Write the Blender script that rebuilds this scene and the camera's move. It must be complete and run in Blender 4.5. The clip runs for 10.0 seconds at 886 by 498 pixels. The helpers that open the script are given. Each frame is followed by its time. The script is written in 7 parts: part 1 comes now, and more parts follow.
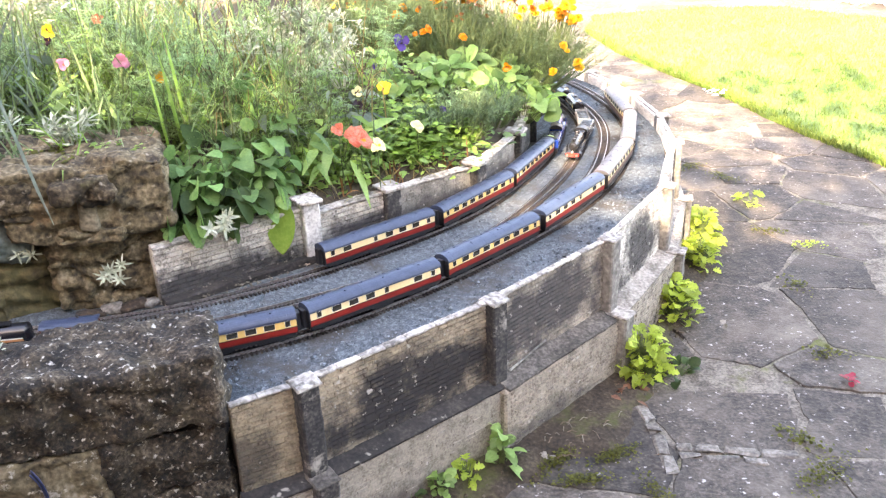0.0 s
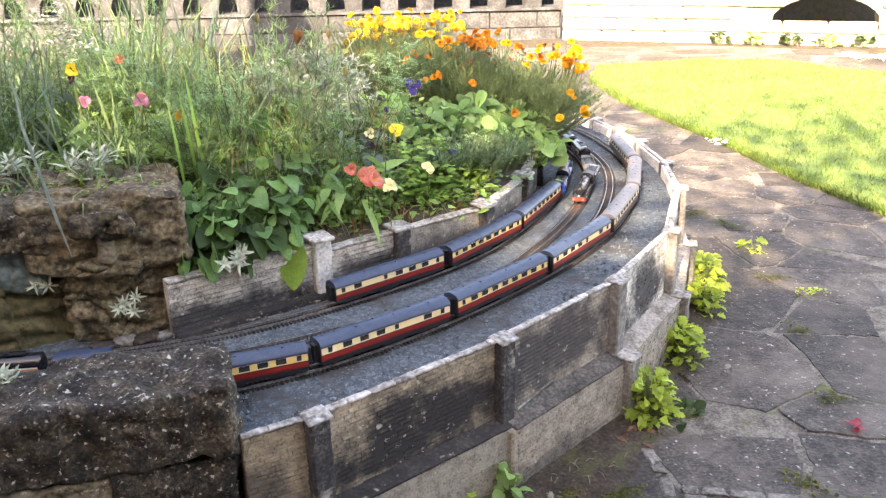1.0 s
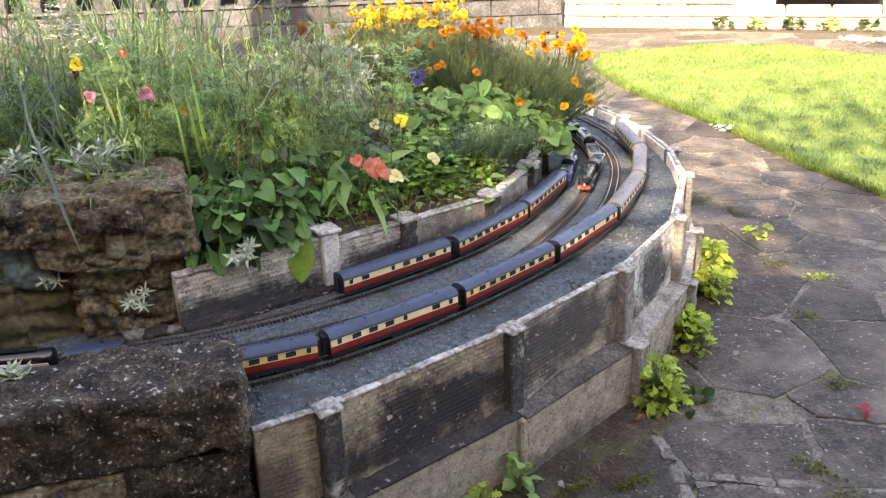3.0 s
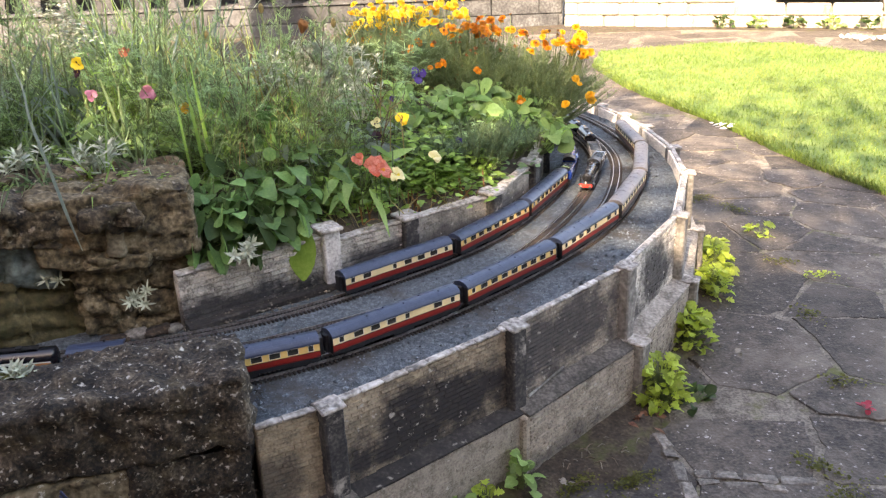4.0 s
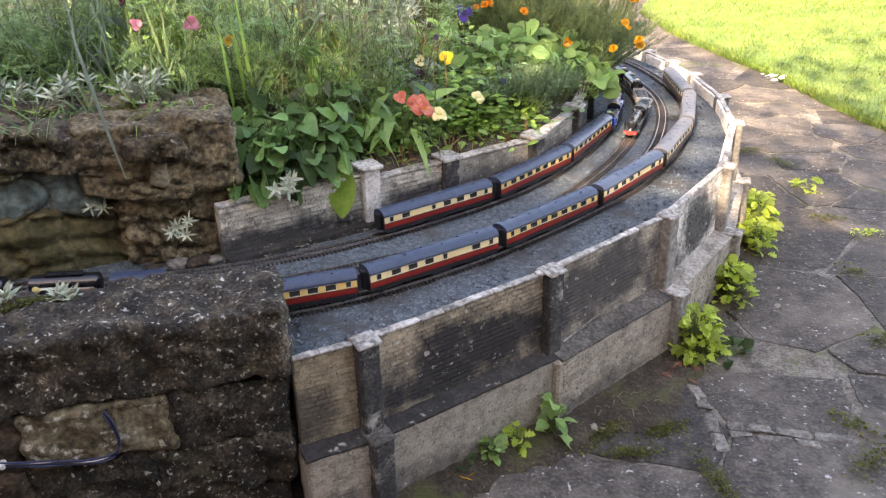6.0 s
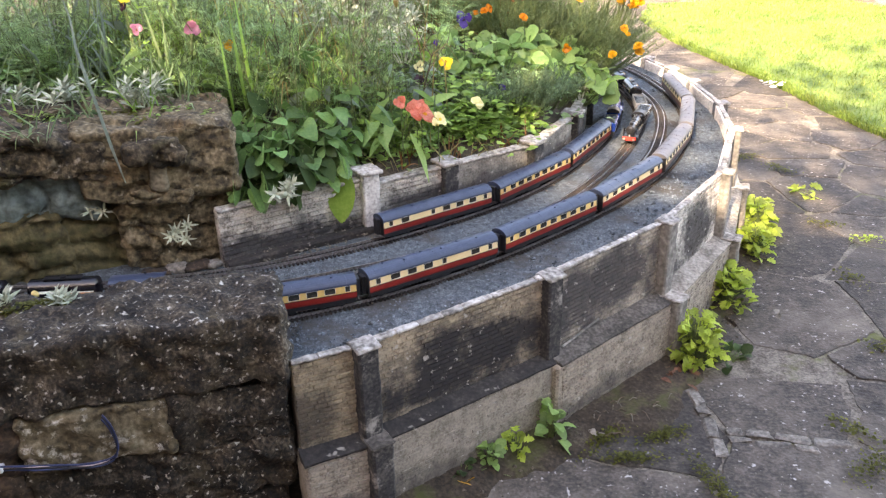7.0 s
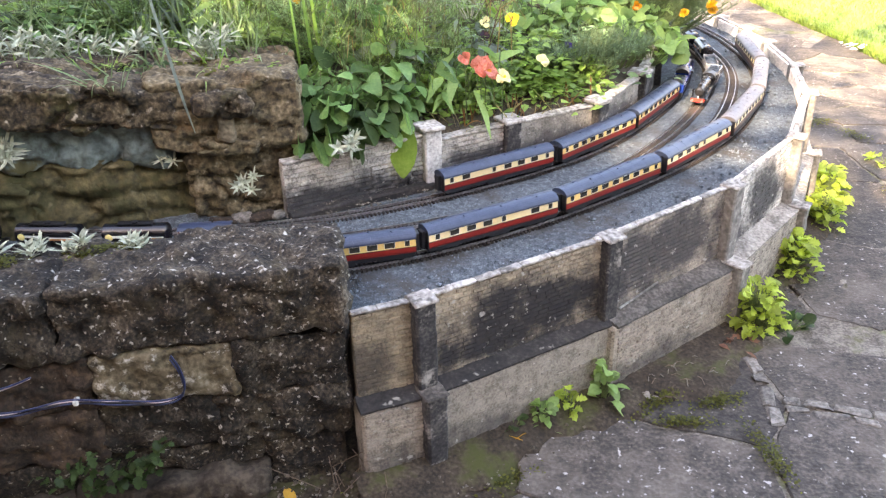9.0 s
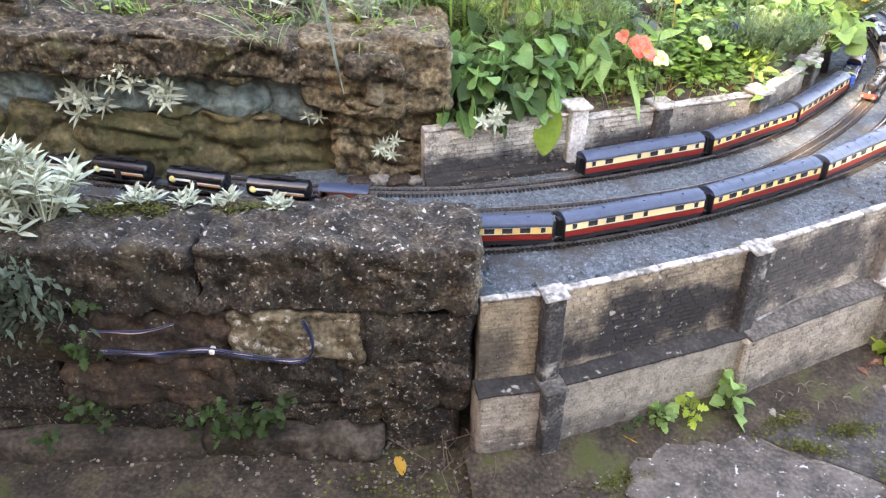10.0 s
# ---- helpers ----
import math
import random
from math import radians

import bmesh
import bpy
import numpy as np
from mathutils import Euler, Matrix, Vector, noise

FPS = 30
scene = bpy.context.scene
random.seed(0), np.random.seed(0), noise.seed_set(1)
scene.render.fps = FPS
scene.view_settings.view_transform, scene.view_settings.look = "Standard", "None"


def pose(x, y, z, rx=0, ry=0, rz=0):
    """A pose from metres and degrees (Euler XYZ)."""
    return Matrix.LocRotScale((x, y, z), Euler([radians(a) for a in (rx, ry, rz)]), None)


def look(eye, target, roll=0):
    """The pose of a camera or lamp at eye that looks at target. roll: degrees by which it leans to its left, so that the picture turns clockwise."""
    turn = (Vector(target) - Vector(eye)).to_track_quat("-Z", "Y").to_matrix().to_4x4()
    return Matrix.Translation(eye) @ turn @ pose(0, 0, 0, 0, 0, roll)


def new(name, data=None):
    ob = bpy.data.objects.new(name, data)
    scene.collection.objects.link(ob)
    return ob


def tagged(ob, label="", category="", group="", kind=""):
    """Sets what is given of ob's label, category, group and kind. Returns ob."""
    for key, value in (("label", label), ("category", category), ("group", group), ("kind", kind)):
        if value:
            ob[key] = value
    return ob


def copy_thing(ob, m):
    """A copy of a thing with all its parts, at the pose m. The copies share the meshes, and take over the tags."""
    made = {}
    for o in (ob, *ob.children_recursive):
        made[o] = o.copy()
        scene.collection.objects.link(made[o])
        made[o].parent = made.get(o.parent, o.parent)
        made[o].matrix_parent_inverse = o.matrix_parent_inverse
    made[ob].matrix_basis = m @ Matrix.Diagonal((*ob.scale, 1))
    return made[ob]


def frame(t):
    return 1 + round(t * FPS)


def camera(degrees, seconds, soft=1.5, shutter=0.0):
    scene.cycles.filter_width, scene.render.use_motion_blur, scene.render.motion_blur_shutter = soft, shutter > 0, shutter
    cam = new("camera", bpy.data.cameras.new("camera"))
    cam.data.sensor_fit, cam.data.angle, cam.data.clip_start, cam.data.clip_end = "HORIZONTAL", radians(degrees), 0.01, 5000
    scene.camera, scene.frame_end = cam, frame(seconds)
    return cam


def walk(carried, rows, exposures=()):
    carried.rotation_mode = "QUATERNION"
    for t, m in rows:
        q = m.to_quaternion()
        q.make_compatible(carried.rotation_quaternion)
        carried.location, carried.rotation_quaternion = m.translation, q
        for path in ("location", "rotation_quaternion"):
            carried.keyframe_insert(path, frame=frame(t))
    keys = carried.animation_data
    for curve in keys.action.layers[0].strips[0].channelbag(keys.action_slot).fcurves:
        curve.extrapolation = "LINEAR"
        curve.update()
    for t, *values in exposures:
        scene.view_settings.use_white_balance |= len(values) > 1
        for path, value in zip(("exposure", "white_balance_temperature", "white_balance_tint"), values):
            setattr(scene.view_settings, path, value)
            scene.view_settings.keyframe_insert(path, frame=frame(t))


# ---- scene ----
cam = camera(57.3, 10.0, soft=1.3)
PATH = [
    (0, (0.022, 0.033, 0.932), (0.009, 1.854, 0.105), -2.4),
    (0.2, (0.016, 0.023, 0.934), (-0.005, 1.865, 0.203), -0.5),
    (0.3, (0.014, 0.020, 0.935), (0.013, 1.870, 0.205), -0.3),
    (0.5, (0.007, 0.009, 0.938), (0.017, 1.881, 0.234), -0.2),
    (1, (0.005, 0.007, 0.931), (-0.006, 1.871, 0.207), -1.4),
    (1.5, (0.003, 0.009, 0.935), (-0.013, 1.866, 0.192), -1.5),
    (2, (0.002, 0.007, 0.932), (-0.019, 1.864, 0.189), -2.1),
    (2.5, (0.0, 0.008, 0.934), (-0.021, 1.863, 0.187), -2.2),
    (4, (-0.004, 0.007, 0.93), (-0.026, 1.862, 0.181), -2.4),
    (4.5, (-0.004, 0.007, 0.931), (-0.031, 1.858, 0.173), -2.5),
    (5, (-0.006, 0.008, 0.929), (-0.033, 1.853, 0.155), -2.5),
    (5.2, (-0.006, 0.009, 0.928), (-0.04, 1.853, 0.15), -2.4),
    (5.5, (-0.005, 0.015, 0.918), (-0.002, 1.839, 0.097), -1.0),
    (6, (-0.012, 0.01, 0.918), (-0.122, 1.81, 0.052), -1.4),
    (7.5, (-0.012, 0.006, 0.915), (-0.12, 1.815, 0.068), -1.2),
    (8, (-0.013, -0.001, 0.922), (-0.217, 1.799, 0.074), -3.3),
    (8.5, (-0.009, 0.0, 0.926), (-0.284, 1.773, 0.044), -4.5),
    (8.7, (-0.01, 0.0, 0.922), (-0.285, 1.763, 0.033), -3.3),
    (9, (-0.012, -0.001, 0.917), (-0.262, 1.747, -0.023), -1.5),
    (9.2, (-0.019, 0.003, 0.935), (-0.289, 1.737, -0.056), -2.6),
    (9.3, (-0.022, 0.004, 0.943), (-0.296, 1.735, -0.058), -2.4),
    (9.5, (-0.029, 0.005, 0.963), (-0.339, 1.723, -0.011), -1.7),
    (9.6, (-0.036, 0.012, 0.965), (-0.410, 1.710, 0.077), -1.4),
    (9.7, (-0.042, 0.019, 0.967), (-0.492, 1.696, 0.079), -0.2),
    (9.8, (-0.048, 0.026, 0.968), (-0.531, 1.683, 0.021), 0.5),
    (10, (-0.06, 0.041, 0.971), (-0.558, 1.656, -0.099), 0.6),
]
EXPOSURES = [(t, e, 8400, 21) for t, e in ((0, 3.92), (0.5, 3.58), (1, 3.3), (1.5, 3.06), (2.5, 2.9), (4.5, 2.84), (6, 2.98), (7.5, 3.25), (8, 3.33), (8.5, 3.47), (9, 3.58), (9.5, 3.85), (10, 4.0))]
walk(cam, [(t, look(eye, target, roll)) for t, eye, target, roll in PATH], EXPOSURES)

# ---- light ----
SUN_ELEV, SUN_AZ = 33.0, 200.0   # degrees; azimuth clockwise from +y
world = bpy.data.worlds.new("world")
scene.world = world
world.use_nodes = True
wn = world.node_tree.nodes
sky = wn.new("ShaderNodeTexSky")
sky.sky_type = "NISHITA"
sky.sun_disc = False
sky.sun_elevation = radians(SUN_ELEV)
sky.sun_rotation = radians(SUN_AZ)
sky.air_density, sky.dust_density, sky.ozone_density = 1.0, 1.5, 1.0
world.node_tree.links.new(sky.outputs[0], wn["Background"].inputs[0])
wn["Background"].inputs[1].default_value = 0.15
sun_data = bpy.data.lights.new("sun", "SUN")
sun_data.energy, sun_data.angle, sun_data.color = 4.0, radians(0.6), (1.0, 0.93, 0.8)
sun = new("sun", sun_data)
_e, _a = radians(SUN_ELEV), radians(SUN_AZ)
sun.matrix_world = look((math.sin(_a) * math.cos(_e) * 30, math.cos(_a) * math.cos(_e) * 30, math.sin(_e) * 30), (0, 0, 0))


# ---- materials ----
def surface(name, colors, scale=20.0, rough=0.8, bump=0.3, fine=180.0, metal=0.0, stops=None, per_object=0.0, per_island=0.0,
            patch=None, patch_scale=4.0, patch_at=(0.5, 0.62), bump_dist=0.002, trans=0.0, coord="Object", spec=0.5, speck=None, speck_scale=150.0, speck_at=(0.66, 0.72)):
    """Two scales of noise mixed into a colour ramp, with relief and, where given, patches of a second colour."""
    m = bpy.data.materials.new(name)
    m.use_nodes = True
    nt = m.node_tree
    nd, ln = nt.nodes, nt.links
    b = nd["Principled BSDF"]
    b.inputs["Roughness"].default_value = rough
    b.inputs["Metallic"].default_value = metal
    b.inputs["Specular IOR Level"].default_value = spec
    tc = nd.new("ShaderNodeTexCoord")
    src = tc.outputs[coord]
    if per_object:
        oi = nd.new("ShaderNodeObjectInfo")
        add = nd.new("ShaderNodeVectorMath")
        add.operation = "ADD"
        mul = nd.new("ShaderNodeMath")
        mul.operation, mul.inputs[1].default_value = "MULTIPLY", 37.0
        ln.new(oi.outputs["Random"], mul.inputs[0])
        ln.new(src, add.inputs[0])
        ln.new(mul.outputs[0], add.inputs[1])
        src = add.outputs[0]
    n1 = nd.new("ShaderNodeTexNoise")
    n1.inputs["Scale"].default_value, n1.inputs["Detail"].default_value = scale, 6
    n1.inputs["Roughness"].default_value = 0.65
    n2 = nd.new("ShaderNodeTexNoise")
    n2.inputs["Scale"].default_value, n2.inputs["Detail"].default_value = fine, 4
    ln.new(src, n1.inputs["Vector"])
    ln.new(src, n2.inputs["Vector"])
    mix = nd.new("ShaderNodeMix")
    mix.inputs[0].default_value = 0.45
    ln.new(n1.outputs[0], mix.inputs[2])
    ln.new(n2.outputs[0], mix.inputs[3])
    ramp = nd.new("ShaderNodeValToRGB")
    el = ramp.color_ramp.elements
    n = len(colors)
    ps = stops or [0.385 + 0.23 * i / max(1, n - 1) for i in range(n)]
    while len(el) < n:
        el.new(0.5)
    for e, p, c in zip(el, ps, colors):
        e.position, e.color = p, (*c, 1)
    ln.new(mix.outputs[0], ramp.inputs[0])
    out = ramp.outputs[0]
    if patch:
        n3 = nd.new("ShaderNodeTexNoise")
        n3.inputs["Scale"].default_value, n3.inputs["Detail"].default_value = patch_scale, 8
        n3.inputs["Roughness"].default_value = 0.7
        ln.new(src, n3.inputs["Vector"])
        mr = nd.new("ShaderNodeMapRange")
        mr.inputs[1].default_value, mr.inputs[2].default_value = patch_at
        ln.new(n3.outputs[0], mr.inputs[0])
        mx = nd.new("ShaderNodeMix")
        mx.data_type = "RGBA"
        ln.new(mr.outputs[0], mx.inputs[0])
        ln.new(out, mx.inputs[6])
        mx.inputs[7].default_value = (*patch, 1)
        out = mx.outputs[2]
    if speck:
        n4 = nd.new("ShaderNodeTexNoise")
        n4.inputs["Scale"].default_value, n4.inputs["Detail"].default_value = speck_scale, 2
        ln.new(src, n4.inputs["Vector"])
        mr4 = nd.new("ShaderNodeMapRange")
        mr4.inputs[1].default_value, mr4.inputs[2].default_value = speck_at
        ln.new(n4.outputs[0], mr4.inputs[0])
        mx4 = nd.new("ShaderNodeMix")
        mx4.data_type = "RGBA"
        ln.new(mr4.outputs[0], mx4.inputs[0])
        ln.new(out, mx4.inputs[6])
        mx4.inputs[7].default_value = (*speck, 1)
        out = mx4.outputs[2]
    if per_object or per_island:
        hv = nd.new("ShaderNodeHueSaturation")
        mr2 = nd.new("ShaderNodeMapRange")
        k = per_object or per_island
        mr2.inputs[3].default_value, mr2.inputs[4].default_value = 1 - k, 1 + k
        if per_island:
            ge = nd.new("ShaderNodeNewGeometry")
            ln.new(ge.outputs["Random Per Island"], mr2.inputs[0])
        else:
            ln.new(oi.outputs["Random"], mr2.inputs[0])
        ln.new(mr2.outputs[0], hv.inputs["Value"])
        ln.new(out, hv.inputs["Color"])
        out = hv.outputs[0]
    ln.new(out, b.inputs["Base Color"])
    if bump:
        bp = nd.new("ShaderNodeBump")
        bp.inputs["Strength"].default_value, bp.inputs["Distance"].default_value = bump, bump_dist
        ln.new(mix.outputs[0], bp.inputs["Height"])
        ln.new(bp.outputs[0], b.inputs["Normal"])
    if trans:
        tr = nd.new("ShaderNodeBsdfTranslucent")
        ln.new(out, tr.inputs[0])
        ms = nd.new("ShaderNodeMixShader")
        ms.inputs[0].default_value = trans
        ln.new(b.outputs[0], ms.inputs[1])
        ln.new(tr.outputs[0], ms.inputs[2])
        ln.new(ms.outputs[0], nd["Material Output"].inputs[0])
    return m


# ---- mesh helpers ----
def part(name, bm, material, parent=None, label="", smooth=False, local=None):
    me = bpy.data.meshes.new(name)
    bm.normal_update()
    bm.to_mesh(me)
    bm.free()
    for mm in (material if isinstance(material, (list, tuple)) else [material]):
        me.materials.append(mm)
    if smooth:
        me.shade_smooth()
    ob = new(name, me)
    if parent is not None:
        ob.parent = parent
    if local is not None:
        ob.matrix_basis = local
    if label:
        ob["label"] = label
    return ob


def share(name, me, parent, m):
    ob = new(name, me)
    ob.parent = parent
    ob.matrix_basis = m
    return ob


def bevel(bm, w, seg=1):
    bmesh.ops.bevel(bm, geom=bm.edges[:], offset=w, segments=seg, profile=0.5, affect="EDGES", clamp_overlap=True)
    return bm


def box(bm, x0, x1, y0, y1, z0, z1, mat=0):
    vs = [bm.verts.new(p) for p in ((x0, y0, z0), (x1, y0, z0), (x1, y1, z0), (x0, y1, z0), (x0, y0, z1), (x1, y0, z1), (x1, y1, z1), (x0, y1, z1))]
    for q in ((3, 2, 1, 0), (4, 5, 6, 7), (0, 1, 5, 4), (1, 2, 6, 5), (2, 3, 7, 6), (3, 0, 4, 7)):
        bm.faces.new([vs[i] for i in q]).material_index = mat
    return vs


def boxed(x0, x1, y0, y1, z0, z1, w=0.0, seg=1):
    bm = bmesh.new()
    box(bm, x0, x1, y0, y1, z0, z1)
    return bevel(bm, w, seg) if w else bm


def rough_block(x0, x1, y0, y1, z0, z1, cuts=6, amp=0.01, freq=14.0, seed=0, rnd=0.02, step=None):
    """A rounded stone: a finely divided block pushed about by noise."""
    bm = boxed(x0, x1, y0, y1, z0, z1, rnd, 2)
    for _ in range(cuts):
        longest = [e for e in bm.edges if e.calc_length() > (step or 0.03)]
        if not longest:
            break
        bmesh.ops.subdivide_edges(bm, edges=longest, cuts=1, use_grid_fill=True)
    bm.normal_update()
    off = Vector((seed * 7.3, seed * 3.1, seed * 5.7))
    move = {v: v.normal * (noise.fractal(v.co * freq + off, 0.6, 2.0, 4) * amp + noise.fractal(v.co * freq * 0.35 + off, 1.0, 2.0, 2) * amp * 1.2) for v in bm.verts}
    for v, d in move.items():
        v.co += d
    return bm


def crom(pts, step=0.01, smooth=0):
    """An evenly spaced curve through points in the plan, evened out by a moving mean."""
    p = np.array(pts, float)
    p = np.vstack([2 * p[0] - p[1], p, 2 * p[-1] - p[-2]])
    out = []
    for i in range(1, len(p) - 2):
        for u in np.linspace(0, 1, 24, endpoint=False):
            a, b, c, d = p[i - 1], p[i], p[i + 1], p[i + 2]
            out.append(0.5 * (2 * b + (c - a) * u + (2 * a - 5 * b + 4 * c - d) * u * u + (3 * b - a - 3 * c + d) * u ** 3))
    out.append(p[-2])
    q = np.array(out)
    for k in range(2):
        s = np.r_[0, np.cumsum(np.hypot(*np.diff(q[:, :2], axis=0).T))]
        t = np.arange(0, s[-1], step)
        q = np.c_[tuple(np.interp(t, s, q[:, j]) for j in range(q.shape[1]))]
        if k == 0 and smooth:
            w = max(1, int(smooth / step))
            pad = np.vstack([2 * q[0] - q[1:w + 1][::-1], q, 2 * q[-1] - q[-w - 1:-1][::-1]])
            ker = np.hanning(2 * w + 3)[1:-1]
            ker /= ker.sum()
            q = np.c_[tuple(np.convolve(pad[:, j], ker, "valid") for j in range(q.shape[1]))]
    return q


def normals2(q):
    t = np.gradient(q[:, :2], axis=0)
    t /= np.linalg.norm(t, axis=1)[:, None]
    return t, np.c_[t[:, 1], -t[:, 0]]      # along, and to the right of it


def sweep(bm, q, profile, closed=True, mat=0):
    """Carries a profile of (sideways, up) along a curve in the plan; q may carry z in a third column."""
    t, n = normals2(q)
    rows = []
    for i in range(len(q)):
        z = q[i, 2] if q.shape[1] > 2 else 0.0
        rows.append([bm.verts.new((q[i, 0] + n[i, 0] * a, q[i, 1] + n[i, 1] * a, z + b)) for a, b in profile])
    m = len(profile)
    for r0, r1 in zip(rows, rows[1:]):
        for j in range(m if closed else m - 1):
            f = bm.faces.new((r0[j], r0[(j + 1) % m], r1[(j + 1) % m], r1[j]))
            f.material_index = mat
    if closed:
        bm.faces.new(rows[0])
        bm.faces.new(rows[-1][::-1])
    return bm


def tube(bm, pts, r0, r1=None, sides=6, mat=0):
    pts = [Vector(p) for p in pts]
    r1 = r0 if r1 is None else r1
    rings = []
    for i, p in enumerate(pts):
        d = (pts[min(i + 1, len(pts) - 1)] - pts[max(i - 1, 0)]).normalized()
        a = d.orthogonal().normalized()
        c = d.cross(a)
        r = r0 + (r1 - r0) * i / max(1, len(pts) - 1)
        rings.append([bm.verts.new(p + (a * math.cos(k * math.tau / sides) + c * math.sin(k * math.tau / sides)) * r) for k in range(sides)])
    for A, B in zip(rings, rings[1:]):
        for k in range(sides):
            bm.faces.new((A[k], A[(k + 1) % sides], B[(k + 1) % sides], B[k])).material_index = mat
    bm.faces.new(rings[0][::-1]).material_index = mat
    bm.faces.new(rings[-1]).material_index = mat
    return bm


def thing(name, m=None, label="", category="", group="", kind=""):
    ob = new(name)
    ob.empty_display_size = 0.02
    if m is not None:
        ob.matrix_basis = m
    return tagged(ob, label, category, group, kind)


def inside(p, poly):
    c = False
    for (x0, y0), (x1, y1) in zip(poly, poly[1:] + poly[:1]):
        if (y0 > p[1]) != (y1 > p[1]) and p[0] < (x1 - x0) * (p[1] - y0) / (y1 - y0) + x0:
            c = not c
    return c

# ---- materials of the setting ----
M_SOIL = surface("soil", [(0.035, 0.026, 0.018), (0.075, 0.058, 0.04), (0.13, 0.1, 0.07)], 18, 0.95, 0.8, 160)
M_EARTH = surface("packed_earth", [(0.014, 0.0095, 0.005), (0.042, 0.029, 0.017), (0.09, 0.066, 0.042)], 14, 0.95, 0.8, 160, patch=(0.045, 0.05, 0.009), patch_scale=7, patch_at=(0.53, 0.64), bump_dist=0.006)
M_SLAB = surface("paving_stone", [(0.02, 0.016, 0.0125), (0.048, 0.039, 0.0305), (0.103, 0.0845, 0.0665)], 34, 0.85, 1.0, 150, stops=[0.37, 0.5, 0.63], per_object=0.36, patch=(0.15, 0.124, 0.096), patch_scale=4, patch_at=(0.48, 0.74), bump_dist=0.006, speck=(0.33, 0.3, 0.27), speck_scale=85.0, speck_at=(0.66, 0.74))
M_JOINT = surface("joint_moss", [(0.05, 0.042, 0.031), (0.13, 0.11, 0.085), (0.23, 0.2, 0.16)], 24, 0.95, 0.8, 200, patch=(0.085, 0.095, 0.02), patch_scale=3.2, patch_at=(0.54, 0.64))
M_TURF = surface("turf", [(0.045, 0.09, 0.014), (0.09, 0.15, 0.027), (0.145, 0.19, 0.045)], 5, 0.9, 0.6, 120)
M_BALLAST = surface("ballast", [(0.03, 0.037, 0.041), (0.066, 0.08, 0.087), (0.15, 0.174, 0.186)], 110, 0.9, 1.0, 420, bump_dist=0.003, patch=(0.05, 0.045, 0.039), patch_scale=7, patch_at=(0.5, 0.62))
M_CHIP = surface("ballast_chip", [(0.035, 0.042, 0.046), (0.085, 0.1, 0.107), (0.2, 0.228, 0.24)], 40, 0.85, 0.3, 300, per_island=0.4)
M_STONE = surface("old_sandstone", [(0.004, 0.003, 0.0022), (0.016, 0.012, 0.0075), (0.05, 0.037, 0.023), (0.15, 0.12, 0.085)], 22, 0.95, 1.0, 190, stops=[0.39, 0.475, 0.555, 0.68], per_object=0.2, bump_dist=0.007, patch=(0.085, 0.062, 0.028), patch_scale=6, patch_at=(0.54, 0.72), speck=(0.36, 0.33, 0.28), speck_scale=130.0, speck_at=(0.62, 0.74))
M_LICHEN = surface("lichened_sandstone", [(0.022, 0.016, 0.009), (0.09, 0.07, 0.038), (0.17, 0.135, 0.08), (0.3, 0.255, 0.18)], 20, 0.95, 1.0, 130, stops=[0.36, 0.46, 0.56, 0.68], bump_dist=0.006, patch=(0.56, 0.52, 0.44), patch_scale=48, patch_at=(0.55, 0.66))
M_ROCK = surface("brown_rock", [(0.006, 0.0043, 0.0026), (0.033, 0.024, 0.0125), (0.088, 0.065, 0.036), (0.23, 0.183, 0.12)], 30, 0.95, 1.0, 130, stops=[0.39, 0.475, 0.56, 0.67], bump_dist=0.008, per_object=0.2, patch=(0.055, 0.052, 0.012), patch_scale=8, patch_at=(0.54, 0.66), speck=(0.34, 0.29, 0.22), speck_scale=70.0, speck_at=(0.64, 0.76))
M_BLUEROCK = surface("blue_grey_rock", [(0.06, 0.068, 0.055), (0.13, 0.168, 0.15), (0.22, 0.28, 0.265)], 9, 0.9, 0.6, 90, bump_dist=0.003, patch=(0.11, 0.095, 0.04), patch_scale=8, patch_at=(0.54, 0.64))
M_FARSTONE = surface("pale_wall_stone", [(0.16, 0.135, 0.1), (0.28, 0.245, 0.19), (0.4, 0.36, 0.3)], 8, 0.9, 0.6, 60, per_object=0.22, bump_dist=0.006)
M_MORTAR = surface("mortar", [(0.16, 0.14, 0.11), (0.28, 0.25, 0.2)], 20, 0.95, 0.5, 150)
# Brick kept dark so the added, unseen walls bounce little light.
M_RENDER = surface("shade_wall_brick", [(0.14, 0.075, 0.05), (0.22, 0.12, 0.08)], 3, 0.9, 0.4, 80)
M_COPING = surface("cement_coping", [(0.13, 0.116, 0.097), (0.34, 0.31, 0.268), (0.54, 0.505, 0.455)], 24, 0.9, 0.8, 120, per_object=0.2, bump_dist=0.003, patch=(0.12, 0.108, 0.09), patch_scale=20, patch_at=(0.56, 0.68))


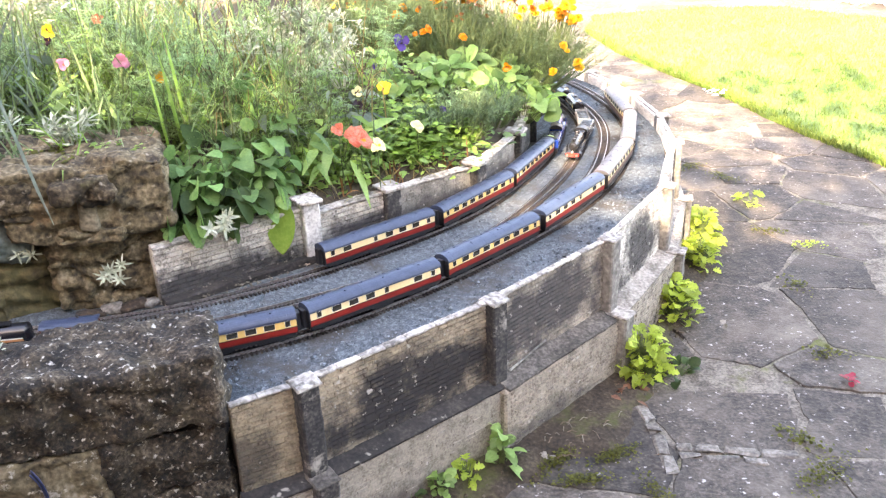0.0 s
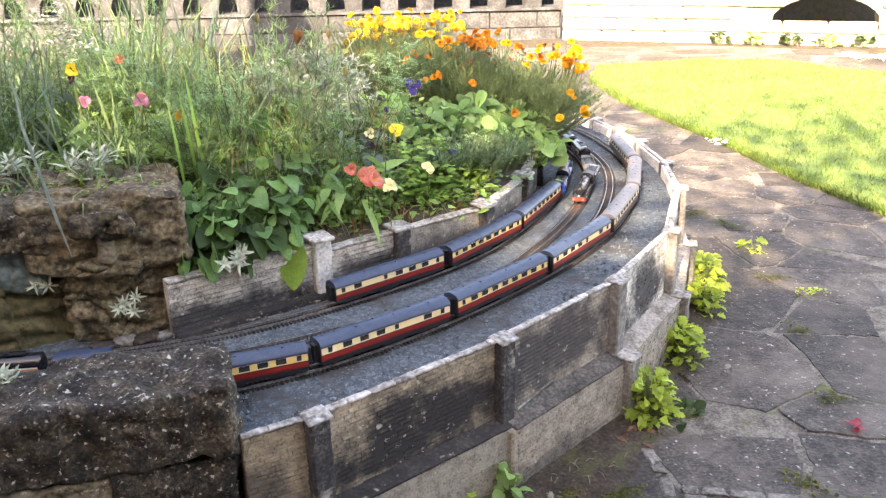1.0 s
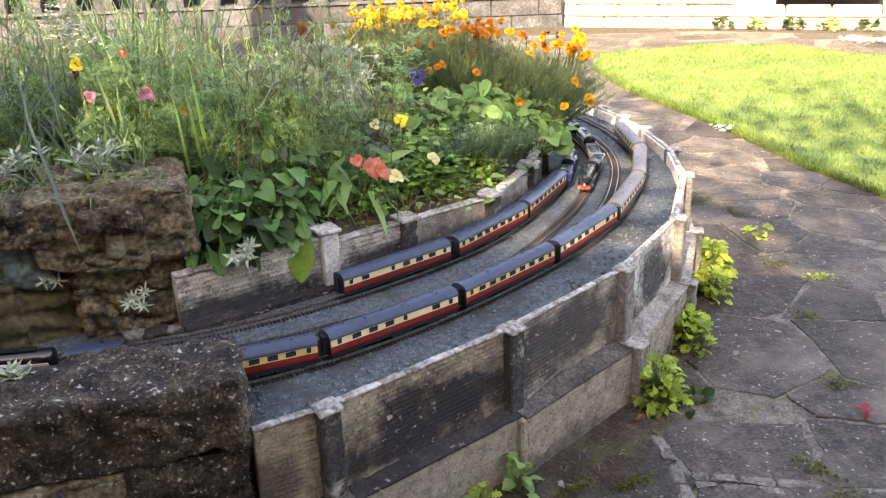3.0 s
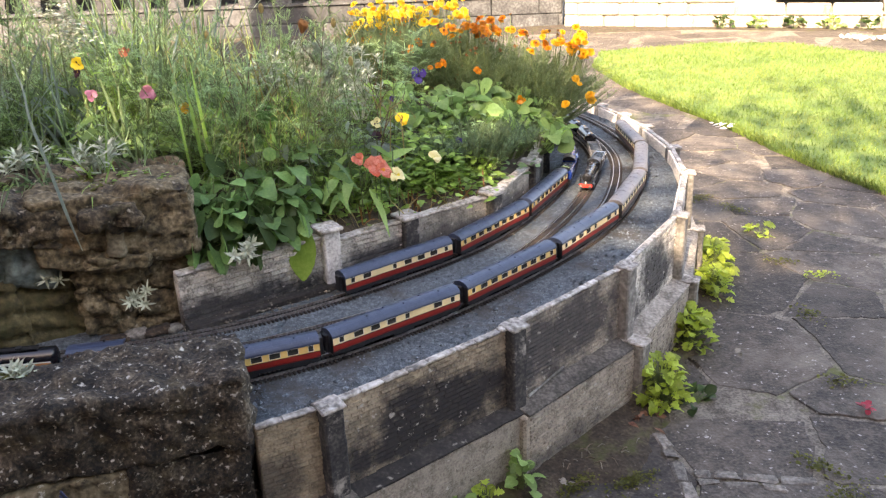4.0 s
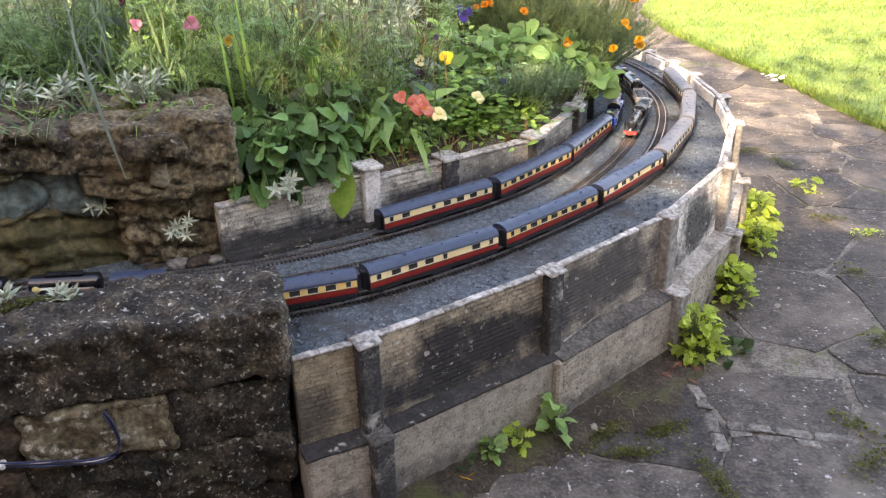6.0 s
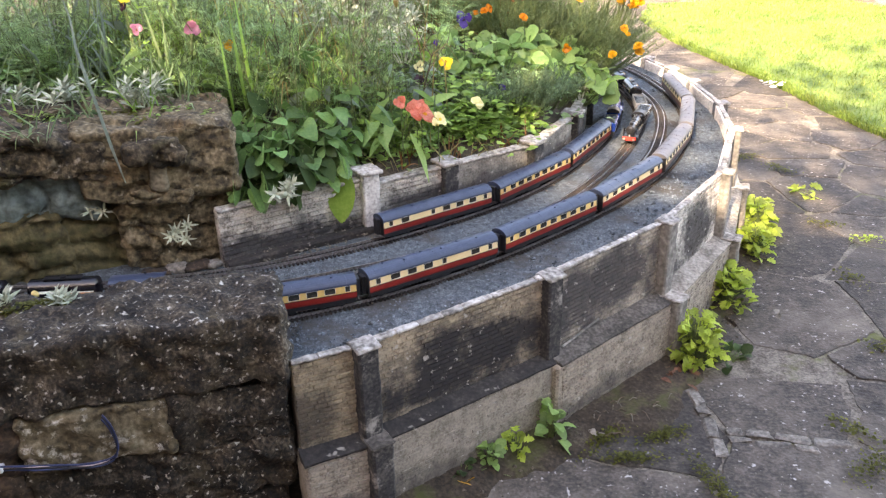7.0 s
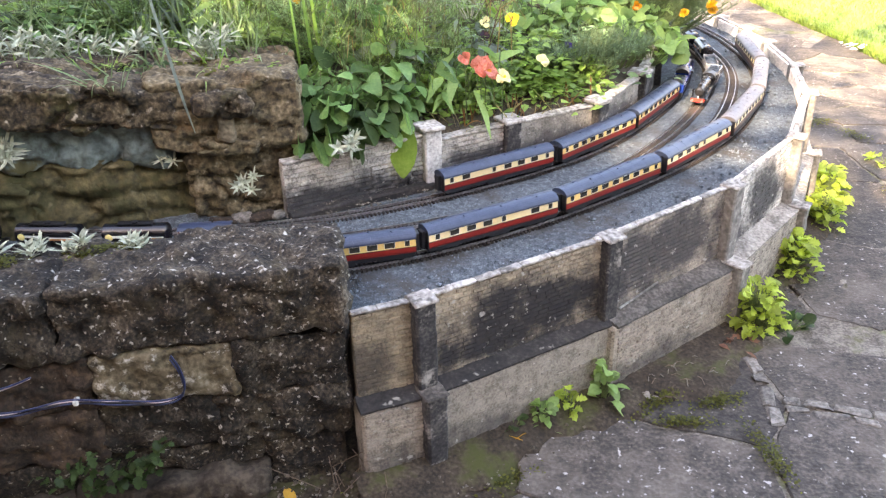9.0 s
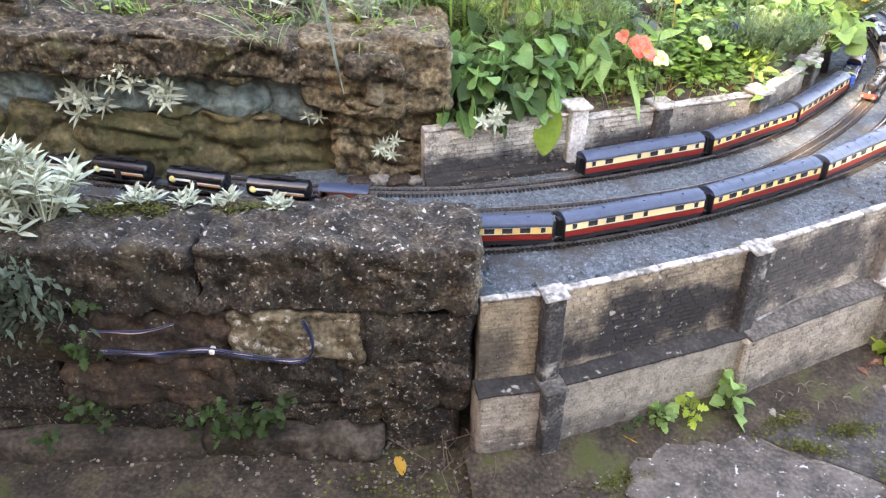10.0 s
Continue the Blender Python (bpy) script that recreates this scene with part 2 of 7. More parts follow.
def cast_brick(name, light, dark, soot, cx=0.17, cz=0.21, hx=0.15, hz=0.08, isl=0.22, stain=(0.017, 0.016, 0.018)):
    """Cast brickwork: each brick a little different, a cloud of soot in the panel's middle, pale chips."""
    m = surface(name, [dark, light, tuple(min(1, c * 1.3) for c in light)], 40, 0.9, 0.6, 260, per_island=isl, bump_dist=0.0015, patch=tuple(c * 0.45 for c in dark), patch_scale=15, patch_at=(0.55, 0.75))
    nt = m.node_tree
    nd, ln = nt.nodes, nt.links
    b = nd["Principled BSDF"]
    out = b.inputs["Base Color"].links[0].from_socket
    tc, oi = nd.new("ShaderNodeTexCoord"), nd.new("ShaderNodeObjectInfo")
    mu, ad = nd.new("ShaderNodeMath"), nd.new("ShaderNodeVectorMath")
    mu.operation, mu.inputs[1].default_value, ad.operation = "MULTIPLY", 11.0, "ADD"
    ln.new(oi.outputs["Random"], mu.inputs[0])
    ln.new(tc.outputs["Object"], ad.inputs[0])
    ln.new(mu.outputs[0], ad.inputs[1])
    ns = nd.new("ShaderNodeTexNoise")
    ns.inputs["Scale"].default_value, ns.inputs["Detail"].default_value, ns.inputs["Roughness"].default_value = 13.0, 10, 0.66
    ln.new(ad.outputs[0], ns.inputs["Vector"])
    sub, sc, le = nd.new("ShaderNodeVectorMath"), nd.new("ShaderNodeVectorMath"), nd.new("ShaderNodeVectorMath")
    sub.operation, sc.operation, le.operation = "SUBTRACT", "MULTIPLY", "LENGTH"
    sub.inputs[1].default_value, sc.inputs[1].default_value = (cx, 0, cz), (1 / hx, 0, 1 / hz)
    ln.new(tc.outputs["Object"], sub.inputs[0])
    ln.new(sub.outputs[0], sc.inputs[0])
    ln.new(sc.outputs[0], le.inputs[0])
    ma = nd.new("ShaderNodeMath")      # distance from the middle, frayed by the noise
    ma.operation, ma.inputs[1].default_value = "MULTIPLY_ADD", -3.4
    ln.new(ns.outputs[0], ma.inputs[0])
    ln.new(le.outputs["Value"], ma.inputs[2])
    mr = nd.new("ShaderNodeMapRange")
    mr.interpolation_type = "SMOOTHSTEP"
    mr.inputs[1].default_value, mr.inputs[2].default_value, mr.inputs[3].default_value, mr.inputs[4].default_value = -1.3, -0.25, soot, 0.0
    ln.new(ma.outputs[0], mr.inputs[0])
    st = nd.new("ShaderNodeMix")
    st.data_type = "RGBA"
    ln.new(mr.outputs[0], st.inputs[0])
    ln.new(out, st.inputs[6])
    st.inputs[7].default_value = (*stain, 1)
    nc, mc, ch = nd.new("ShaderNodeTexNoise"), nd.new("ShaderNodeMapRange"), nd.new("ShaderNodeMix")
    nc.inputs["Scale"].default_value, nc.inputs["Detail"].default_value = 75.0, 3
    ln.new(ad.outputs[0], nc.inputs["Vector"])
    mc.inputs[1].default_value, mc.inputs[2].default_value, mc.inputs[4].default_value = 0.66, 0.72, 0.75
    ln.new(nc.outputs[0], mc.inputs[0])
    ch.data_type = "RGBA"
    ln.new(mc.outputs[0], ch.inputs[0])
    ln.new(st.outputs[2], ch.inputs[6])
    ch.inputs[7].default_value = (0.46, 0.42, 0.37, 1)
    ln.new(ch.outputs[2], b.inputs["Base Color"])
    return m


# Brick pales along the curve: soot, wear and stronger light painted together.
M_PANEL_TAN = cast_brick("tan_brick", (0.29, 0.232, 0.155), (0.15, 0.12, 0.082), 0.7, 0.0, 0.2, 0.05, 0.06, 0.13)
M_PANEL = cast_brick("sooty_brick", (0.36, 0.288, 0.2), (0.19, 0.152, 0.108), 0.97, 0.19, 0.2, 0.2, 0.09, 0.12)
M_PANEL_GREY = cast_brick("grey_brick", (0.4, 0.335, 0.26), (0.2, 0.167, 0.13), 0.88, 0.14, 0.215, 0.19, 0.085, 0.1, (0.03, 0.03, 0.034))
M_PANEL_WORN_LIT = cast_brick("worn_lit_brick", (0.66, 0.6, 0.52), (0.3, 0.26, 0.21), 0.9, 0.17, 0.21, 0.15, 0.075, 0.1)
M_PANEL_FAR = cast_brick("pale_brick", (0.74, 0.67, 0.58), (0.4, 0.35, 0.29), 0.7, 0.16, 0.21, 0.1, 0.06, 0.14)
M_PLINTH = cast_brick("plinth_brick", (0.3, 0.255, 0.2), (0.14, 0.118, 0.09), 0.6, 0.1, 0.03, 0.14, 0.03, 0.12)
M_SMEARED = cast_brick("smeared_plinth", (0.26, 0.225, 0.18), (0.15, 0.128, 0.1), 0.6, 0.1, 0.03, 0.16, 0.035, 0.06)
M_PALEPOST = surface("pale_cement", [(0.25, 0.24, 0.22), (0.5, 0.48, 0.44), (0.7, 0.68, 0.63)], 24, 0.9, 0.8, 180, bump_dist=0.003)
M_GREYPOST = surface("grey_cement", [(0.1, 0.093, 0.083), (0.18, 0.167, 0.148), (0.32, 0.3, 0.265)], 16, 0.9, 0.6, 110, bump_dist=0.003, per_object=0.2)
# Near posts: shade is put into this almost black cement; far ones use grey.
M_POST = surface("shaded_post_cement", [(0.012, 0.0115, 0.012), (0.032, 0.03, 0.03), (0.085, 0.077, 0.068)], 24, 0.9, 0.8, 180, per_object=0.2, patch=(0.33, 0.3, 0.26), patch_scale=18, patch_at=(0.58, 0.68))
M_INNER = cast_brick("inner_brick", (0.46, 0.42, 0.36), (0.17, 0.152, 0.125), 0.93, 0.14, 0.29, 0.2, 0.035, 0.25)

M_INNER_GREY = cast_brick("inner_grey_cement", (0.3, 0.27, 0.225), (0.15, 0.133, 0.11), 0.7, 0.12, 0.3, 0.12, 0.04, 0.08)


def brick_face(bm, L, z0, z1, seed, y=0.0, proud=0.0027, row=0.0082, wid=0.021, lost=0.015):
    """Courses of small worn bricks standing proud of a panel's face, which looks along -y."""
    r = random.Random(seed)
    n = max(1, round((z1 - z0) / row))
    h = (z1 - z0) / n
    for k in range(n):
        x = r.uniform(-0.003, 0.003) - (wid / 2 if k % 2 else 0)
        while x < L:
            w = wid * r.uniform(0.8, 1.2)
            a, b = max(x + 0.0002, 0.001), min(x + w - 0.0002, L - 0.001)
            x += w
            if b - a < 0.004 or r.random() < lost:
                continue
            d, c = proud * r.uniform(0.5, 1.15), 0.0006
            lo, hi = z0 + k * h + 0.0009 + r.uniform(0, 0.0006), z0 + (k + 1) * h - 0.0009 - r.uniform(0, 0.0006)
            back = [bm.verts.new(p) for p in ((a, y + 0.0005, lo), (b, y + 0.0005, lo), (b, y + 0.0005, hi), (a, y + 0.0005, hi))]
            g = 0.0008
            front = [bm.verts.new(p) for p in ((a + g, y - d, lo + c * r.random()), (b - g, y - d * r.uniform(0.85, 1.1), lo + c * r.random()), (b - g, y - d, hi - c * r.random()), (a + g, y - d * r.uniform(0.8, 1.1), hi - c * r.random()))]
            bm.faces.new(front)
            for u in range(4):
                v = (u + 1) % 4
                bm.faces.new((back[u], back[v], front[v], front[u]))
    return bm


def brick_panel(L, y0, y1, z0, z1, seed, **kw):
    """A slab with brickwork on its -y face; the slab itself shows as mortar."""
    bm = boxed(0.0, L, y0, y1, z0, z1, 0.0012)
    for f in bm.faces:
        f.material_index = 1
    brick_face(bm, L, z0 + 0.001, z1 - 0.001, seed, y0, **kw)
    return bm


# ---- ground ----
bm = bmesh.new()
bmesh.ops.create_grid(bm, x_segments=60, y_segments=60, size=1.0)
for v in bm.verts:
    r = max(abs(v.co.x), abs(v.co.y))
    k = 8.0 * r + 142.0 * max(0.0, r - 0.5) ** 3 * 8
    d = v.co / r if r > 1e-6 else v.co
    v.co = Vector((d.x * k, d.y * k + 3.0, -0.003))
ground = part("ground", bm, M_EARTH)
tagged(ground, "bare trodden earth with moss beside the paving", "ground", kind="structure")

# ---- paving: irregular stone slabs between the retaining wall and the lawn ----
LAWN_EDGE = [(0.93, 6.0), (0.967, 5.364), (1.026, 4.679), (1.166, 4.058), (1.249, 3.775), (1.323, 3.323), (1.396, 2.944), (1.488, 2.633), (1.62, 2.1), (1.8, 1.4), (2.0, 0.6), (2.2, -0.6)]
pave = new("pavement", None)
tagged(pave, "weathered crazy paving with mossy joints", "paving", kind="structure")
PAVE_POLY = [(0.1, -1.2), (0.02, 0.6), (0.05, 0.85), (0.1, 1.0), (0.16, 1.12), (0.4, 1.37), (0.6, 1.66), (0.71, 2.0), (0.73, 2.3), (0.7, 2.55), (0.66, 2.75), (0.6, 2.95), (0.45, 3.2), (0.2, 3.6), (-0.1, 4.2), (-0.3, 5.4), (-0.3, 7.2), (2.2, 7.0), (3.2, 6.5), (3.4, 5.9), (2.9, 5.4), (2.6, 5.7), (1.9, 6.1), (1.1, 5.95)] + LAWN_EDGE[1:]
bm = bmesh.new()
bm.faces.new([bm.verts.new((x, y, 0.003)) for x, y in PAVE_POLY])
bmesh.ops.triangulate(bm, faces=bm.faces[:])
part("joint_bed", bm, M_JOINT, pave, "mossy mortar and soil between the slabs")


def clip(poly, px, py, nx, ny):
    out = []
    for (x0, y0), (x1, y1) in zip(poly, poly[1:] + poly[:1]):
        a, b = (x0 - px) * nx + (y0 - py) * ny, (x1 - px) * nx + (y1 - py) * ny
        if a <= 0:
            out.append((x0, y0))
        if (a < 0 < b) or (b < 0 < a):
            k = a / (a - b)
            out.append((x0 + (x1 - x0) * k, y0 + (y1 - y0) * k))
    return out


rng = random.Random(5)
SLABS = [(0.657, 1.61, 0.15), (0.93, 1.62, 0.13), (0.545, 1.315, 0.13), (0.785, 1.4, 0.06), (0.745, 1.25, 0.08), (0.53, 1.05, 0.1), (0.74, 1.06, 0.06), (0.25, 1.21, 0.13), (0.2, 1.0, 0.1),
         (0.775, 1.99, 0.13), (0.95, 1.86, 0.04), (1.07, 2.08, 0.1), (0.97, 2.37, 0.1), (1.0, 2.75, 0.1), (1.24, 2.45, 0.1), (0.5, 1.57, 0.02), (1.2, 1.8, 0.1)]     # the near slabs: place and reach
seeds = [(x, y) for x, y, _ in SLABS]
reach = [w for _, _, w in SLABS]
tries = 0
while len(seeds) < 120 and tries < 9000:
    tries += 1
    p = (rng.uniform(-0.3, 3.2), rng.uniform(-1.0, 7.0))
    if inside(p, PAVE_POLY) and all((p[0] - q[0]) ** 2 + (p[1] - q[1]) ** 2 > (0.24 + 0.09 * rng.random()) ** 2 for q in seeds):
        seeds.append(p)
tries = 0
while len(seeds) < 138 and tries < 3000:     # small broken pieces between the large slabs
    tries += 1
    p = (rng.uniform(0.5, 1.6), rng.uniform(2.2, 3.6))
    if inside(p, PAVE_POLY) and all((p[0] - q[0]) ** 2 + (p[1] - q[1]) ** 2 > 0.016 for q in seeds):
        seeds.append(p)
built = len(seeds)
tries = 0
while tries < 6000:     # further cells, left unbuilt, keep the outer slabs to their size
    tries += 1
    p = (rng.uniform(-1.2, 4.0), rng.uniform(-2.0, 8.0))
    if not inside(p, PAVE_POLY) and all((p[0] - q[0]) ** 2 + (p[1] - q[1]) ** 2 > 0.09 for q in seeds):
        seeds.append(p)
for i, s in enumerate(seeds[:built]):
    poly = [(s[0] - 0.6, s[1] - 0.6), (s[0] + 0.6, s[1] - 0.6), (s[0] + 0.6, s[1] + 0.6), (s[0] - 0.6, s[1] + 0.6)]
    gap = 0.002 + 0.007 * rng.random() ** 2
    for j, q in enumerate(seeds):
        if j != i and abs(q[0] - s[0]) < 1.2 and abs(q[1] - s[1]) < 1.2:
            dx, dy = q[0] - s[0], q[1] - s[1]
            d = math.hypot(dx, dy)
            wi, wj = (reach[u] if u < len(reach) else 0.07 for u in (i, j))
            k = 0.5 + (wi * wi - wj * wj) / (2 * d * d) + (0.05 if i < j else -0.05) * math.sin((i + 1) * (j + 1) + min(i, j))
            poly = clip(poly, s[0] + dx * k - dx / d * gap, s[1] + dy * k - dy / d * gap, dx / d, dy / d)
    if len(poly) < 3:
        continue
    # roughened outline, kept off the wall and the lawn
    pts = []
    for (x0, y0), (x1, y1) in zip(poly, poly[1:] + poly[:1]):
        n = max(1, int(math.hypot(x1 - x0, y1 - y0) / 0.016))
        for k in range(n):
            x, y = x0 + (x1 - x0) * k / n, y0 + (y1 - y0) * k / n
            w = noise.noise_vector(Vector((x * 9, y * 9, 1.7)))
            w2 = noise.noise_vector(Vector((x * 40, y * 40, 4.2)))
            w3 = noise.noise_vector(Vector((x * 90, y * 90, i * 3.1)))
            pts.append((x + w.x * 0.012 + w2.x * 0.007 + w3.x * 0.003, y + w.y * 0.012 + w2.y * 0.007 + w3.y * 0.003))
    cut = [(x - s[0], y - s[1]) for x, y in pts]
    bm = bmesh.new()
    h = 0.003 + 0.004 * rng.random()
    tilt = (rng.uniform(-0.012, 0.012), rng.uniform(-0.012, 0.012))
    top = [bm.verts.new((x * 0.985, y * 0.985, h + x * tilt[0] + y * tilt[1])) for x, y in cut]
    rim = [bm.verts.new((x, y, h - 0.003 + x * tilt[0] + y * tilt[1])) for x, y in cut]
    low = [bm.verts.new((x, y, -0.015)) for x, y in cut]
    bm.faces.new(top)
    m = len(cut)
    for k in range(m):
        bm.faces.new((top[k], rim[k], rim[(k + 1) % m], top[(k + 1) % m]))
        bm.faces.new((rim[k], low[k], low[(k + 1) % m], rim[(k + 1) % m]))
    bmesh.ops.recalc_face_normals(bm, faces=bm.faces[:])
    part("slab", bm, M_SLAB, pave, local=Matrix.Translation((s[0], s[1], 0)))

M_SHARD = surface("pale_shard", [(0.07, 0.062, 0.052), (0.15, 0.133, 0.11), (0.26, 0.235, 0.2)], 30, 0.9, 0.8, 160, per_object=0.25, bump_dist=0.003)
for (x0, y0), (x1, y1), wd in (((0.378, 1.315), (0.388, 1.1), 0.022), ((0.41, 1.187), (0.63, 1.148), 0.018), ((0.41, 1.165), (0.56, 1.135), 0.012)):
    L = math.hypot(x1 - x0, y1 - y0)
    u = 0.0
    while u < L - 0.02:     # rows of pale broken pieces set in the wide joints
        ln_ = rng.uniform(0.02, 0.06)
        bm = boxed(-ln_ / 2, ln_ / 2, -wd / 2, wd / 2, 0.0, 0.009 + 0.003 * rng.random(), 0.003)
        for v in bm.verts:
            v.co += Vector((rng.uniform(-0.005, 0.005), rng.uniform(-0.004, 0.004), 0))
        k = (u + ln_ / 2) / L
        part("shard", bm, M_SHARD, pave, local=pose(x0 + (x1 - x0) * k, y0 + (y1 - y0) * k, 0.0, 0, 0, math.degrees(math.atan2(y1 - y0, x1 - x0)) + rng.uniform(-8, 8)))
        u += ln_ + 0.006

# ---- lawn ----
LAWN = LAWN_EDGE[1:] + [(9, -0.6), (9, 4.6), (3.6, 5.0), (2.885, 5.388), (2.71, 5.55), (2.5, 5.98), (1.942, 6.145), (1.107, 5.93)]
lawn = new("lawn", None)
tagged(lawn, "sunlit mown lawn with a worn edge along the path", "lawn", kind="stuff")
bm = bmesh.new()
rim = []
for (x0, y0), (x1, y1) in zip(LAWN, LAWN[1:] + LAWN[:1]):
    n = max(1, int(math.hypot(x1 - x0, y1 - y0) / 0.05)) if x0 < 3.5 else 1
    for k in range(n):
        x, y = x0 + (x1 - x0) * k / n, y0 + (y1 - y0) * k / n
        w = noise.noise_vector(Vector((x * 6, y * 6, 0.5))) * 0.03 if 0 < k else Vector()
        rim.append((x + w.x, y + w.y))
top = [bm.verts.new((x, y, 0.02)) for x, y in rim]
low = [bm.verts.new((x, y, -0.03)) for x, y in rim]
bm.faces.new(top)
for k in range(len(rim)):
    bm.faces.new((top[k], low[k], low[(k + 1) % len(rim)], top[(k + 1) % len(rim)]))
bmesh.ops.triangulate(bm, faces=bm.faces[:])
bmesh.ops.recalc_face_normals(bm, faces=bm.faces[:])
part("turf", bm, M_TURF, lawn)


def blades(name, spots, parent, material, label=""):
    """Many single blades in one mesh: spots of x, y, z, height, width, lean x, lean y."""
    s = np.array(spots)
    n = len(s)
    ang = np.random.RandomState(3).uniform(0, math.pi, n)
    dx, dy = np.cos(ang) * s[:, 4] / 2, np.sin(ang) * s[:, 4] / 2
    v = np.empty((n, 5, 3))
    v[:, 0] = np.c_[s[:, 0] - dx, s[:, 1] - dy, s[:, 2]]
    v[:, 1] = np.c_[s[:, 0] + dx, s[:, 1] + dy, s[:, 2]]
    mid = s[:, :3] + np.c_[s[:, 5] * 0.35, s[:, 6] * 0.35, s[:, 3] * 0.6]
    v[:, 2] = mid + np.c_[dx, dy, 0 * dx] * 0.8
    v[:, 3] = mid - np.c_[dx, dy, 0 * dx] * 0.8
    v[:, 4] = s[:, :3] + np.c_[s[:, 5], s[:, 6], s[:, 3]]
    f = []
    for i in range(n):
        k = 5 * i
        f.append((k, k + 1, k + 2, k + 3))
        f.append((k + 3, k + 2, k + 4))
    me = bpy.data.meshes.new(name)
    me.from_pydata(v.reshape(-1, 3).tolist(), [], f)
    me.materials.append(material)
    ob = new(name, me)
    ob.parent = parent
    if label:
        ob["label"] = label
    return ob


M_GRASS = surface("grass_blade", [(0.062, 0.115, 0.018), (0.115, 0.18, 0.03), (0.2, 0.235, 0.055)], 2.2, 0.6, 0, 60, per_island=0.35, trans=0.35)
rs = np.random.RandomState(11)
spots = []
while len(spots) < 60000:
    x, y = rs.uniform(0.9, 5.0), rs.uniform(1.6, 6.2)
    if x < 4.2 + 0.1 * y and inside((x, y), LAWN):
        h = rs.uniform(0.01, 0.028)
        spots.append((x, y, 0.018, h, 0.0034, rs.normal(0, 0.012), rs.normal(0, 0.012)))
for (x0, y0), (x1, y1) in zip(LAWN_EDGE[1:9], LAWN_EDGE[2:10]):     # longer tufts hanging over the edge
    for _ in range(int(900 * math.hypot(x1 - x0, y1 - y0))):
        u = rs.uniform()
        spots.append((x0 + (x1 - x0) * u + abs(rs.normal(0, 0.025)) - 0.012, y0 + (y1 - y0) * u, 0.005, rs.uniform(0.02, 0.05), 0.0035, rs.normal(-0.012, 0.014), rs.normal(-0.008, 0.014)))
blades("grass", spots, lawn, M_GRASS)

# ---- far garden wall with a low arch, and the arcade beyond the bed ----
far = new("wall_north", None)
tagged(far, "pale sandstone garden wall with a low dark arch", "wall", kind="structure")
FW0, FW1 = Vector((4.6, 6.25, 0)), Vector((1.1, 7.65, 0))
fdir = (FW1 - FW0).normalized()
fang = math.degrees(math.atan2(fdir.y, fdir.x))
FM = pose(FW0.x, FW0.y, 0, 0, 0, fang)      # local x runs along the wall, local y away behind is negative
flen = (FW1 - FW0).length
ARCH0, ARCH1 = 1.16, 2.02


def arch_z(x):
    u = (x - ARCH0) / (ARCH1 - ARCH0) * 2 - 1
    return 0.15 + 0.24 * math.sqrt(max(0.0, 1 - u * u)) if abs(u) < 1 else 0


bm = bmesh.new()
box(bm, 0, ARCH0, -0.42, -0.03, -0.05, 1.5)
box(bm, ARCH1, flen, -0.42, -0.03, -0.05, 1.5)
box(bm, ARCH0, ARCH1, -0.42, -0.03, -0.05, 0.13)
xs = np.linspace(ARCH0, ARCH1, 25)
for x0, x1 in zip(xs, xs[1:]):
    za, zb = arch_z(x0), arch_z(x1)
    vs = [bm.verts.new(p) for p in ((x0, -0.03, za), (x1, -0.03, zb), (x1, -0.03, 1.5), (x0, -0.03, 1.5), (x0, -0.42, za), (x1, -0.42, zb), (x1, -0.42, 1.5), (x0, -0.42, 1.5))]
    bm.faces.new(vs[:4][::-1]), bm.faces.new(vs[4:]), bm.faces.new((vs[0], vs[1], vs[5], vs[4]))
box(bm, ARCH0 - 0.1, ARCH1 + 0.1, -1.2, -1.15, -0.05, 1.0)
box(bm, ARCH0 - 0.1, ARCH1 + 0.1, -1.15, -0.42, 0.5, 0.55)
part("core", bm, M_MORTAR, far, local=FM)
for row in range(6):
    z0, z1 = row * 0.105 - 0.01, row * 0.105 + 0.09
    x = -0.1 * (row % 2) + 0.05
    while x < flen - 0.1:
        w = rng.uniform(0.2, 0.42)
        x1 = min(x + w, flen)
        mid = [arch_z(x + (x1 - x) * k / 6) for k in range(7)]
        if max(mid) > z0 + 0.02 and z0 > 0.1:
            x = x1 + 0.012 if not (x < ARCH0 < x1) else x1 + 0.012
            continue
        bm = boxed(x, x1, -0.05, 0.0 + rng.uniform(-0.008, 0.01), z0, z1, 0.012)
        part("stone", bm, M_FARSTONE, far, local=FM)
        x = x1 + 0.012
arc = new("wall_west", None)
tagged(arc, "pale stone wall carrying a row of small arched openings", "wall", kind="structure")
bm = bmesh.new()
AX0, AX1, AY = -6.5, 1.1, 7.75
# Stone darkened and cooled: the shade on this wall is in its colour.
M_SHADESTONE = surface("shaded_wall_stone", [(0.017, 0.0175, 0.0175), (0.038, 0.039, 0.039), (0.08, 0.0815, 0.0815)], 7, 0.9, 0.7, 50, bump_dist=0.006, per_object=0.25)
box(bm, AX0, AX1, AY + 0.02, AY + 0.3, -0.05, 0.26)
box(bm, AX0, AX1, AY - 0.03, AY + 0.3, 0.262, 0.285)
box(bm, AX0, AX1, AY + 0.55, AY + 0.6, -0.05, 1.2)
part("plinth", bm, M_SHADESTONE, arc)
ra = random.Random(77)
for z0, z1 in ((-0.03, 0.1), (0.106, 0.258)):
    x = AX0 + 3.0
    while x < AX1 - 0.1:
        w_ = min(ra.uniform(0.3, 0.55), AX1 - x)
        part("stone", boxed(x, x + w_ - 0.008, AY - ra.uniform(0.0, 0.008), AY + 0.021, z0, z1, 0.006), M_SHADESTONE, arc)
        x += w_
bm = bmesh.new()
bay = 0.33
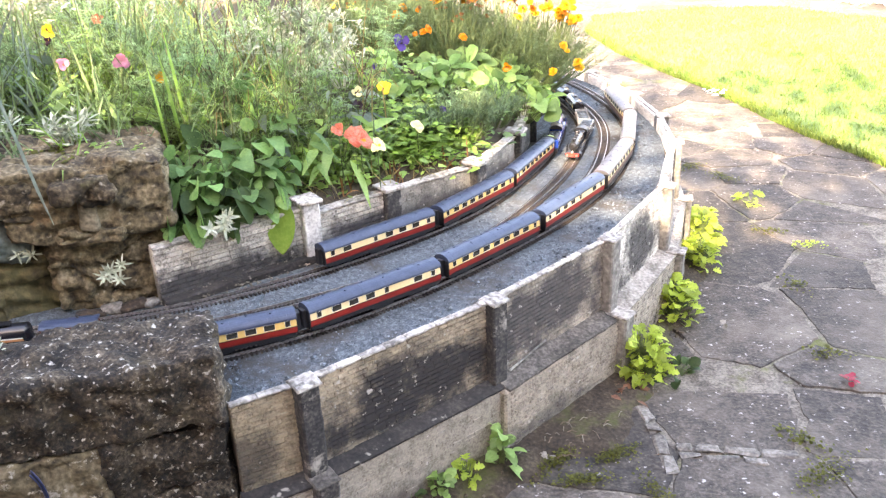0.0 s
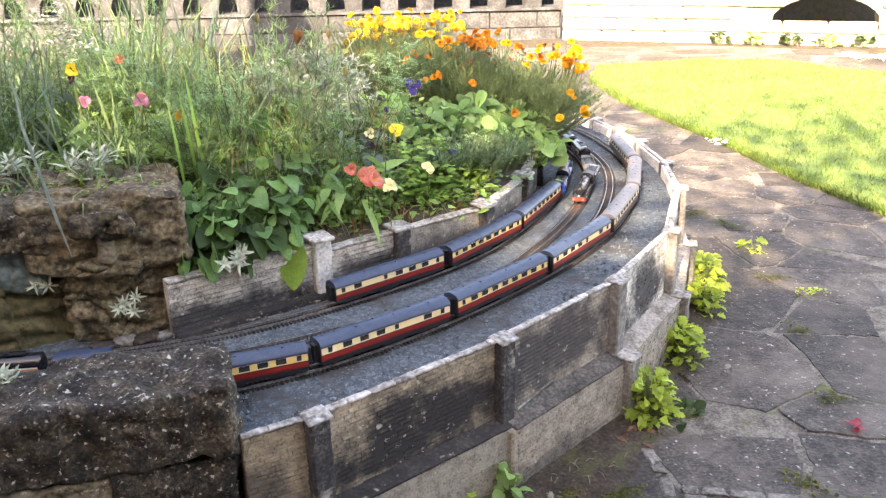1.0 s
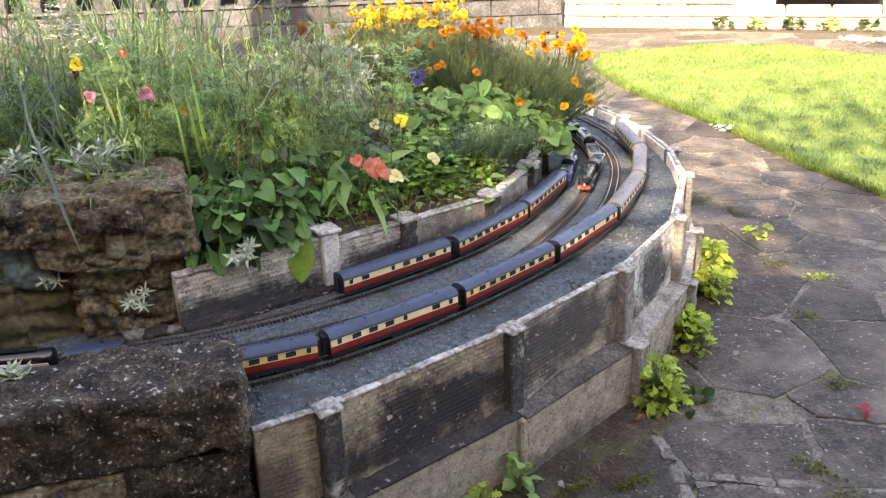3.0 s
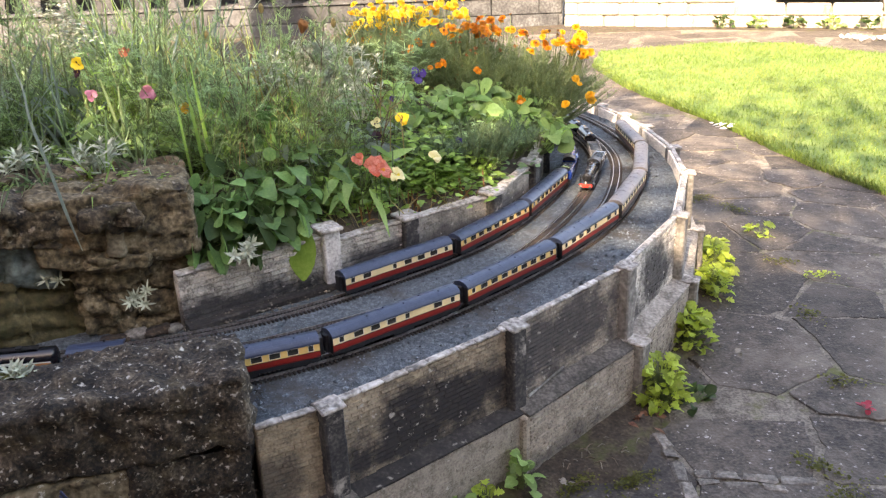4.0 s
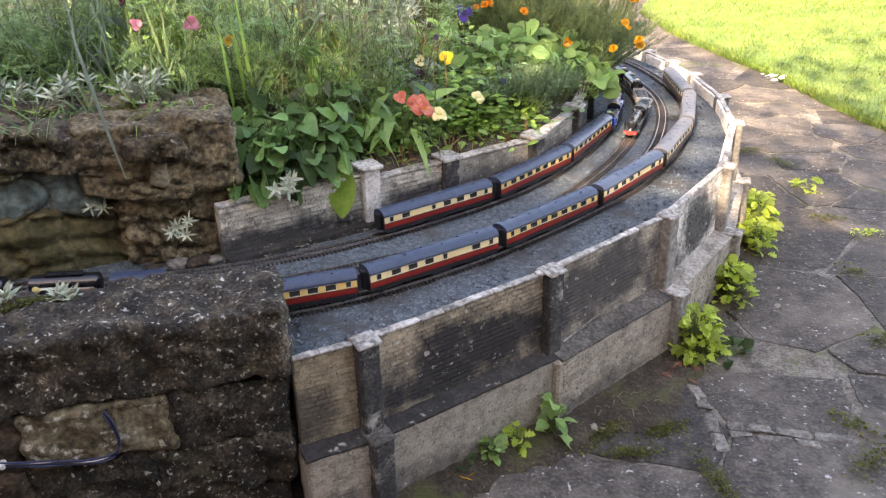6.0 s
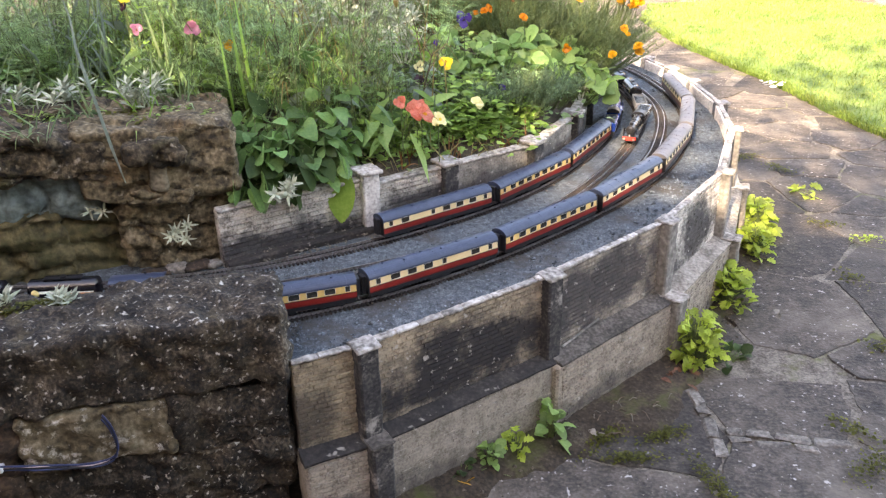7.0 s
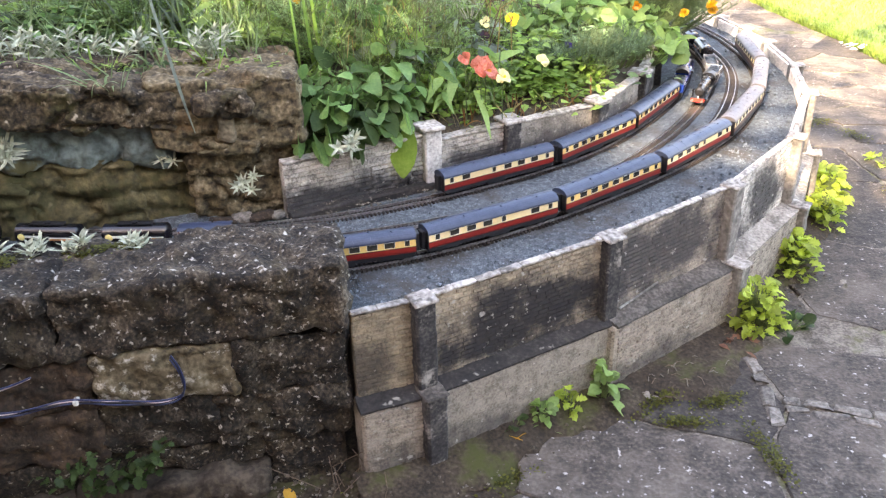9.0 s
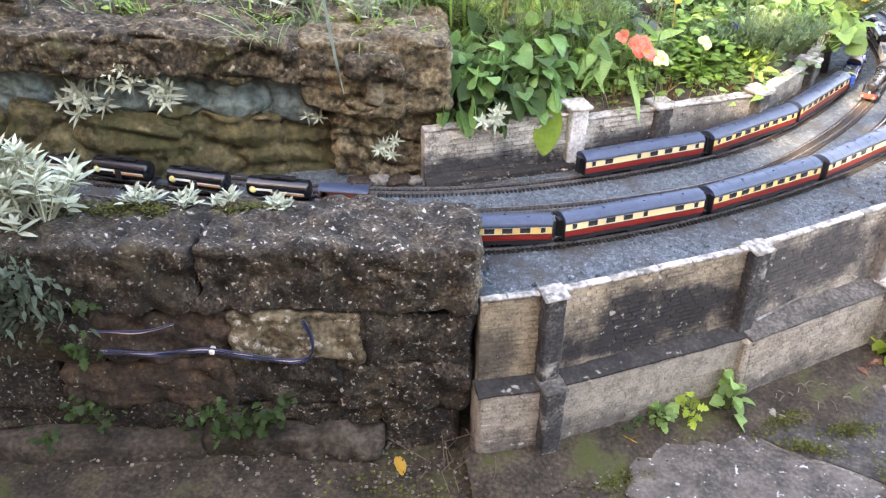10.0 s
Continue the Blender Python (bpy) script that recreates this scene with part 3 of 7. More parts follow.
nb = int((AX1 - AX0) / bay)
for k in range(nb):
    x0 = AX0 + k * bay
    pier = 0.16
    box(bm, x0, x0 + pier, AY + 0.02, AY + 0.2, 0.285, 0.62)
    us = np.linspace(-1, 1, 11)
    for a, b in zip(us, us[1:]):
        xa, xb = x0 + pier + (a + 1) / 2 * (bay - pier), x0 + pier + (b + 1) / 2 * (bay - pier)
        za, zb = 0.36 + 0.1 * math.sqrt(1 - a * a), 0.36 + 0.1 * math.sqrt(max(0, 1 - b * b))
        q = [bm.verts.new(p) for p in ((xa, AY + 0.02, za), (xb, AY + 0.02, zb), (xb, AY + 0.02, 0.62), (xa, AY + 0.02, 0.62))]
        bm.faces.new(q)
        q2 = [bm.verts.new(p) for p in ((xa, AY + 0.02, za), (xb, AY + 0.02, zb), (xb, AY + 0.2, zb), (xa, AY + 0.2, za))]
        bm.faces.new(q2[::-1])
box(bm, AX0, AX1, AY, AY + 0.24, 0.62, 0.68)
part("arcade", bm, M_SHADESTONE, arc)

# ---- unseen walls behind and beside the camera, added to shade the near garden ----
shade_walls = new("wall_south", None)
tagged(shade_walls, "unseen walls added to shade the near garden", "wall", kind="structure")
bm = bmesh.new()
box(bm, -1.4, 7, -2.3, -2.0, -0.05, 2.77)
box(bm, -2.15, -1.4, -2.3, -2.0, -0.05, 3.0)
box(bm, -7, -2.15, -2.3, -2.0, -0.05, 3.3)
part("house_wall", bm, M_RENDER, shade_walls)
# Unseen side wall, added to hold back sky light from the left.
bm = bmesh.new()
box(bm, -3.0, -2.7, -2.0, 4.4, -0.05, 3.0)
part("side_wall", bm, M_RENDER, shade_walls)

# ---- unseen tree, added so that its crown breaks up sunlight on path and lawn ----
M_BARK = surface("bark", [(0.05, 0.035, 0.025), (0.13, 0.095, 0.07)], 12, 0.9, 0.8, 80)
M_TREELEAF = surface("tree_leaf", [(0.05, 0.09, 0.02), (0.1, 0.15, 0.04)], 4, 0.6, 0, 30, trans=0.2)
tree = thing("tree", pose(-0.3, -3.6, 0), "unseen broad leafy tree added to dapple the sunlight", "tree")
bm = bmesh.new()
tube(bm, [(0, 0, 0), (0.1, 0.05, 1.5), (0.05, 0.1, 3.2), (0.2, 0.3, 4.6)], 0.16, 0.05, 10)
trr = random.Random(77)
for _ in range(12):
    a, z = trr.uniform(0, math.tau), trr.uniform(2.4, 4.2)
    tube(bm, [(0.08, 0.1, z - 0.6), (math.cos(a) * 0.7, math.sin(a) * 0.7 + 0.3, z), (math.cos(a) * 1.6, math.sin(a) * 1.2 + 0.5, z + 0.5)], 0.04, 0.012, 6)
part("trunk", bm, M_BARK, tree)
vs, fs = [], []
for _ in range(205):
    c = Vector((trr.uniform(-3.2, 2.6), trr.uniform(-0.9, 1.6), trr.uniform(3.1, 4.6)))
    for _k in range(55):
        p = c + Vector((trr.gauss(0, 0.2), trr.gauss(0, 0.2), trr.gauss(0, 0.16)))
        d = Vector((trr.gauss(0, 1), trr.gauss(0, 1), trr.gauss(0, 0.6))).normalized()
        e = d.orthogonal().normalized()
        k = len(vs)
        L = trr.uniform(0.05, 0.1)
        vs += [tuple(p), tuple(p + d * L * 0.5 + e * L * 0.35), tuple(p + d * L), tuple(p + d * L * 0.5 - e * L * 0.35)]
        fs.append((k, k + 1, k + 2, k + 3))
me = bpy.data.meshes.new("crown")
me.from_pydata(vs, [], fs)
me.materials.append(M_TREELEAF)
crown = new("crown", me)
crown.parent = tree

# ---- raised bed: retaining wall of cast panels ----
OUT = [(-0.282, 0.942), (-0.19, 0.992), (0.091, 1.214), (0.327, 1.444), (0.505, 1.717), (0.612, 2.032), (0.642, 2.282), (0.625, 2.54), (0.59, 2.716), (0.543, 2.877), (0.45, 3.06), (0.3, 3.25)]
INN = [(-0.488, 1.305), (-0.243, 1.475), (-0.093, 1.587), (0.09, 1.725), (0.2, 1.95), (0.262, 2.2), (0.255, 2.5), (0.15, 2.8), (-0.02, 3.05)]
ZL, ZT = 0.14, 0.297
M_LEDGE = surface("sooty_shade_ledge", [(0.018, 0.016, 0.015), (0.038, 0.033, 0.029), (0.1, 0.086, 0.07)], 14, 0.9, 0.8, 160, per_object=0.35, stops=[0.38, 0.52, 0.66], speck=(0.36, 0.33, 0.28), speck_scale=50.0, speck_at=(0.66, 0.72))
M_PALELEDGE = surface("pale_ledge", [(0.13, 0.115, 0.095), (0.26, 0.233, 0.195), (0.42, 0.38, 0.325)], 18, 0.9, 0.8, 160, per_object=0.2)
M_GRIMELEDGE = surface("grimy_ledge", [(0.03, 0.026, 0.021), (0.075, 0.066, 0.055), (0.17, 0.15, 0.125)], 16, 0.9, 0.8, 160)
outer = new("retaining_wall", None)
tagged(outer, "curved low retaining wall of sooty cast brick panels", "wall", kind="structure")


def seg_pose(a, b):
    return pose(a[0], a[1], 0, 0, 0, math.degrees(math.atan2(b[1] - a[1], b[0] - a[0]))), math.hypot(b[0] - a[0], b[1] - a[1])


def worn(bm, amp, freq, step):
    for _ in range(4):
        es = [e for e in bm.edges if e.calc_length() > step]
        if not es:
            break
        bmesh.ops.subdivide_edges(bm, edges=es, cuts=1, use_grid_fill=True)
    bm.normal_update()
    mv = {v: v.normal * noise.fractal(v.co * freq, 0.7, 2, 3) * amp for v in bm.verts}
    for v, d in mv.items():
        v.co += d
    return bm


def out_at(i):
    """How far the plinth stands out below panel i."""
    return 0.031 if i < 2 else 0.042


for i, (a, b) in enumerate(zip(OUT, OUT[1:])):
    m, ln_ = seg_pose(a, b)
    o = out_at(i)
    kind = (M_PANEL_TAN, M_PANEL, M_PANEL_GREY, M_PANEL_WORN_LIT)[i] if i < 4 else M_PANEL_FAR
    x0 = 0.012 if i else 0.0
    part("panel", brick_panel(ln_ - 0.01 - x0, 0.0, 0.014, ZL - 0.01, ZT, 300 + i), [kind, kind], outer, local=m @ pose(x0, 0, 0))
    smear = i == 1
    bm = worn(boxed(-0.012 if i == 2 else -0.004, ln_ + 0.004, -o + 0.003, 0.02, -0.03, ZL, 0.004), 0.002, 40, 0.03)
    if not smear:
        for f in bm.faces:
            f.material_index = 1
    brick_face(bm, ln_ + 0.003, -0.006, ZL - 0.004, 340 + i, -o + 0.003, 0.001 if smear else 0.0026, lost=0.6 if smear else 0.02)
    part("plinth_panel", bm, [M_SMEARED if smear else M_PLINTH] * 2, outer, local=m)
    bm = bmesh.new()        # sloping ledge above the plinth
    extr = [(-o, ZL + 0.0004), (-o, ZL + 0.004), (0.001, ZL + 0.013), (0.001, ZL + 0.0004)]
    A = [bm.verts.new((-0.004, y, z)) for y, z in extr]
    B = [bm.verts.new((ln_ + 0.004, y, z)) for y, z in extr]
    for k in range(4):
        bm.faces.new((A[k], A[(k + 1) % 4], B[(k + 1) % 4], B[k]))
    bm.faces.new(A[::-1]), bm.faces.new(B)
    bmesh.ops.recalc_face_normals(bm, faces=bm.faces[:])
    part("ledge", worn(bm, 0.0018, 60, 0.014), (M_LEDGE, M_LEDGE, M_GRIMELEDGE)[i] if i < 3 else M_PALELEDGE, outer, local=m, label="sooty cement ledge" if i < 2 else "")
    r = random.Random(60 + i)
    x = x0
    while x < ln_ - 0.02:       # chipped coping stones
        w = min(r.uniform(0.03, 0.06), ln_ - 0.012 - x)
        part("coping_stone", worn(boxed(x, x + w - 0.0008, -0.0045 + r.uniform(-0.001, 0.001), 0.0085, ZT, ZT + r.uniform(0.004, 0.0062), 0.0015), 0.0012, 130, 0.009), M_COPING, outer, local=m)
        x += w
for i in range(1, len(OUT) - 1):
    p, q, r = OUT[i - 1], OUT[i], OUT[i + 1]
    ang = math.degrees(math.atan2(r[1] - p[1], r[0] - p[0]))
    m = pose(q[0], q[1], 0, 0, 0, ang)
    o = out_at(i)
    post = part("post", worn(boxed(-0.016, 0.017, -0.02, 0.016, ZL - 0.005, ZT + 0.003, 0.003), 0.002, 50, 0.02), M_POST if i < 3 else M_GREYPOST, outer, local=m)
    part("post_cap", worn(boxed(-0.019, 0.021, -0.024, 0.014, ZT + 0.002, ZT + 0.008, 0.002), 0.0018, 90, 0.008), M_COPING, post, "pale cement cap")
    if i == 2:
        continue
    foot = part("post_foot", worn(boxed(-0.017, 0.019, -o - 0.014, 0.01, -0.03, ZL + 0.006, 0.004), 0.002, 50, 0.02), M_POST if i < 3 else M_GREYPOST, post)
    part("foot_cap", worn(boxed(-0.019, 0.021, -o - 0.017, 0.0, ZL + 0.0055, ZL + 0.011, 0.002), 0.0015, 90, 0.01), M_COPING if i > 2 else M_GRIMELEDGE, foot)
m, ln_ = seg_pose(OUT[2], OUT[3])
bm = bmesh.new()
tube(bm, [(0.03, -0.012, ZL + 0.014), (0.08, -0.009, ZL + 0.019), (0.135, -0.007, ZL + 0.026)], 0.0022, 0.0018, 6)
tagged(part("stick", bm, M_GREYPOST, local=m), "thin grey stick leaning on the wall ledge", "stick")

# dark earth filling behind the panels
bm = bmesh.new()
back_line = crom([(x, y) for x, y in OUT], 0.03)
sweep(bm, back_line, [(-0.06, -0.03), (-0.0165, -0.03), (-0.0165, 0.262), (-0.06, 0.262)])
bmesh.ops.recalc_face_normals(bm, faces=bm.faces[:])
part("fill", bm, M_SOIL, outer, "dark earth filling behind the panels")

# ---- inner wall, lower, holding up the flower bed ----
inner = new("inner_wall", None)
tagged(inner, "low cast brick wall edging the flower bed", "wall", kind="structure")
ZI = 0.372
for i, (a, b) in enumerate(zip(INN, INN[1:])):
    m, ln_ = seg_pose(a, b)
    zi = ZI if i == 0 else ZI - 0.015
    part("panel", brick_panel(ln_, 0.0, 0.02, 0.25, zi, 400 + i, proud=0.0034 if i < 2 else 0.0012, row=0.0095, wid=0.034, lost=0.04), [M_INNER if i < 2 else M_INNER_GREY] * 2, inner, local=m)
    part("coping", worn(boxed(0.0, ln_, -0.005, 0.02, zi, zi + 0.006, 0.002), 0.0018, 100, 0.008), M_COPING, inner, local=m)
    if i == 0:
        # Dark step added for the shadow and dirt along the wall base.
        part("foot_course", worn(boxed(0.0, ln_, -0.024, 0.002, 0.255, 0.281, 0.003), 0.003, 50, 0.012), M_LEDGE, inner, local=m, label="black step for shadow and dirt at the wall foot")
for i in range(1, len(INN) - 1):
    p, q, r = INN[i - 1], INN[i], INN[i + 1]
    m = pose(q[0], q[1], 0, 0, 0, math.degrees(math.atan2(r[1] - p[1], r[0] - p[0])))
    up = 0.007 if i == 1 else -0.014
    post = part("post", worn(boxed(-0.018, 0.018, -0.016, 0.024, 0.25, ZI + 0.008 + up, 0.003), 0.002, 50, 0.02), M_PALEPOST if i == 1 else M_POST, inner, local=m)
    part("post_cap", worn(boxed(-0.024, 0.024, -0.022, 0.03, ZI + 0.007 + up, ZI + 0.015 + up, 0.002), 0.0015, 90, 0.01), M_COPING, post, "pale cement cap")

# ---- ballast ----
bed_line = crom([(-2.2, 0.5), (-1.4, 0.72), (-0.8, 0.86), (-0.45, 0.95)] + [(x - 0.008, y + 0.012) for x, y in OUT], 0.02)
bm = bmesh.new()
prof = [(-0.012 - 0.75 * k / 40, 0.268) for k in range(41)]
sweep(bm, bed_line, prof, closed=False)
for v in bm.verts:
    v.co.z += 0.004 * noise.fractal(v.co * 22, 0.8, 2, 3)
bmesh.ops.reverse_faces(bm, faces=bm.faces[:])
ballast = part("ballast_bed", bm, M_BALLAST, None, smooth=True)
tagged(ballast, "blue-grey granite ballast under the model tracks", "ballast", kind="stuff")


def debris(name, spots, material, parent=None):
    """Small sharp stones, eight faces each, in one mesh: x, y, z, size."""
    rr = np.random.RandomState(9)
    base = np.array([(1, 0, 0), (-1, 0, 0), (0, 1, 0), (0, -1, 0), (0, 0, 1), (0, 0, -1)], float)
    tri = [(0, 2, 4), (2, 1, 4), (1, 3, 4), (3, 0, 4), (2, 0, 5), (1, 2, 5), (3, 1, 5), (0, 3, 5)]
    vs, fs = [], []
    for x, y, z, s in spots:
        r = base * rr.uniform(0.5, 1.1, (6, 1)) * s
        an = rr.uniform(0, math.tau)
        c, k = math.cos(an), math.sin(an)
        k0 = len(vs)
        for p in r:
            vs.append((x + p[0] * c - p[1] * k, y + p[0] * k + p[1] * c, z + p[2] * 0.8))
        fs += [tuple(k0 + j for j in t) for t in tri]
    me = bpy.data.meshes.new(name)
    me.from_pydata(vs, [], fs)
    me.materials.append(material)
    ob = new(name, me)
    if parent:
        ob.parent = parent
    return ob


rs = np.random.RandomState(4)
bl_t, bl_n = normals2(bed_line)
spots = []
for _ in range(15000):
    i = rs.randint(0, len(bed_line))
    o = -0.02 - 0.55 * rs.uniform() ** 1.6
    x, y = bed_line[i] + bl_n[i] * o + bl_t[i] * rs.uniform(-0.01, 0.01)
    z = 0.268 + 0.004 * noise.fractal(Vector((x, y, 0.268)) * 22, 0.8, 2, 3)
    spots.append((x, y, z + 0.0005, rs.uniform(0.0012, 0.0032)))
tagged(debris("gravel", spots, M_CHIP), "loose blue-grey granite chippings on the ballast", "gravel", kind="stuff")

spots = []
for _ in range(420):
    i = rs.randint(int(len(bed_line) * 0.3), len(bed_line))
    o = -0.02 - 0.09 * rs.uniform()
    x, y = bed_line[i] + bl_n[i] * o
    spots.append((x, y, 0.27, rs.uniform(0.003, 0.0075)))
tagged(debris("stone_lumps", spots, M_CHIP), "larger granite lumps along the wall coping", "gravel", kind="stuff")

# ---- tracks ----
NEAR_RAILS = [
    [(-2.1, 1.0), (-1.5, 1.12), (-1.05, 1.175), (-0.75, 1.2), (-0.52, 1.246), (-0.338, 1.323), (-0.141, 1.452), (0.079, 1.65), (0.227, 1.885), (0.305, 2.06), (0.355, 2.23), (0.38, 2.42), (0.365, 2.6), (0.3, 2.82), (0.17, 3.03)],
    [(-2.1, 0.93), (-1.5, 1.06), (-1.027, 1.115), (-0.8, 1.125), (-0.55, 1.16), (-0.37, 1.213), (-0.186, 1.302), (-0.076, 1.371), (0.046, 1.468), (0.15, 1.59), (0.286, 1.829), (0.364, 2.02), (0.412, 2.168), (0.431, 2.29), (0.432, 2.43), (0.41, 2.6), (0.35, 2.8), (0.22, 3.02)],
    [(-2.1, 0.87), (-1.5, 0.99), (-1.0, 1.05), (-0.6, 1.085), (-0.353, 1.145), (-0.178, 1.229), (-0.073, 1.299), (0.043, 1.393), (0.176, 1.533), (0.357, 1.818), (0.425, 1.998), (0.468, 2.163), (0.488, 2.29), (0.488, 2.43), (0.455, 2.63), (0.39, 2.83), (0.26, 3.06)],
    [(-2.1, 0.8), (-1.5, 0.93), (-1.0, 1.0), (-0.6, 1.037), (-0.342, 1.102), (-0.173, 1.189), (-0.072, 1.262), (0.042, 1.358), (0.172, 1.49), (0.3, 1.64), (0.422, 1.836), (0.498, 2.03), (0.535, 2.15), (0.558, 2.332), (0.556, 2.486), (0.53, 2.67), (0.47, 2.88), (0.33, 3.12)],
]
M_RAIL = surface("worn_rail", [(0.2, 0.17, 0.155), (0.36, 0.33, 0.31), (0.55, 0.53, 0.51)], 80, 0.35, 0.1, 400, metal=0.8)
M_SLEEPER = surface("brown_sleeper", [(0.02, 0.015, 0.012), (0.045, 0.035, 0.028)], 60, 0.8, 0.3, 400, per_object=0.3)
M_SLEEPERS = surface("brown_sleepers", [(0.02, 0.015, 0.012), (0.045, 0.035, 0.028)], 60, 0.8, 0.3, 400, per_island=0.3)
ZS = 0.2705
ZRAIL = 0.2765
TRACKS = []
bm = boxed(-0.0016, 0.0016, -0.016, 0.016, -0.002, 0.0022)
me_sleeper = bpy.data.meshes.new("sleeper")
bm.to_mesh(me_sleeper)
bm.free()
me_sleeper.materials.append(M_SLEEPER)
for k, pts in enumerate(NEAR_RAILS):
    q = crom(pts, 0.0078, 0.16)
    t, n = normals2(q)
    q = q - n * 0.00825
    TRACKS.append(q)
    tr = thing("railway_track", label="curved model railway track with dark sleepers on ballast", category="railway track", group="model railway tracks")
    for s in (-1, 1):
        bm = bmesh.new()
        o = 0.00825 * s
        sweep(bm, q, [(o - 0.0009, ZS + 0.001), (o + 0.0009, ZS + 0.001), (o + 0.0007, ZRAIL), (o - 0.0007, ZRAIL)])
        bmesh.ops.recalc_face_normals(bm, faces=bm.faces[:])
        part("rail", bm, M_RAIL, tr)
    vs, fs = [], []
    for i in range(len(q)):
        ang = math.atan2(t[i, 1], t[i, 0])
        if -0.45 < q[i, 0] and q[i, 1] < 2.35:
            share("sleeper", me_sleeper, tr, pose(q[i, 0], q[i, 1], ZS, 0, 0, math.degrees(ang)))
        else:
            c, s = math.cos(ang), math.sin(ang)
            k0 = len(vs)
            for x, y, z in ((-1, -1, -1), (1, -1, -1), (1, 1, -1), (-1, 1, -1), (-1, -1, 1), (1, -1, 1), (1, 1, 1), (-1, 1, 1)):
                x, y, z = x * 0.0016, y * 0.016, z * 0.0022
                vs.append((q[i, 0] + x * c - y * s, q[i, 1] + x * s + y * c, ZS + z))
            fs += [tuple(k0 + j for j in f) for f in ((4, 5, 6, 7), (0, 1, 5, 4), (1, 2, 6, 5), (2, 3, 7, 6), (3, 0, 4, 7))]
    me = bpy.data.meshes.new("sleeper_run")
    me.from_pydata(vs, [], fs)
    me.materials.append(M_SLEEPERS)
    far_sl = new("sleeper_run", me)
    far_sl.parent = tr
    tagged(far_sl, kind="stuff")

# ---- old sandstone wall in the foreground ----
swall = new("stone_wall", None)
tagged(swall, "mossy dark sandstone block wall with worn edges", "wall", kind="structure")
SM = pose(-0.288, 0.945, 0, 0, 0, 17.3)
STONES = [  # x0, x1, y0, y1, z0, z1, lichen
    (-0.385, 0.0, -0.012, 0.135, 0.279, 0.385, 0), (-0.74, -0.388, -0.012, 0.14, 0.275, 0.383, 0), (-1.05, -0.743, -0.01, 0.14, 0.262, 0.38, 0), (-1.6, -1.06, -0.01, 0.14, 0.262, 0.38, 0),
    (-0.16, -0.004, -0.006, 0.13, 0.175, 0.277, 0), (-0.355, -0.165, -0.01, 0.13, 0.188, 0.276, 1), (-0.55, -0.36, -0.002, 0.13, 0.18, 0.272, 3), (-0.8, -0.555, 0.0, 0.13, 0.18, 0.262, 0), (-1.1, -0.81, 0.0, 0.13, 0.18, 0.262, 0), (-1.6, -1.11, 0.0, 0.13, 0.18, 0.262, 0),
    (-0.2, -0.012, 0.0, 0.12, 0.085, 0.175, 0), (-0.36, -0.205, 0.004, 0.12, 0.09, 0.182, 0), (-0.62, -0.365, 0.0, 0.12, 0.085, 0.178, 3), (-0.95, -0.625, 0.004, 0.12, 0.085, 0.178, 0), (-1.6, -0.955, 0.0, 0.12, 0.085, 0.178, 0),
    (-0.14, -0.03, 0.012, 0.12, -0.02, 0.083, 0), (-0.42, -0.145, -0.02, 0.12, -0.03, 0.04, 4), (-0.42, -0.145, 0.012, 0.12, 0.04, 0.083, 0), (-0.8, -0.425, 0.008, 0.12, 0.03, 0.083, 0), (-0.9, -0.425, -0.03, 0.12, -0.03, 0.03, 4), (-1.6, -0.81, 0.01, 0.12, -0.03, 0.083, 0),
]
M_REDSTONE = surface("red_sandstone", [(0.012, 0.009, 0.006), (0.045, 0.029, 0.018), (0.1, 0.062, 0.036)], 20, 0.95, 1.0, 140, bump_dist=0.005, patch=(0.02, 0.015, 0.01), patch_scale=8, patch_at=(0.5, 0.62), speck=(0.3, 0.26, 0.2), speck_scale=120.0, speck_at=(0.68, 0.76))
M_CONCRETE = surface("foot_concrete", [(0.014, 0.01, 0.0065), (0.045, 0.034, 0.023), (0.095, 0.075, 0.052)], 14, 0.95, 0.8, 120, bump_dist=0.003, patch=(0.04, 0.03, 0.02), patch_scale=6, patch_at=(0.5, 0.66))
for i, (x0, x1, y0, y1, z0, z1, l) in enumerate(STONES):
    part("stone", rough_block(x0 - 0.002, x1 + 0.002, y0, y1, z0, z1 + 0.001, 6, 0.009 if l != 1 else 0.006, 30, i, 0.008, 0.009 if x0 > -0.8 else 0.04), (M_STONE, M_LICHEN, M_LICHEN, M_REDSTONE, M_CONCRETE)[l], swall, local=SM, smooth=True)
part("core", boxed(-1.6, -0.02, 0.03, 0.12, -0.03, 0.35), M_SOIL, swall, local=SM)

# ---- rockery above the inner track ----


def craggy(bm, freq, amp):
    """Gives a rock ragged bedding ledges, a few cracks and a pitted skin."""
    bm.normal_update()
    mv = {}
    for v in bm.verts:
        p = Vector((v.co.x * 0.6, v.co.y, v.co.z * 1.5)) * freq
        w = noise.noise_vector(p)
        bed = noise.noise(Vector((v.co.x * 2.5 + w.x * 0.3, 0.3, v.co.z * 42 + w.y * 1.6)))
        d = noise.voronoi(Vector((v.co.x * 0.5, v.co.y, v.co.z * 1.2)) * 9 + w * 0.7)[0]
        pit = noise.fractal(v.co * 60, 0.7, 2, 3)
        side = 1 - abs(v.normal.z)
        mv[v] = v.normal * (amp * noise.noise(p * 1.3) + 0.0028 * max(-1, min(1, bed * 3)) * side - 0.014 * max(0.0, 1 - (d[1] - d[0]) * 11) + 0.004 * pit + 0.003 * abs(noise.noise(v.co * 33)))
    for v, d in mv.items():
        v.co += d
    return bm


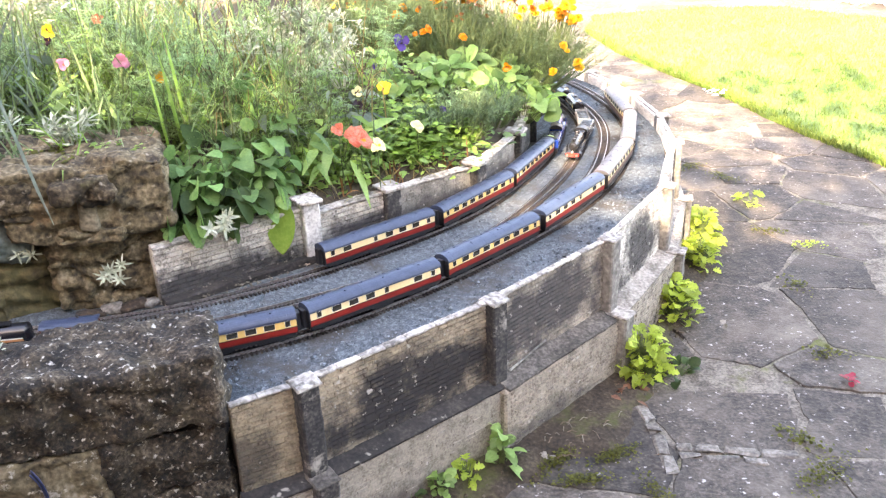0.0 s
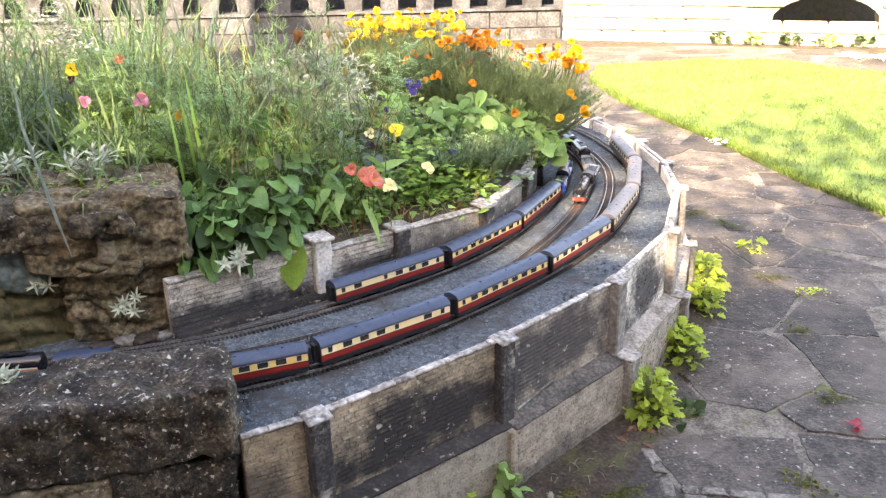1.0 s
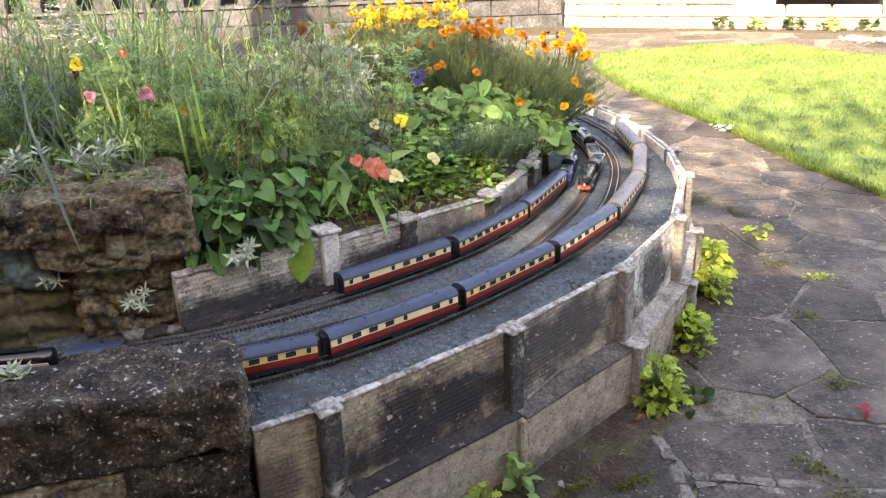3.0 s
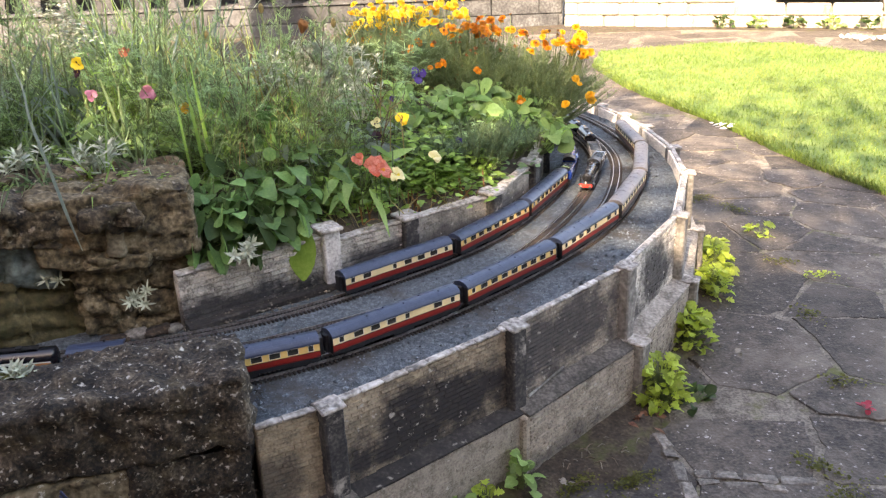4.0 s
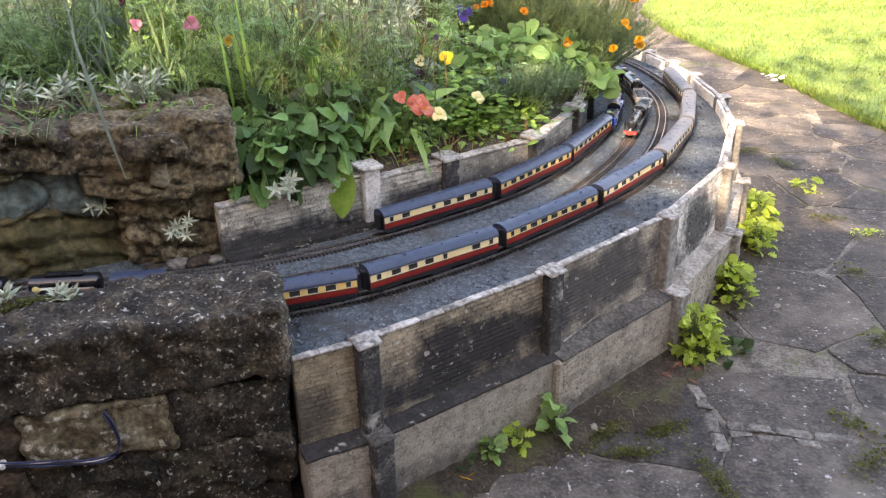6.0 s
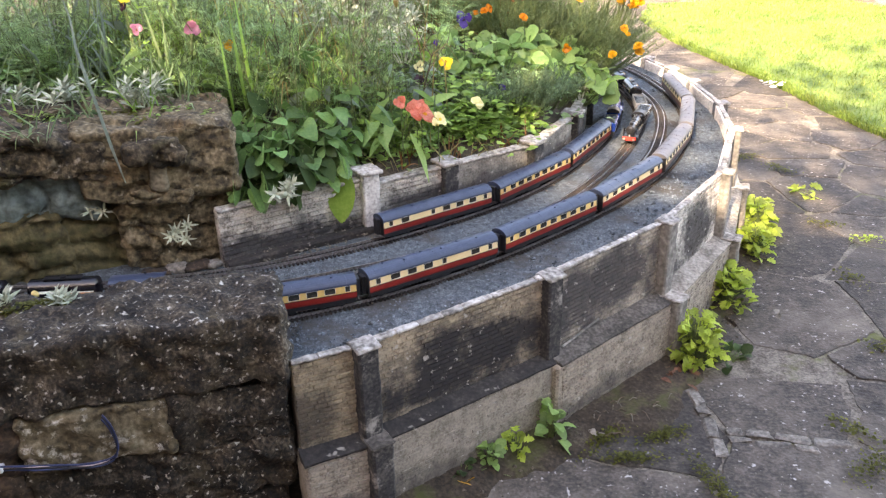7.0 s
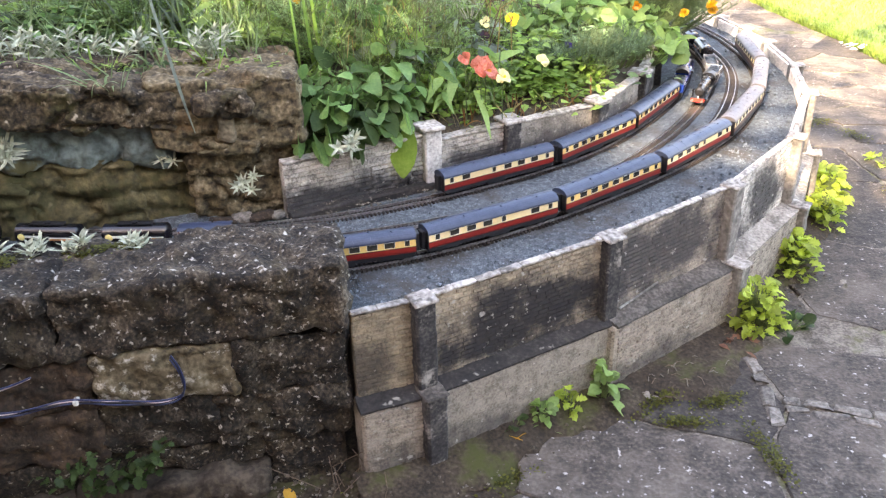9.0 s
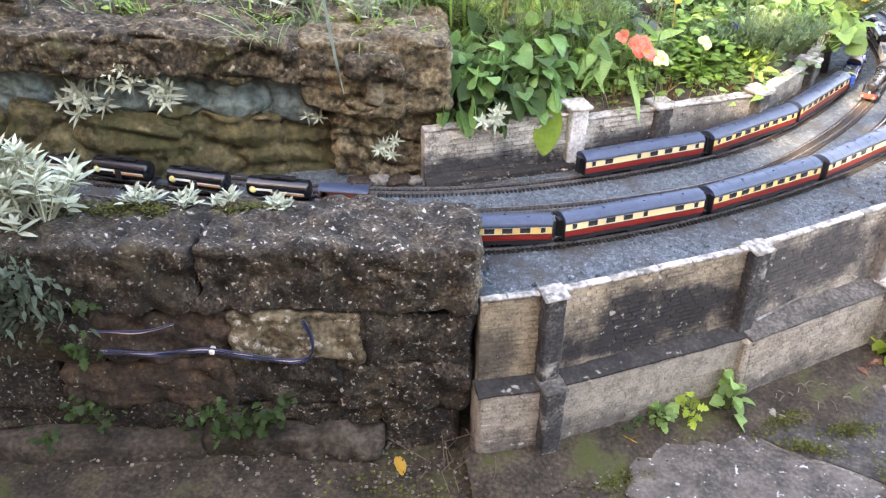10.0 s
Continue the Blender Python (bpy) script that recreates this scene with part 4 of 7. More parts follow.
RM = pose(-0.50, 1.345, 0, 0, 0, 20)
ROCKS = [  # x0, x1, y0, y1, z0, z1, kind, lean
    (-0.21, 0.04, -0.03, 0.2, 0.41, 0.53, 3, 2), (-0.5, -0.17, -0.035, 0.2, 0.467, 0.535, 0, 6), (-0.88, -0.49, -0.03, 0.2, 0.488, 0.545, 0, 2), (-1.5, -0.87, -0.02, 0.2, 0.47, 0.54, 0, 0),
    (-1.08, -0.7, 0.06, 0.3, 0.51, 0.585, 0, 0), (-1.6, -1.07, 0.04, 0.3, 0.5, 0.6, 0, 0),
    (-0.16, 0.03, -0.012, 0.2, 0.25, 0.43, 3, 0), (-0.47, -0.2, 0.004, 0.2, 0.385, 0.48, 1, 5), (-0.76, -0.47, 0.008, 0.2, 0.39, 0.49, 1, 0), (-1.5, -0.75, 0.05, 0.2, 0.39, 0.47, 0, 0),
    (-0.29, -0.13, 0.012, 0.2, 0.24, 0.39, 2, 8), (-0.46, -0.25, -0.004, 0.2, 0.24, 0.402, 2, -4), (-0.76, -0.43, -0.015, 0.2, 0.24, 0.405, 2, 10), (-1.05, -0.74, 0.0, 0.2, 0.25, 0.4, 2, -4), (-1.5, -1.04, 0.02, 0.2, 0.25, 0.4, 0, 0),
    (-0.1, -0.074, -0.046, 0.0, 0.425, 0.49, 4, 6), (-0.13, -0.05, -0.056, 0.02, 0.478, 0.508, 0, 0), (-0.14, -0.04, -0.045, 0.02, 0.402, 0.424, 3, 3),
]
M_OCHRE = surface("ochre_rock", [(0.026, 0.021, 0.008), (0.083, 0.067, 0.027), (0.165, 0.133, 0.059)], 12, 0.85, 1.0, 100, stops=[0.38, 0.5, 0.64], bump_dist=0.006, patch=(0.04, 0.042, 0.01), patch_scale=7, patch_at=(0.48, 0.64), speck=(0.2, 0.165, 0.095), speck_scale=40.0, speck_at=(0.64, 0.78))
M_TANROCK = surface("tan_rock", [(0.017, 0.012, 0.006), (0.075, 0.056, 0.028), (0.165, 0.127, 0.07), (0.32, 0.255, 0.165)], 26, 0.9, 1.0, 120, stops=[0.38, 0.475, 0.57, 0.69], bump_dist=0.007, patch=(0.13, 0.075, 0.03), patch_scale=9, patch_at=(0.57, 0.7), speck=(0.3, 0.26, 0.19), speck_scale=70.0, speck_at=(0.65, 0.76))
M_PALEROCK = surface("pale_rock", [(0.06, 0.048, 0.028), (0.14, 0.115, 0.073), (0.24, 0.2, 0.135)], 30, 0.9, 0.8, 150, bump_dist=0.003)
for i, (x0, x1, y0, y1, z0, z1, k, lean) in enumerate(ROCKS):
    bm = rough_block(x0 - 0.006, x1 + 0.006, y0, y1, z0 - 0.006, z1 + 0.004, 6, 0.008 if k < 4 else 0.006, 12 if k != 2 else 8, i + 40, 0.028 if k == 2 else 0.012, 0.008)
    if k < 4:
        craggy(bm, 9 if k in (0, 3) else 6, (0.012, 0.005, 0.01, 0.012)[k])
    mid = Vector(((x0 + x1) / 2, 0, (z0 + z1) / 2))
    bmesh.ops.transform(bm, matrix=Matrix.Translation(mid) @ pose(0, 0, 0, 0, lean, 0) @ Matrix.Translation(-mid), verts=bm.verts[:])
    r = part("rock", bm, (M_ROCK, M_BLUEROCK, M_OCHRE, M_TANROCK, M_PALEROCK)[k], None, smooth=True)
    r.matrix_basis = RM
    tagged(r, ("mossy brown weathered rock in the rockery", "blue-grey stone set back under a ledge", "rounded olive-ochre rock beside the inner track", "tan weathered rock at the end of the rockery", "pale upright stone lump on the rock face")[k], "rock", group="rockery rocks")

# ---- flower bed ----
INN_LINE = crom(INN, 0.02)


def bed_z(x, y):
    d = float(np.min(np.hypot(INN_LINE[:, 0] - x, INN_LINE[:, 1] - y)))
    h = 0.352 + 0.1 * min(1.0, d / 0.3)
    if x < -0.45:
        h = max(h, 0.352 + 0.14 * min(1.0, (-0.45 - x) / 0.15))
    return h + 0.012 * noise.noise(Vector((x * 6, y * 6, 0)))


bm = bmesh.new()
inl = np.vstack([[(-2.2, 0.88), (-1.5, 1.12), (-0.95, 1.32), (-0.6, 1.44)], INN_LINE + normals2(INN_LINE)[1] * -0.012])
line = crom(inl.tolist(), 0.03)
rows = []
for i in range(len(line)):
    row = []
    tgt = np.array((-0.75, 2.35))
    for k in range(15):
        u = k / 14
        p = line[i] * (1 - u) + tgt * u
        row.append(bm.verts.new((p[0], p[1], bed_z(p[0], p[1]) if k else 0.34)))
    rows.append(row)
for A, B in zip(rows, rows[1:]):
    for k in range(14):
        bm.faces.new((A[k], B[k], B[k + 1], A[k + 1]))
bmesh.ops.recalc_face_normals(bm, faces=bm.faces[:])
soil = part("flower_bed", bm, M_SOIL, None, smooth=True)
tagged(soil, "dark soil mound of the raised flower bed", "soil", kind="structure")
bm = bmesh.new()
box(bm, -2.4, 0.2, 2.6, 3.6, 0.0, 0.38)
bevel(bm, 0.1, 2)
tagged(part("bed_back", bm, M_SOIL), "dark soil at the back of the flower bed", "soil", kind="structure")

G = {}


def green(name, a, b, c, rough=0.5, trans=0.5, isl=0.45):
    G[name] = surface("leaf_" + name, [a, b, c], 30, rough, 0.15, 200, per_island=isl, trans=trans, spec=0.3, stops=[0.22, 0.5, 0.78])


green("feather", (0.149, 0.253, 0.100), (0.260, 0.404, 0.173), (0.427, 0.552, 0.281), 0.5, 0.5, 0.55)
green("fern", (0.12, 0.22, 0.06), (0.21, 0.35, 0.105), (0.34, 0.48, 0.18), 0.5, 0.5, 0.55)
green("grass", (0.133, 0.206, 0.095), (0.221, 0.307, 0.141), (0.372, 0.439, 0.268))
green("sword", (0.225, 0.274, 0.082), (0.311, 0.359, 0.115), (0.398, 0.428, 0.183))
green("sage", (0.147, 0.192, 0.138), (0.240, 0.298, 0.237), (0.369, 0.422, 0.387))
green("dusty", (0.06, 0.085, 0.055), (0.105, 0.14, 0.095), (0.19, 0.235, 0.175))
green("straw", (0.25, 0.2, 0.08), (0.35, 0.28, 0.12), (0.45, 0.38, 0.2))
green("silver", (0.25, 0.28, 0.19), (0.41, 0.44, 0.325), (0.6, 0.61, 0.5), 0.8, 0.1, 0.3)
green("heart", (0.06, 0.135, 0.045), (0.13, 0.25, 0.078), (0.27, 0.4, 0.14), 0.42, 0.4, 0.6)
green("round", (0.140, 0.257, 0.067), (0.238, 0.374, 0.116), (0.367, 0.492, 0.194))
green("yellowed", (0.13, 0.24, 0.03), (0.22, 0.35, 0.055), (0.35, 0.46, 0.1))
green("low", (0.144, 0.266, 0.058), (0.248, 0.403, 0.094), (0.387, 0.522, 0.145))
green("mari", (0.072, 0.121, 0.057), (0.125, 0.183, 0.078), (0.210, 0.263, 0.121))
green("rosemary", (0.076, 0.123, 0.067), (0.130, 0.198, 0.097), (0.216, 0.283, 0.144))
green("lime", (0.217, 0.313, 0.035), (0.365, 0.470, 0.074), (0.522, 0.583, 0.148))
green("ivy", (0.03, 0.06, 0.02), (0.052, 0.095, 0.03), (0.095, 0.14, 0.045))
green("rust", (0.16, 0.07, 0.03), (0.25, 0.12, 0.05), (0.34, 0.18, 0.07))
green("moss", (0.054, 0.060, 0.012), (0.103, 0.107, 0.018), (0.173, 0.160, 0.032))
M_STEM = surface("green_stem", [(0.08, 0.12, 0.04), (0.15, 0.19, 0.07)], 40, 0.6, 0.1, 200, trans=0.1)
M_TWIG = surface("brown_twig", [(0.08, 0.055, 0.035), (0.17, 0.12, 0.08)], 40, 0.8, 0.2, 200)


def petal_mat(name, a, b):
    return surface("petal_" + name, [a, b], 60, 0.5, 0.05, 300, per_island=0.12, trans=0.4)


P_ORANGE = petal_mat("orange", (0.62, 0.19, 0.006), (0.75, 0.3, 0.012))
P_AMBER = petal_mat("amber", (0.68, 0.34, 0.008), (0.78, 0.44, 0.02))
P_YELLOW = petal_mat("yellow", (0.7, 0.5, 0.02), (0.8, 0.62, 0.06))
P_PALE = petal_mat("pale_yellow", (0.8, 0.7, 0.3), (0.86, 0.78, 0.45))
P_CORAL = petal_mat("coral", (0.62, 0.13, 0.07), (0.78, 0.3, 0.2))
P_PURPLE = petal_mat("purple", (0.045, 0.02, 0.16), (0.085, 0.04, 0.26))
P_PINK = petal_mat("pink", (0.4, 0.13, 0.2), (0.52, 0.22, 0.3))
P_DARK = petal_mat("dark", (0.02, 0.008, 0.015), (0.05, 0.015, 0.03))
P_RED = petal_mat("red", (0.3, 0.012, 0.03), (0.42, 0.035, 0.06))
P_WHITE = petal_mat("white", (0.7, 0.7, 0.66), (0.82, 0.82, 0.78))

SHAPES = {
    "heart": [(-0.14, 0.2), (-0.04, 0.42), (0.16, 0.53), (0.4, 0.54), (0.64, 0.45), (0.84, 0.27), (0.96, 0.1), (1, 0.01)],
    "round": [(-0.04, 0.2), (0.2, 0.45), (0.5, 0.5), (0.8, 0.36), (1, 0.1)],
    "lance": [(0, 0.08), (0.3, 0.5), (0.65, 0.4), (1, 0.02)],
    "lobed": [(0, 0.08), (0.18, 0.46), (0.28, 0.22), (0.48, 0.56), (0.6, 0.28), (0.78, 0.36), (1, 0.04)],
    "blade": [(0, 0.4), (0.2, 0.5), (0.45, 0.48), (0.7, 0.36), (1, 0.02)],
    "needle": [(0, 0.5), (0.55, 0.45), (1, 0.05)],
    "petal": [(0, 0.12), (0.35, 0.42), (0.7, 0.5), (0.92, 0.34), (1, 0.12)],
}


def unit(v):
    v = np.asarray(v, float)
    return v / np.maximum(1e-9, np.linalg.norm(v, axis=-1, keepdims=True))


class Leaves:
    """Gathers leaves of one shape and makes one mesh of them."""

    def __init__(self, shape, fold=0.25):
        self.shape, self.fold, self.rows = SHAPES[shape], fold, []

    def add(self, base, way, length, width, droop=0.0, roll=None):
        self.rows.append((*base, *way, length, width, droop, roll if roll is not None else random.uniform(-0.5, 0.5)))

    def data(self):
        a = np.array(self.rows)
        n = len(a)
        base, way = a[:, :3], unit(a[:, 3:6])
        L, W, D, R = a[:, 6:7], a[:, 7:8], a[:, 8:9], a[:, 9:10]
        side = unit(np.cross(way, (0, 0, 1)) + 1e-6)
        up = np.cross(side, way)
        side, up = side * np.cos(R) + up * np.sin(R), up * np.cos(R) - side * np.sin(R)
        m = len(self.shape)
        v = np.empty((n, m, 3, 3))
        for i, (t, w) in enumerate(self.shape):
            c = base + way * L * t + np.c_[np.zeros((n, 2)), -D * L * max(0, t) ** 2]
            v[:, i, 1] = c
            v[:, i, 0] = c - side * W * w + up * W * w * self.fold
            v[:, i, 2] = c + side * W * w + up * W * w * self.fold
        idx = np.arange(n)[:, None] * (3 * m)
        f = []
        for i in range(m - 1):
            for j in (0, 1):
                f.append(idx + np.array([[3 * i + j, 3 * i + j + 1, 3 * i + 4 + j, 3 * i + 3 + j]]))
        return v.reshape(-1, 3), np.vstack(f)

    def part(self, name, material, parent, label=""):
        if not self.rows:
            return None
        v, f = self.data()
        me = bpy.data.meshes.new(name)
        me.from_pydata(v.tolist(), [], f.tolist())
        me.materials.append(material)
        me.shade_smooth()
        ob = new(name, me)
        ob.parent = parent
        ob["kind"] = "stuff"
        if label:
            ob["label"] = label
        return ob


def rdir(r, up=0.5, spread=1.0):
    a = r.uniform(0, math.tau)
    return np.array((math.cos(a) * spread, math.sin(a) * spread, up))


def stem_pts(r, p, way, h, bend, n=5):
    d = rdir(r, 0, 1) * bend
    return [(p[0] + way[0] * h * u + d[0] * u * u, p[1] + way[1] * h * u + d[1] * u * u, p[2] + way[2] * h * u) for u in np.linspace(0, 1, n)]


def feathery(x, y, h, seed, label="tall feathery green foliage on thin stems", n=7, mat="feather", dens=1.0, needle=0.034):
    r = random.Random(seed)
    t = thing("feathery_plant", pose(x, y, bed_z(x, y)), label, "plant", group="feathery plants")
    st, lv = bmesh.new(), Leaves("needle", 0.1)
    for _ in range(n):
        w = unit((r.gauss(0, 0.25), r.gauss(0, 0.25), 1))
        pts = stem_pts(r, (r.gauss(0, 0.015), r.gauss(0, 0.015), -0.01), w, h * r.uniform(0.6, 1.05), 0.05)
        tube(st, pts, 0.0014, 0.0006, 4)
        for k in range(int(12 * dens)):
            u = r.uniform(0.15, 1.0)
            i = min(3, int(u * 4))
            b = np.array(pts[i]) * (1 - (u * 4 - i)) + np.array(pts[i + 1]) * (u * 4 - i)
            d = unit(rdir(r, r.uniform(0.2, 1.0)))
            bl = r.uniform(0.03, 0.07) * (1.15 - 0.5 * u)
            lv.add(b, d, bl, 0.0016, 0.2)
            for q in np.linspace(0.2, 1, 7):
                for s in (-1, 1):
                    sd = unit(np.cross(d, (0, 0, 1))) * s
                    lv.add(b + d * bl * q - np.array((0, 0, 0.2 * bl * q * q)), unit(d * 0.8 + sd + np.array((0, 0, r.uniform(-0.3, 0.3)))), needle * r.uniform(0.4, 0.8), 0.0017, 0.2)
    tagged(part("stem", st, M_STEM, t), kind="stuff")
    lv.part("foliage", G[mat], t)
    return t


def grassy(x, y, h, seed, n=40, mat="grass", w=0.005, label="arching long green grass-like leaves", lean=(0, 0), z=None):
    r = random.Random(seed)
    t = thing("grass_clump", pose(x, y, bed_z(x, y) if z is None else z), label, "grass", group="grass clumps")
    lv = Leaves("blade", 0.3)
    for _ in range(n):
        d = unit((r.gauss(lean[0], 0.4), r.gauss(lean[1], 0.4), 1))
        L = h * r.uniform(0.55, 1.1)
        lv.add((r.gauss(0, 0.02), r.gauss(0, 0.02), -0.01), d, L, w * r.uniform(0.6, 1.2), r.uniform(0.05, 0.55), r.uniform(-1, 1))
    lv.part("foliage", G[mat], t)
    return t


def silvery(m, seed, n=9, size=0.035, label="silver-white woolly leaves spilling over the stone", spread=0.06, down=0.0, h=0.03):
    r = random.Random(seed)
    t = thing("silver_plant", m, label, "plant", group="silver plants")
    st, lv = bmesh.new(), Leaves("lance", 0.35)
    for _ in range(n):
        a = r.uniform(0, math.tau)
        d = r.uniform(0, spread)
        tip = np.array((math.cos(a) * d, math.sin(a) * d * 0.8, h * r.uniform(0.4, 1.3) - down * d))
        tube(st, [(tip[0] * 0.2, tip[1] * 0.2, -0.006), (tip[0] * 0.7, tip[1] * 0.7, tip[2] * 0.5), tuple(tip)], 0.0016, 0.001, 4)
        k = r.randint(9, 13)
        for j in range(k):
            b = j / k * math.tau * 2.4
            up = 0.15 + 1.3 * j / k
            lv.add(tip - np.array((0, 0, 0.016 * (1 - j / k))), unit((math.cos(b), math.sin(b), up)), size * r.uniform(0.6, 1.1) * (1.05 - 0.4 * j / k), size * 0.19, 0.1)
    tagged(part("stem", st, G["silver"], t), kind="stuff")
    lv.part("foliage", G["silver"], t)
    return t


def broad(x, y, seed, shape="heart", mat="heart", n=26, size=0.055, spread=0.09, h=0.07, label="", name="leafy_plant", z=None, face=None, wide=0.95):
    r = random.Random(seed)
    z0 = bed_z(x, y) if z is None else z
    t = thing(name, pose(x, y, z0), label, "plant", group=name + "s")
    st, lv = bmesh.new(), Leaves(shape, 0.22)
    for i in range(n):
        a = r.uniform(0, math.tau)
        d = spread * math.sqrt(r.random())
        b = np.array((math.cos(a) * d, math.sin(a) * d, h * r.uniform(0.35, 1.1) * (1.1 - 0.6 * d / spread)))
        out = np.array((math.cos(a), math.sin(a), r.uniform(-0.5, 0.6)))
        if face is not None:
            out = out * 0.6 + np.array(face) * 0.7
        tube(st, [(b[0] * 0.25, b[1] * 0.25, -0.01), (b[0] * 0.7, b[1] * 0.7, b[2] * 0.7), tuple(b)], 0.0013, 0.0009, 4)
        L = size * r.uniform(0.45, 1.25)
        lv.add(b, unit(out), L, L * wide * r.uniform(0.75, 1.15), r.uniform(0.05, 0.8), r.gauss(0, 0.75))
    tagged(part("stem", st, M_STEM, t), kind="stuff")
    lv.part("foliage", G[mat], t)
    return t


def carpet(x, y, seed, n=160, size=0.016, sx=0.1, sy=0.05, h=0.04, mat="low", label="low bright green carpet of small leaves", shape="round", ang=0.0, z=None):
    r = random.Random(seed)
    t = thing("ground_cover", pose(x, y, 0, 0, 0, ang), label, "plant", group="ground cover")
    lv = Leaves(shape, 0.2)
    c, s = math.cos(radians(ang)), math.sin(radians(ang))
    for _ in range(n):
        px, py = r.gauss(0, sx * 0.5), r.gauss(0, sy * 0.5)
        wx, wy = x + px * c - py * s, y + px * s + py * c
        zz = (bed_z(wx, wy) if z is None else z) + h * r.random() * math.exp(-(px / sx) ** 2 - (py / sy) ** 2)
        L = size * r.uniform(0.6, 1.3)
        lv.add((px, py, zz), unit(rdir(r, r.uniform(-0.1, 0.9))), L, L * 0.7, 0.25)
    lv.part("foliage", G[mat], t)
    return t


def needles(x, y, seed, n=90, sx=0.09, sy=0.07, h=0.09, mat="rosemary", label="dense dark green needle-leaved cushion plant", name="cushion_plant", lean=(0.0, 0.0)):
    """A cushion of many short shoots set with needles."""
    r = random.Random(seed)
    t = thing(name, pose(x, y, bed_z(x, y)), label, "plant", group=name + "s")
    st, lv = bmesh.new(), Leaves("needle", 0.1)
    for _ in range(n):
        a, d = r.uniform(0, math.tau), math.sqrt(r.random())
        b = np.array((math.cos(a) * d * sx * 0.6, math.sin(a) * d * sy * 0.6, h * 0.2))
        w = unit((math.cos(a) * d * 0.8 + lean[0], math.sin(a) * d * 0.8 + lean[1], 1.0))
        L = h * r.uniform(0.6, 1.15)
        tip = b + w * L
        tube(st, [tuple(b - w * 0.02), tuple(tip)], 0.0011, 0.0006, 3)
        for q in np.linspace(0.25, 1, 13):
            for _k in range(2):
                lv.add(b + w * L * q, unit(w * 0.9 + rdir(r, 0.1)), r.uniform(0.008, 0.016), 0.0019, 0.1)
    tagged(part("stem", st, M_STEM, t), kind="stuff")
    lv.part("foliage", G[mat], t)
    return t


def flower_mesh(name, rings, mats, centre=None):
    """rings: count, length, width, rise, start radius, material."""
    r = random.Random(len(bpy.data.meshes))
    vs, fs, mi = [], [], []
    for n, L, W, up, r0, k in rings:
        lv = Leaves("petal", 0.12)
        off = r.uniform(0, 1)
        for j in range(n):
            a = (j + off) / n * math.tau + r.uniform(-0.1, 0.1)
            lv.add((math.cos(a) * r0, math.sin(a) * r0, 0.003 * up), unit((math.cos(a), math.sin(a), up + r.uniform(-0.1, 0.1))), L * r.uniform(0.9, 1.1), W, 0.15, r.uniform(-0.25, 0.25))
        v, f = lv.data()
        f = f + len(vs)
        vs += v.tolist()
        fs += f.tolist()
        mi += [k] * len(f)
    size = max(L for _, L, *_ in rings)
    seed = len(bpy.data.meshes) * 0.37
    vs = [tuple(Vector(v) + noise.noise_vector(Vector(v) / size * 2.6 + Vector((seed, 0, 0))) * size * 0.2 * min(1.0, Vector(v).length / size)) for v in vs]
    me = bpy.data.meshes.new(name)
    me.from_pydata(vs, [], fs)
    for m in mats:
        me.materials.append(m)
    me.polygons.foreach_set("material_index", mi)
    me.shade_smooth()
    return me


POM = [flower_mesh("flower", [(13, 0.019, 0.014, 0.1, 0.003, 0), (11, 0.016, 0.013, 0.5, 0.002, 0), (8, 0.012, 0.011, 1.1, 0.001, 0), (5, 0.008, 0.009, 2.2, 0.0005, 0)], [m]) for m in (P_ORANGE, P_AMBER, P_YELLOW)]


def pansy_mesh(petal, eye, s=1.0):
    return flower_mesh("flower", [(2, 0.022 * s, 0.026 * s, 0.7, 0.001, 0), (3, 0.024 * s, 0.024 * s, 0.25, 0.001, 0), (2, 0.02 * s, 0.027 * s, 0.45, 0.002, 0), (3, 0.011 * s, 0.008 * s, 0.55, 0.001, 1)], [petal, eye])


def face_to(p, target, roll=0.0):
    q = (Vector(target) - Vector(p)).to_track_quat("Z", "Y").to_matrix().to_4x4()
    return Matrix.Translation(p) @ q @ pose(0, 0, 0, 0, 0, roll)


def flower_on(parent, me, p, face, z0, r, scale=1.0, label="", root=(0, 0)):
    """A stalk and its flower, in the plant's own space."""
    bm = bmesh.new()
    tube(bm, [(root[0], root[1], z0), (p[0] * 0.7 + root[0] * 0.3, p[1] * 0.7 + root[1] * 0.3, z0 + (p[2] - z0) * 0.6), tuple(p)], 0.0014, 0.001, 4)
    s = part("stalk", bm, M_STEM, parent)
    o = share("flower", me, parent, face_to(p, Vector(p) + Vector(face), r.uniform(0, 360)) @ Matrix.Diagonal((scale, scale, scale, 1)))
    if label:
        o["label"] = label
    return o


def marigold(x, y, seed, h=0.2, n=6, kinds=(0, 0, 1), lean=(0.0, 0.0)):
    r = random.Random(seed)
    t = needles(x, y, seed, 120, 0.15, 0.15, h, "mari", "bushy marigold plant in full orange flower", "marigold")
    for _ in range(n):
        a, d = r.uniform(0, math.tau), 0.1 * math.sqrt(r.random())
        p = (math.cos(a) * d + lean[0], math.sin(a) * d + lean[1], h * r.uniform(0.9, 1.25))
        flower_on(t, POM[r.choice(kinds)], p, (r.gauss(0, 0.4), r.gauss(-0.5, 0.3), 0.8), h * 0.3, r, r.uniform(0.6, 1.05), root=(p[0] * 0.5, p[1] * 0.5))
    return t


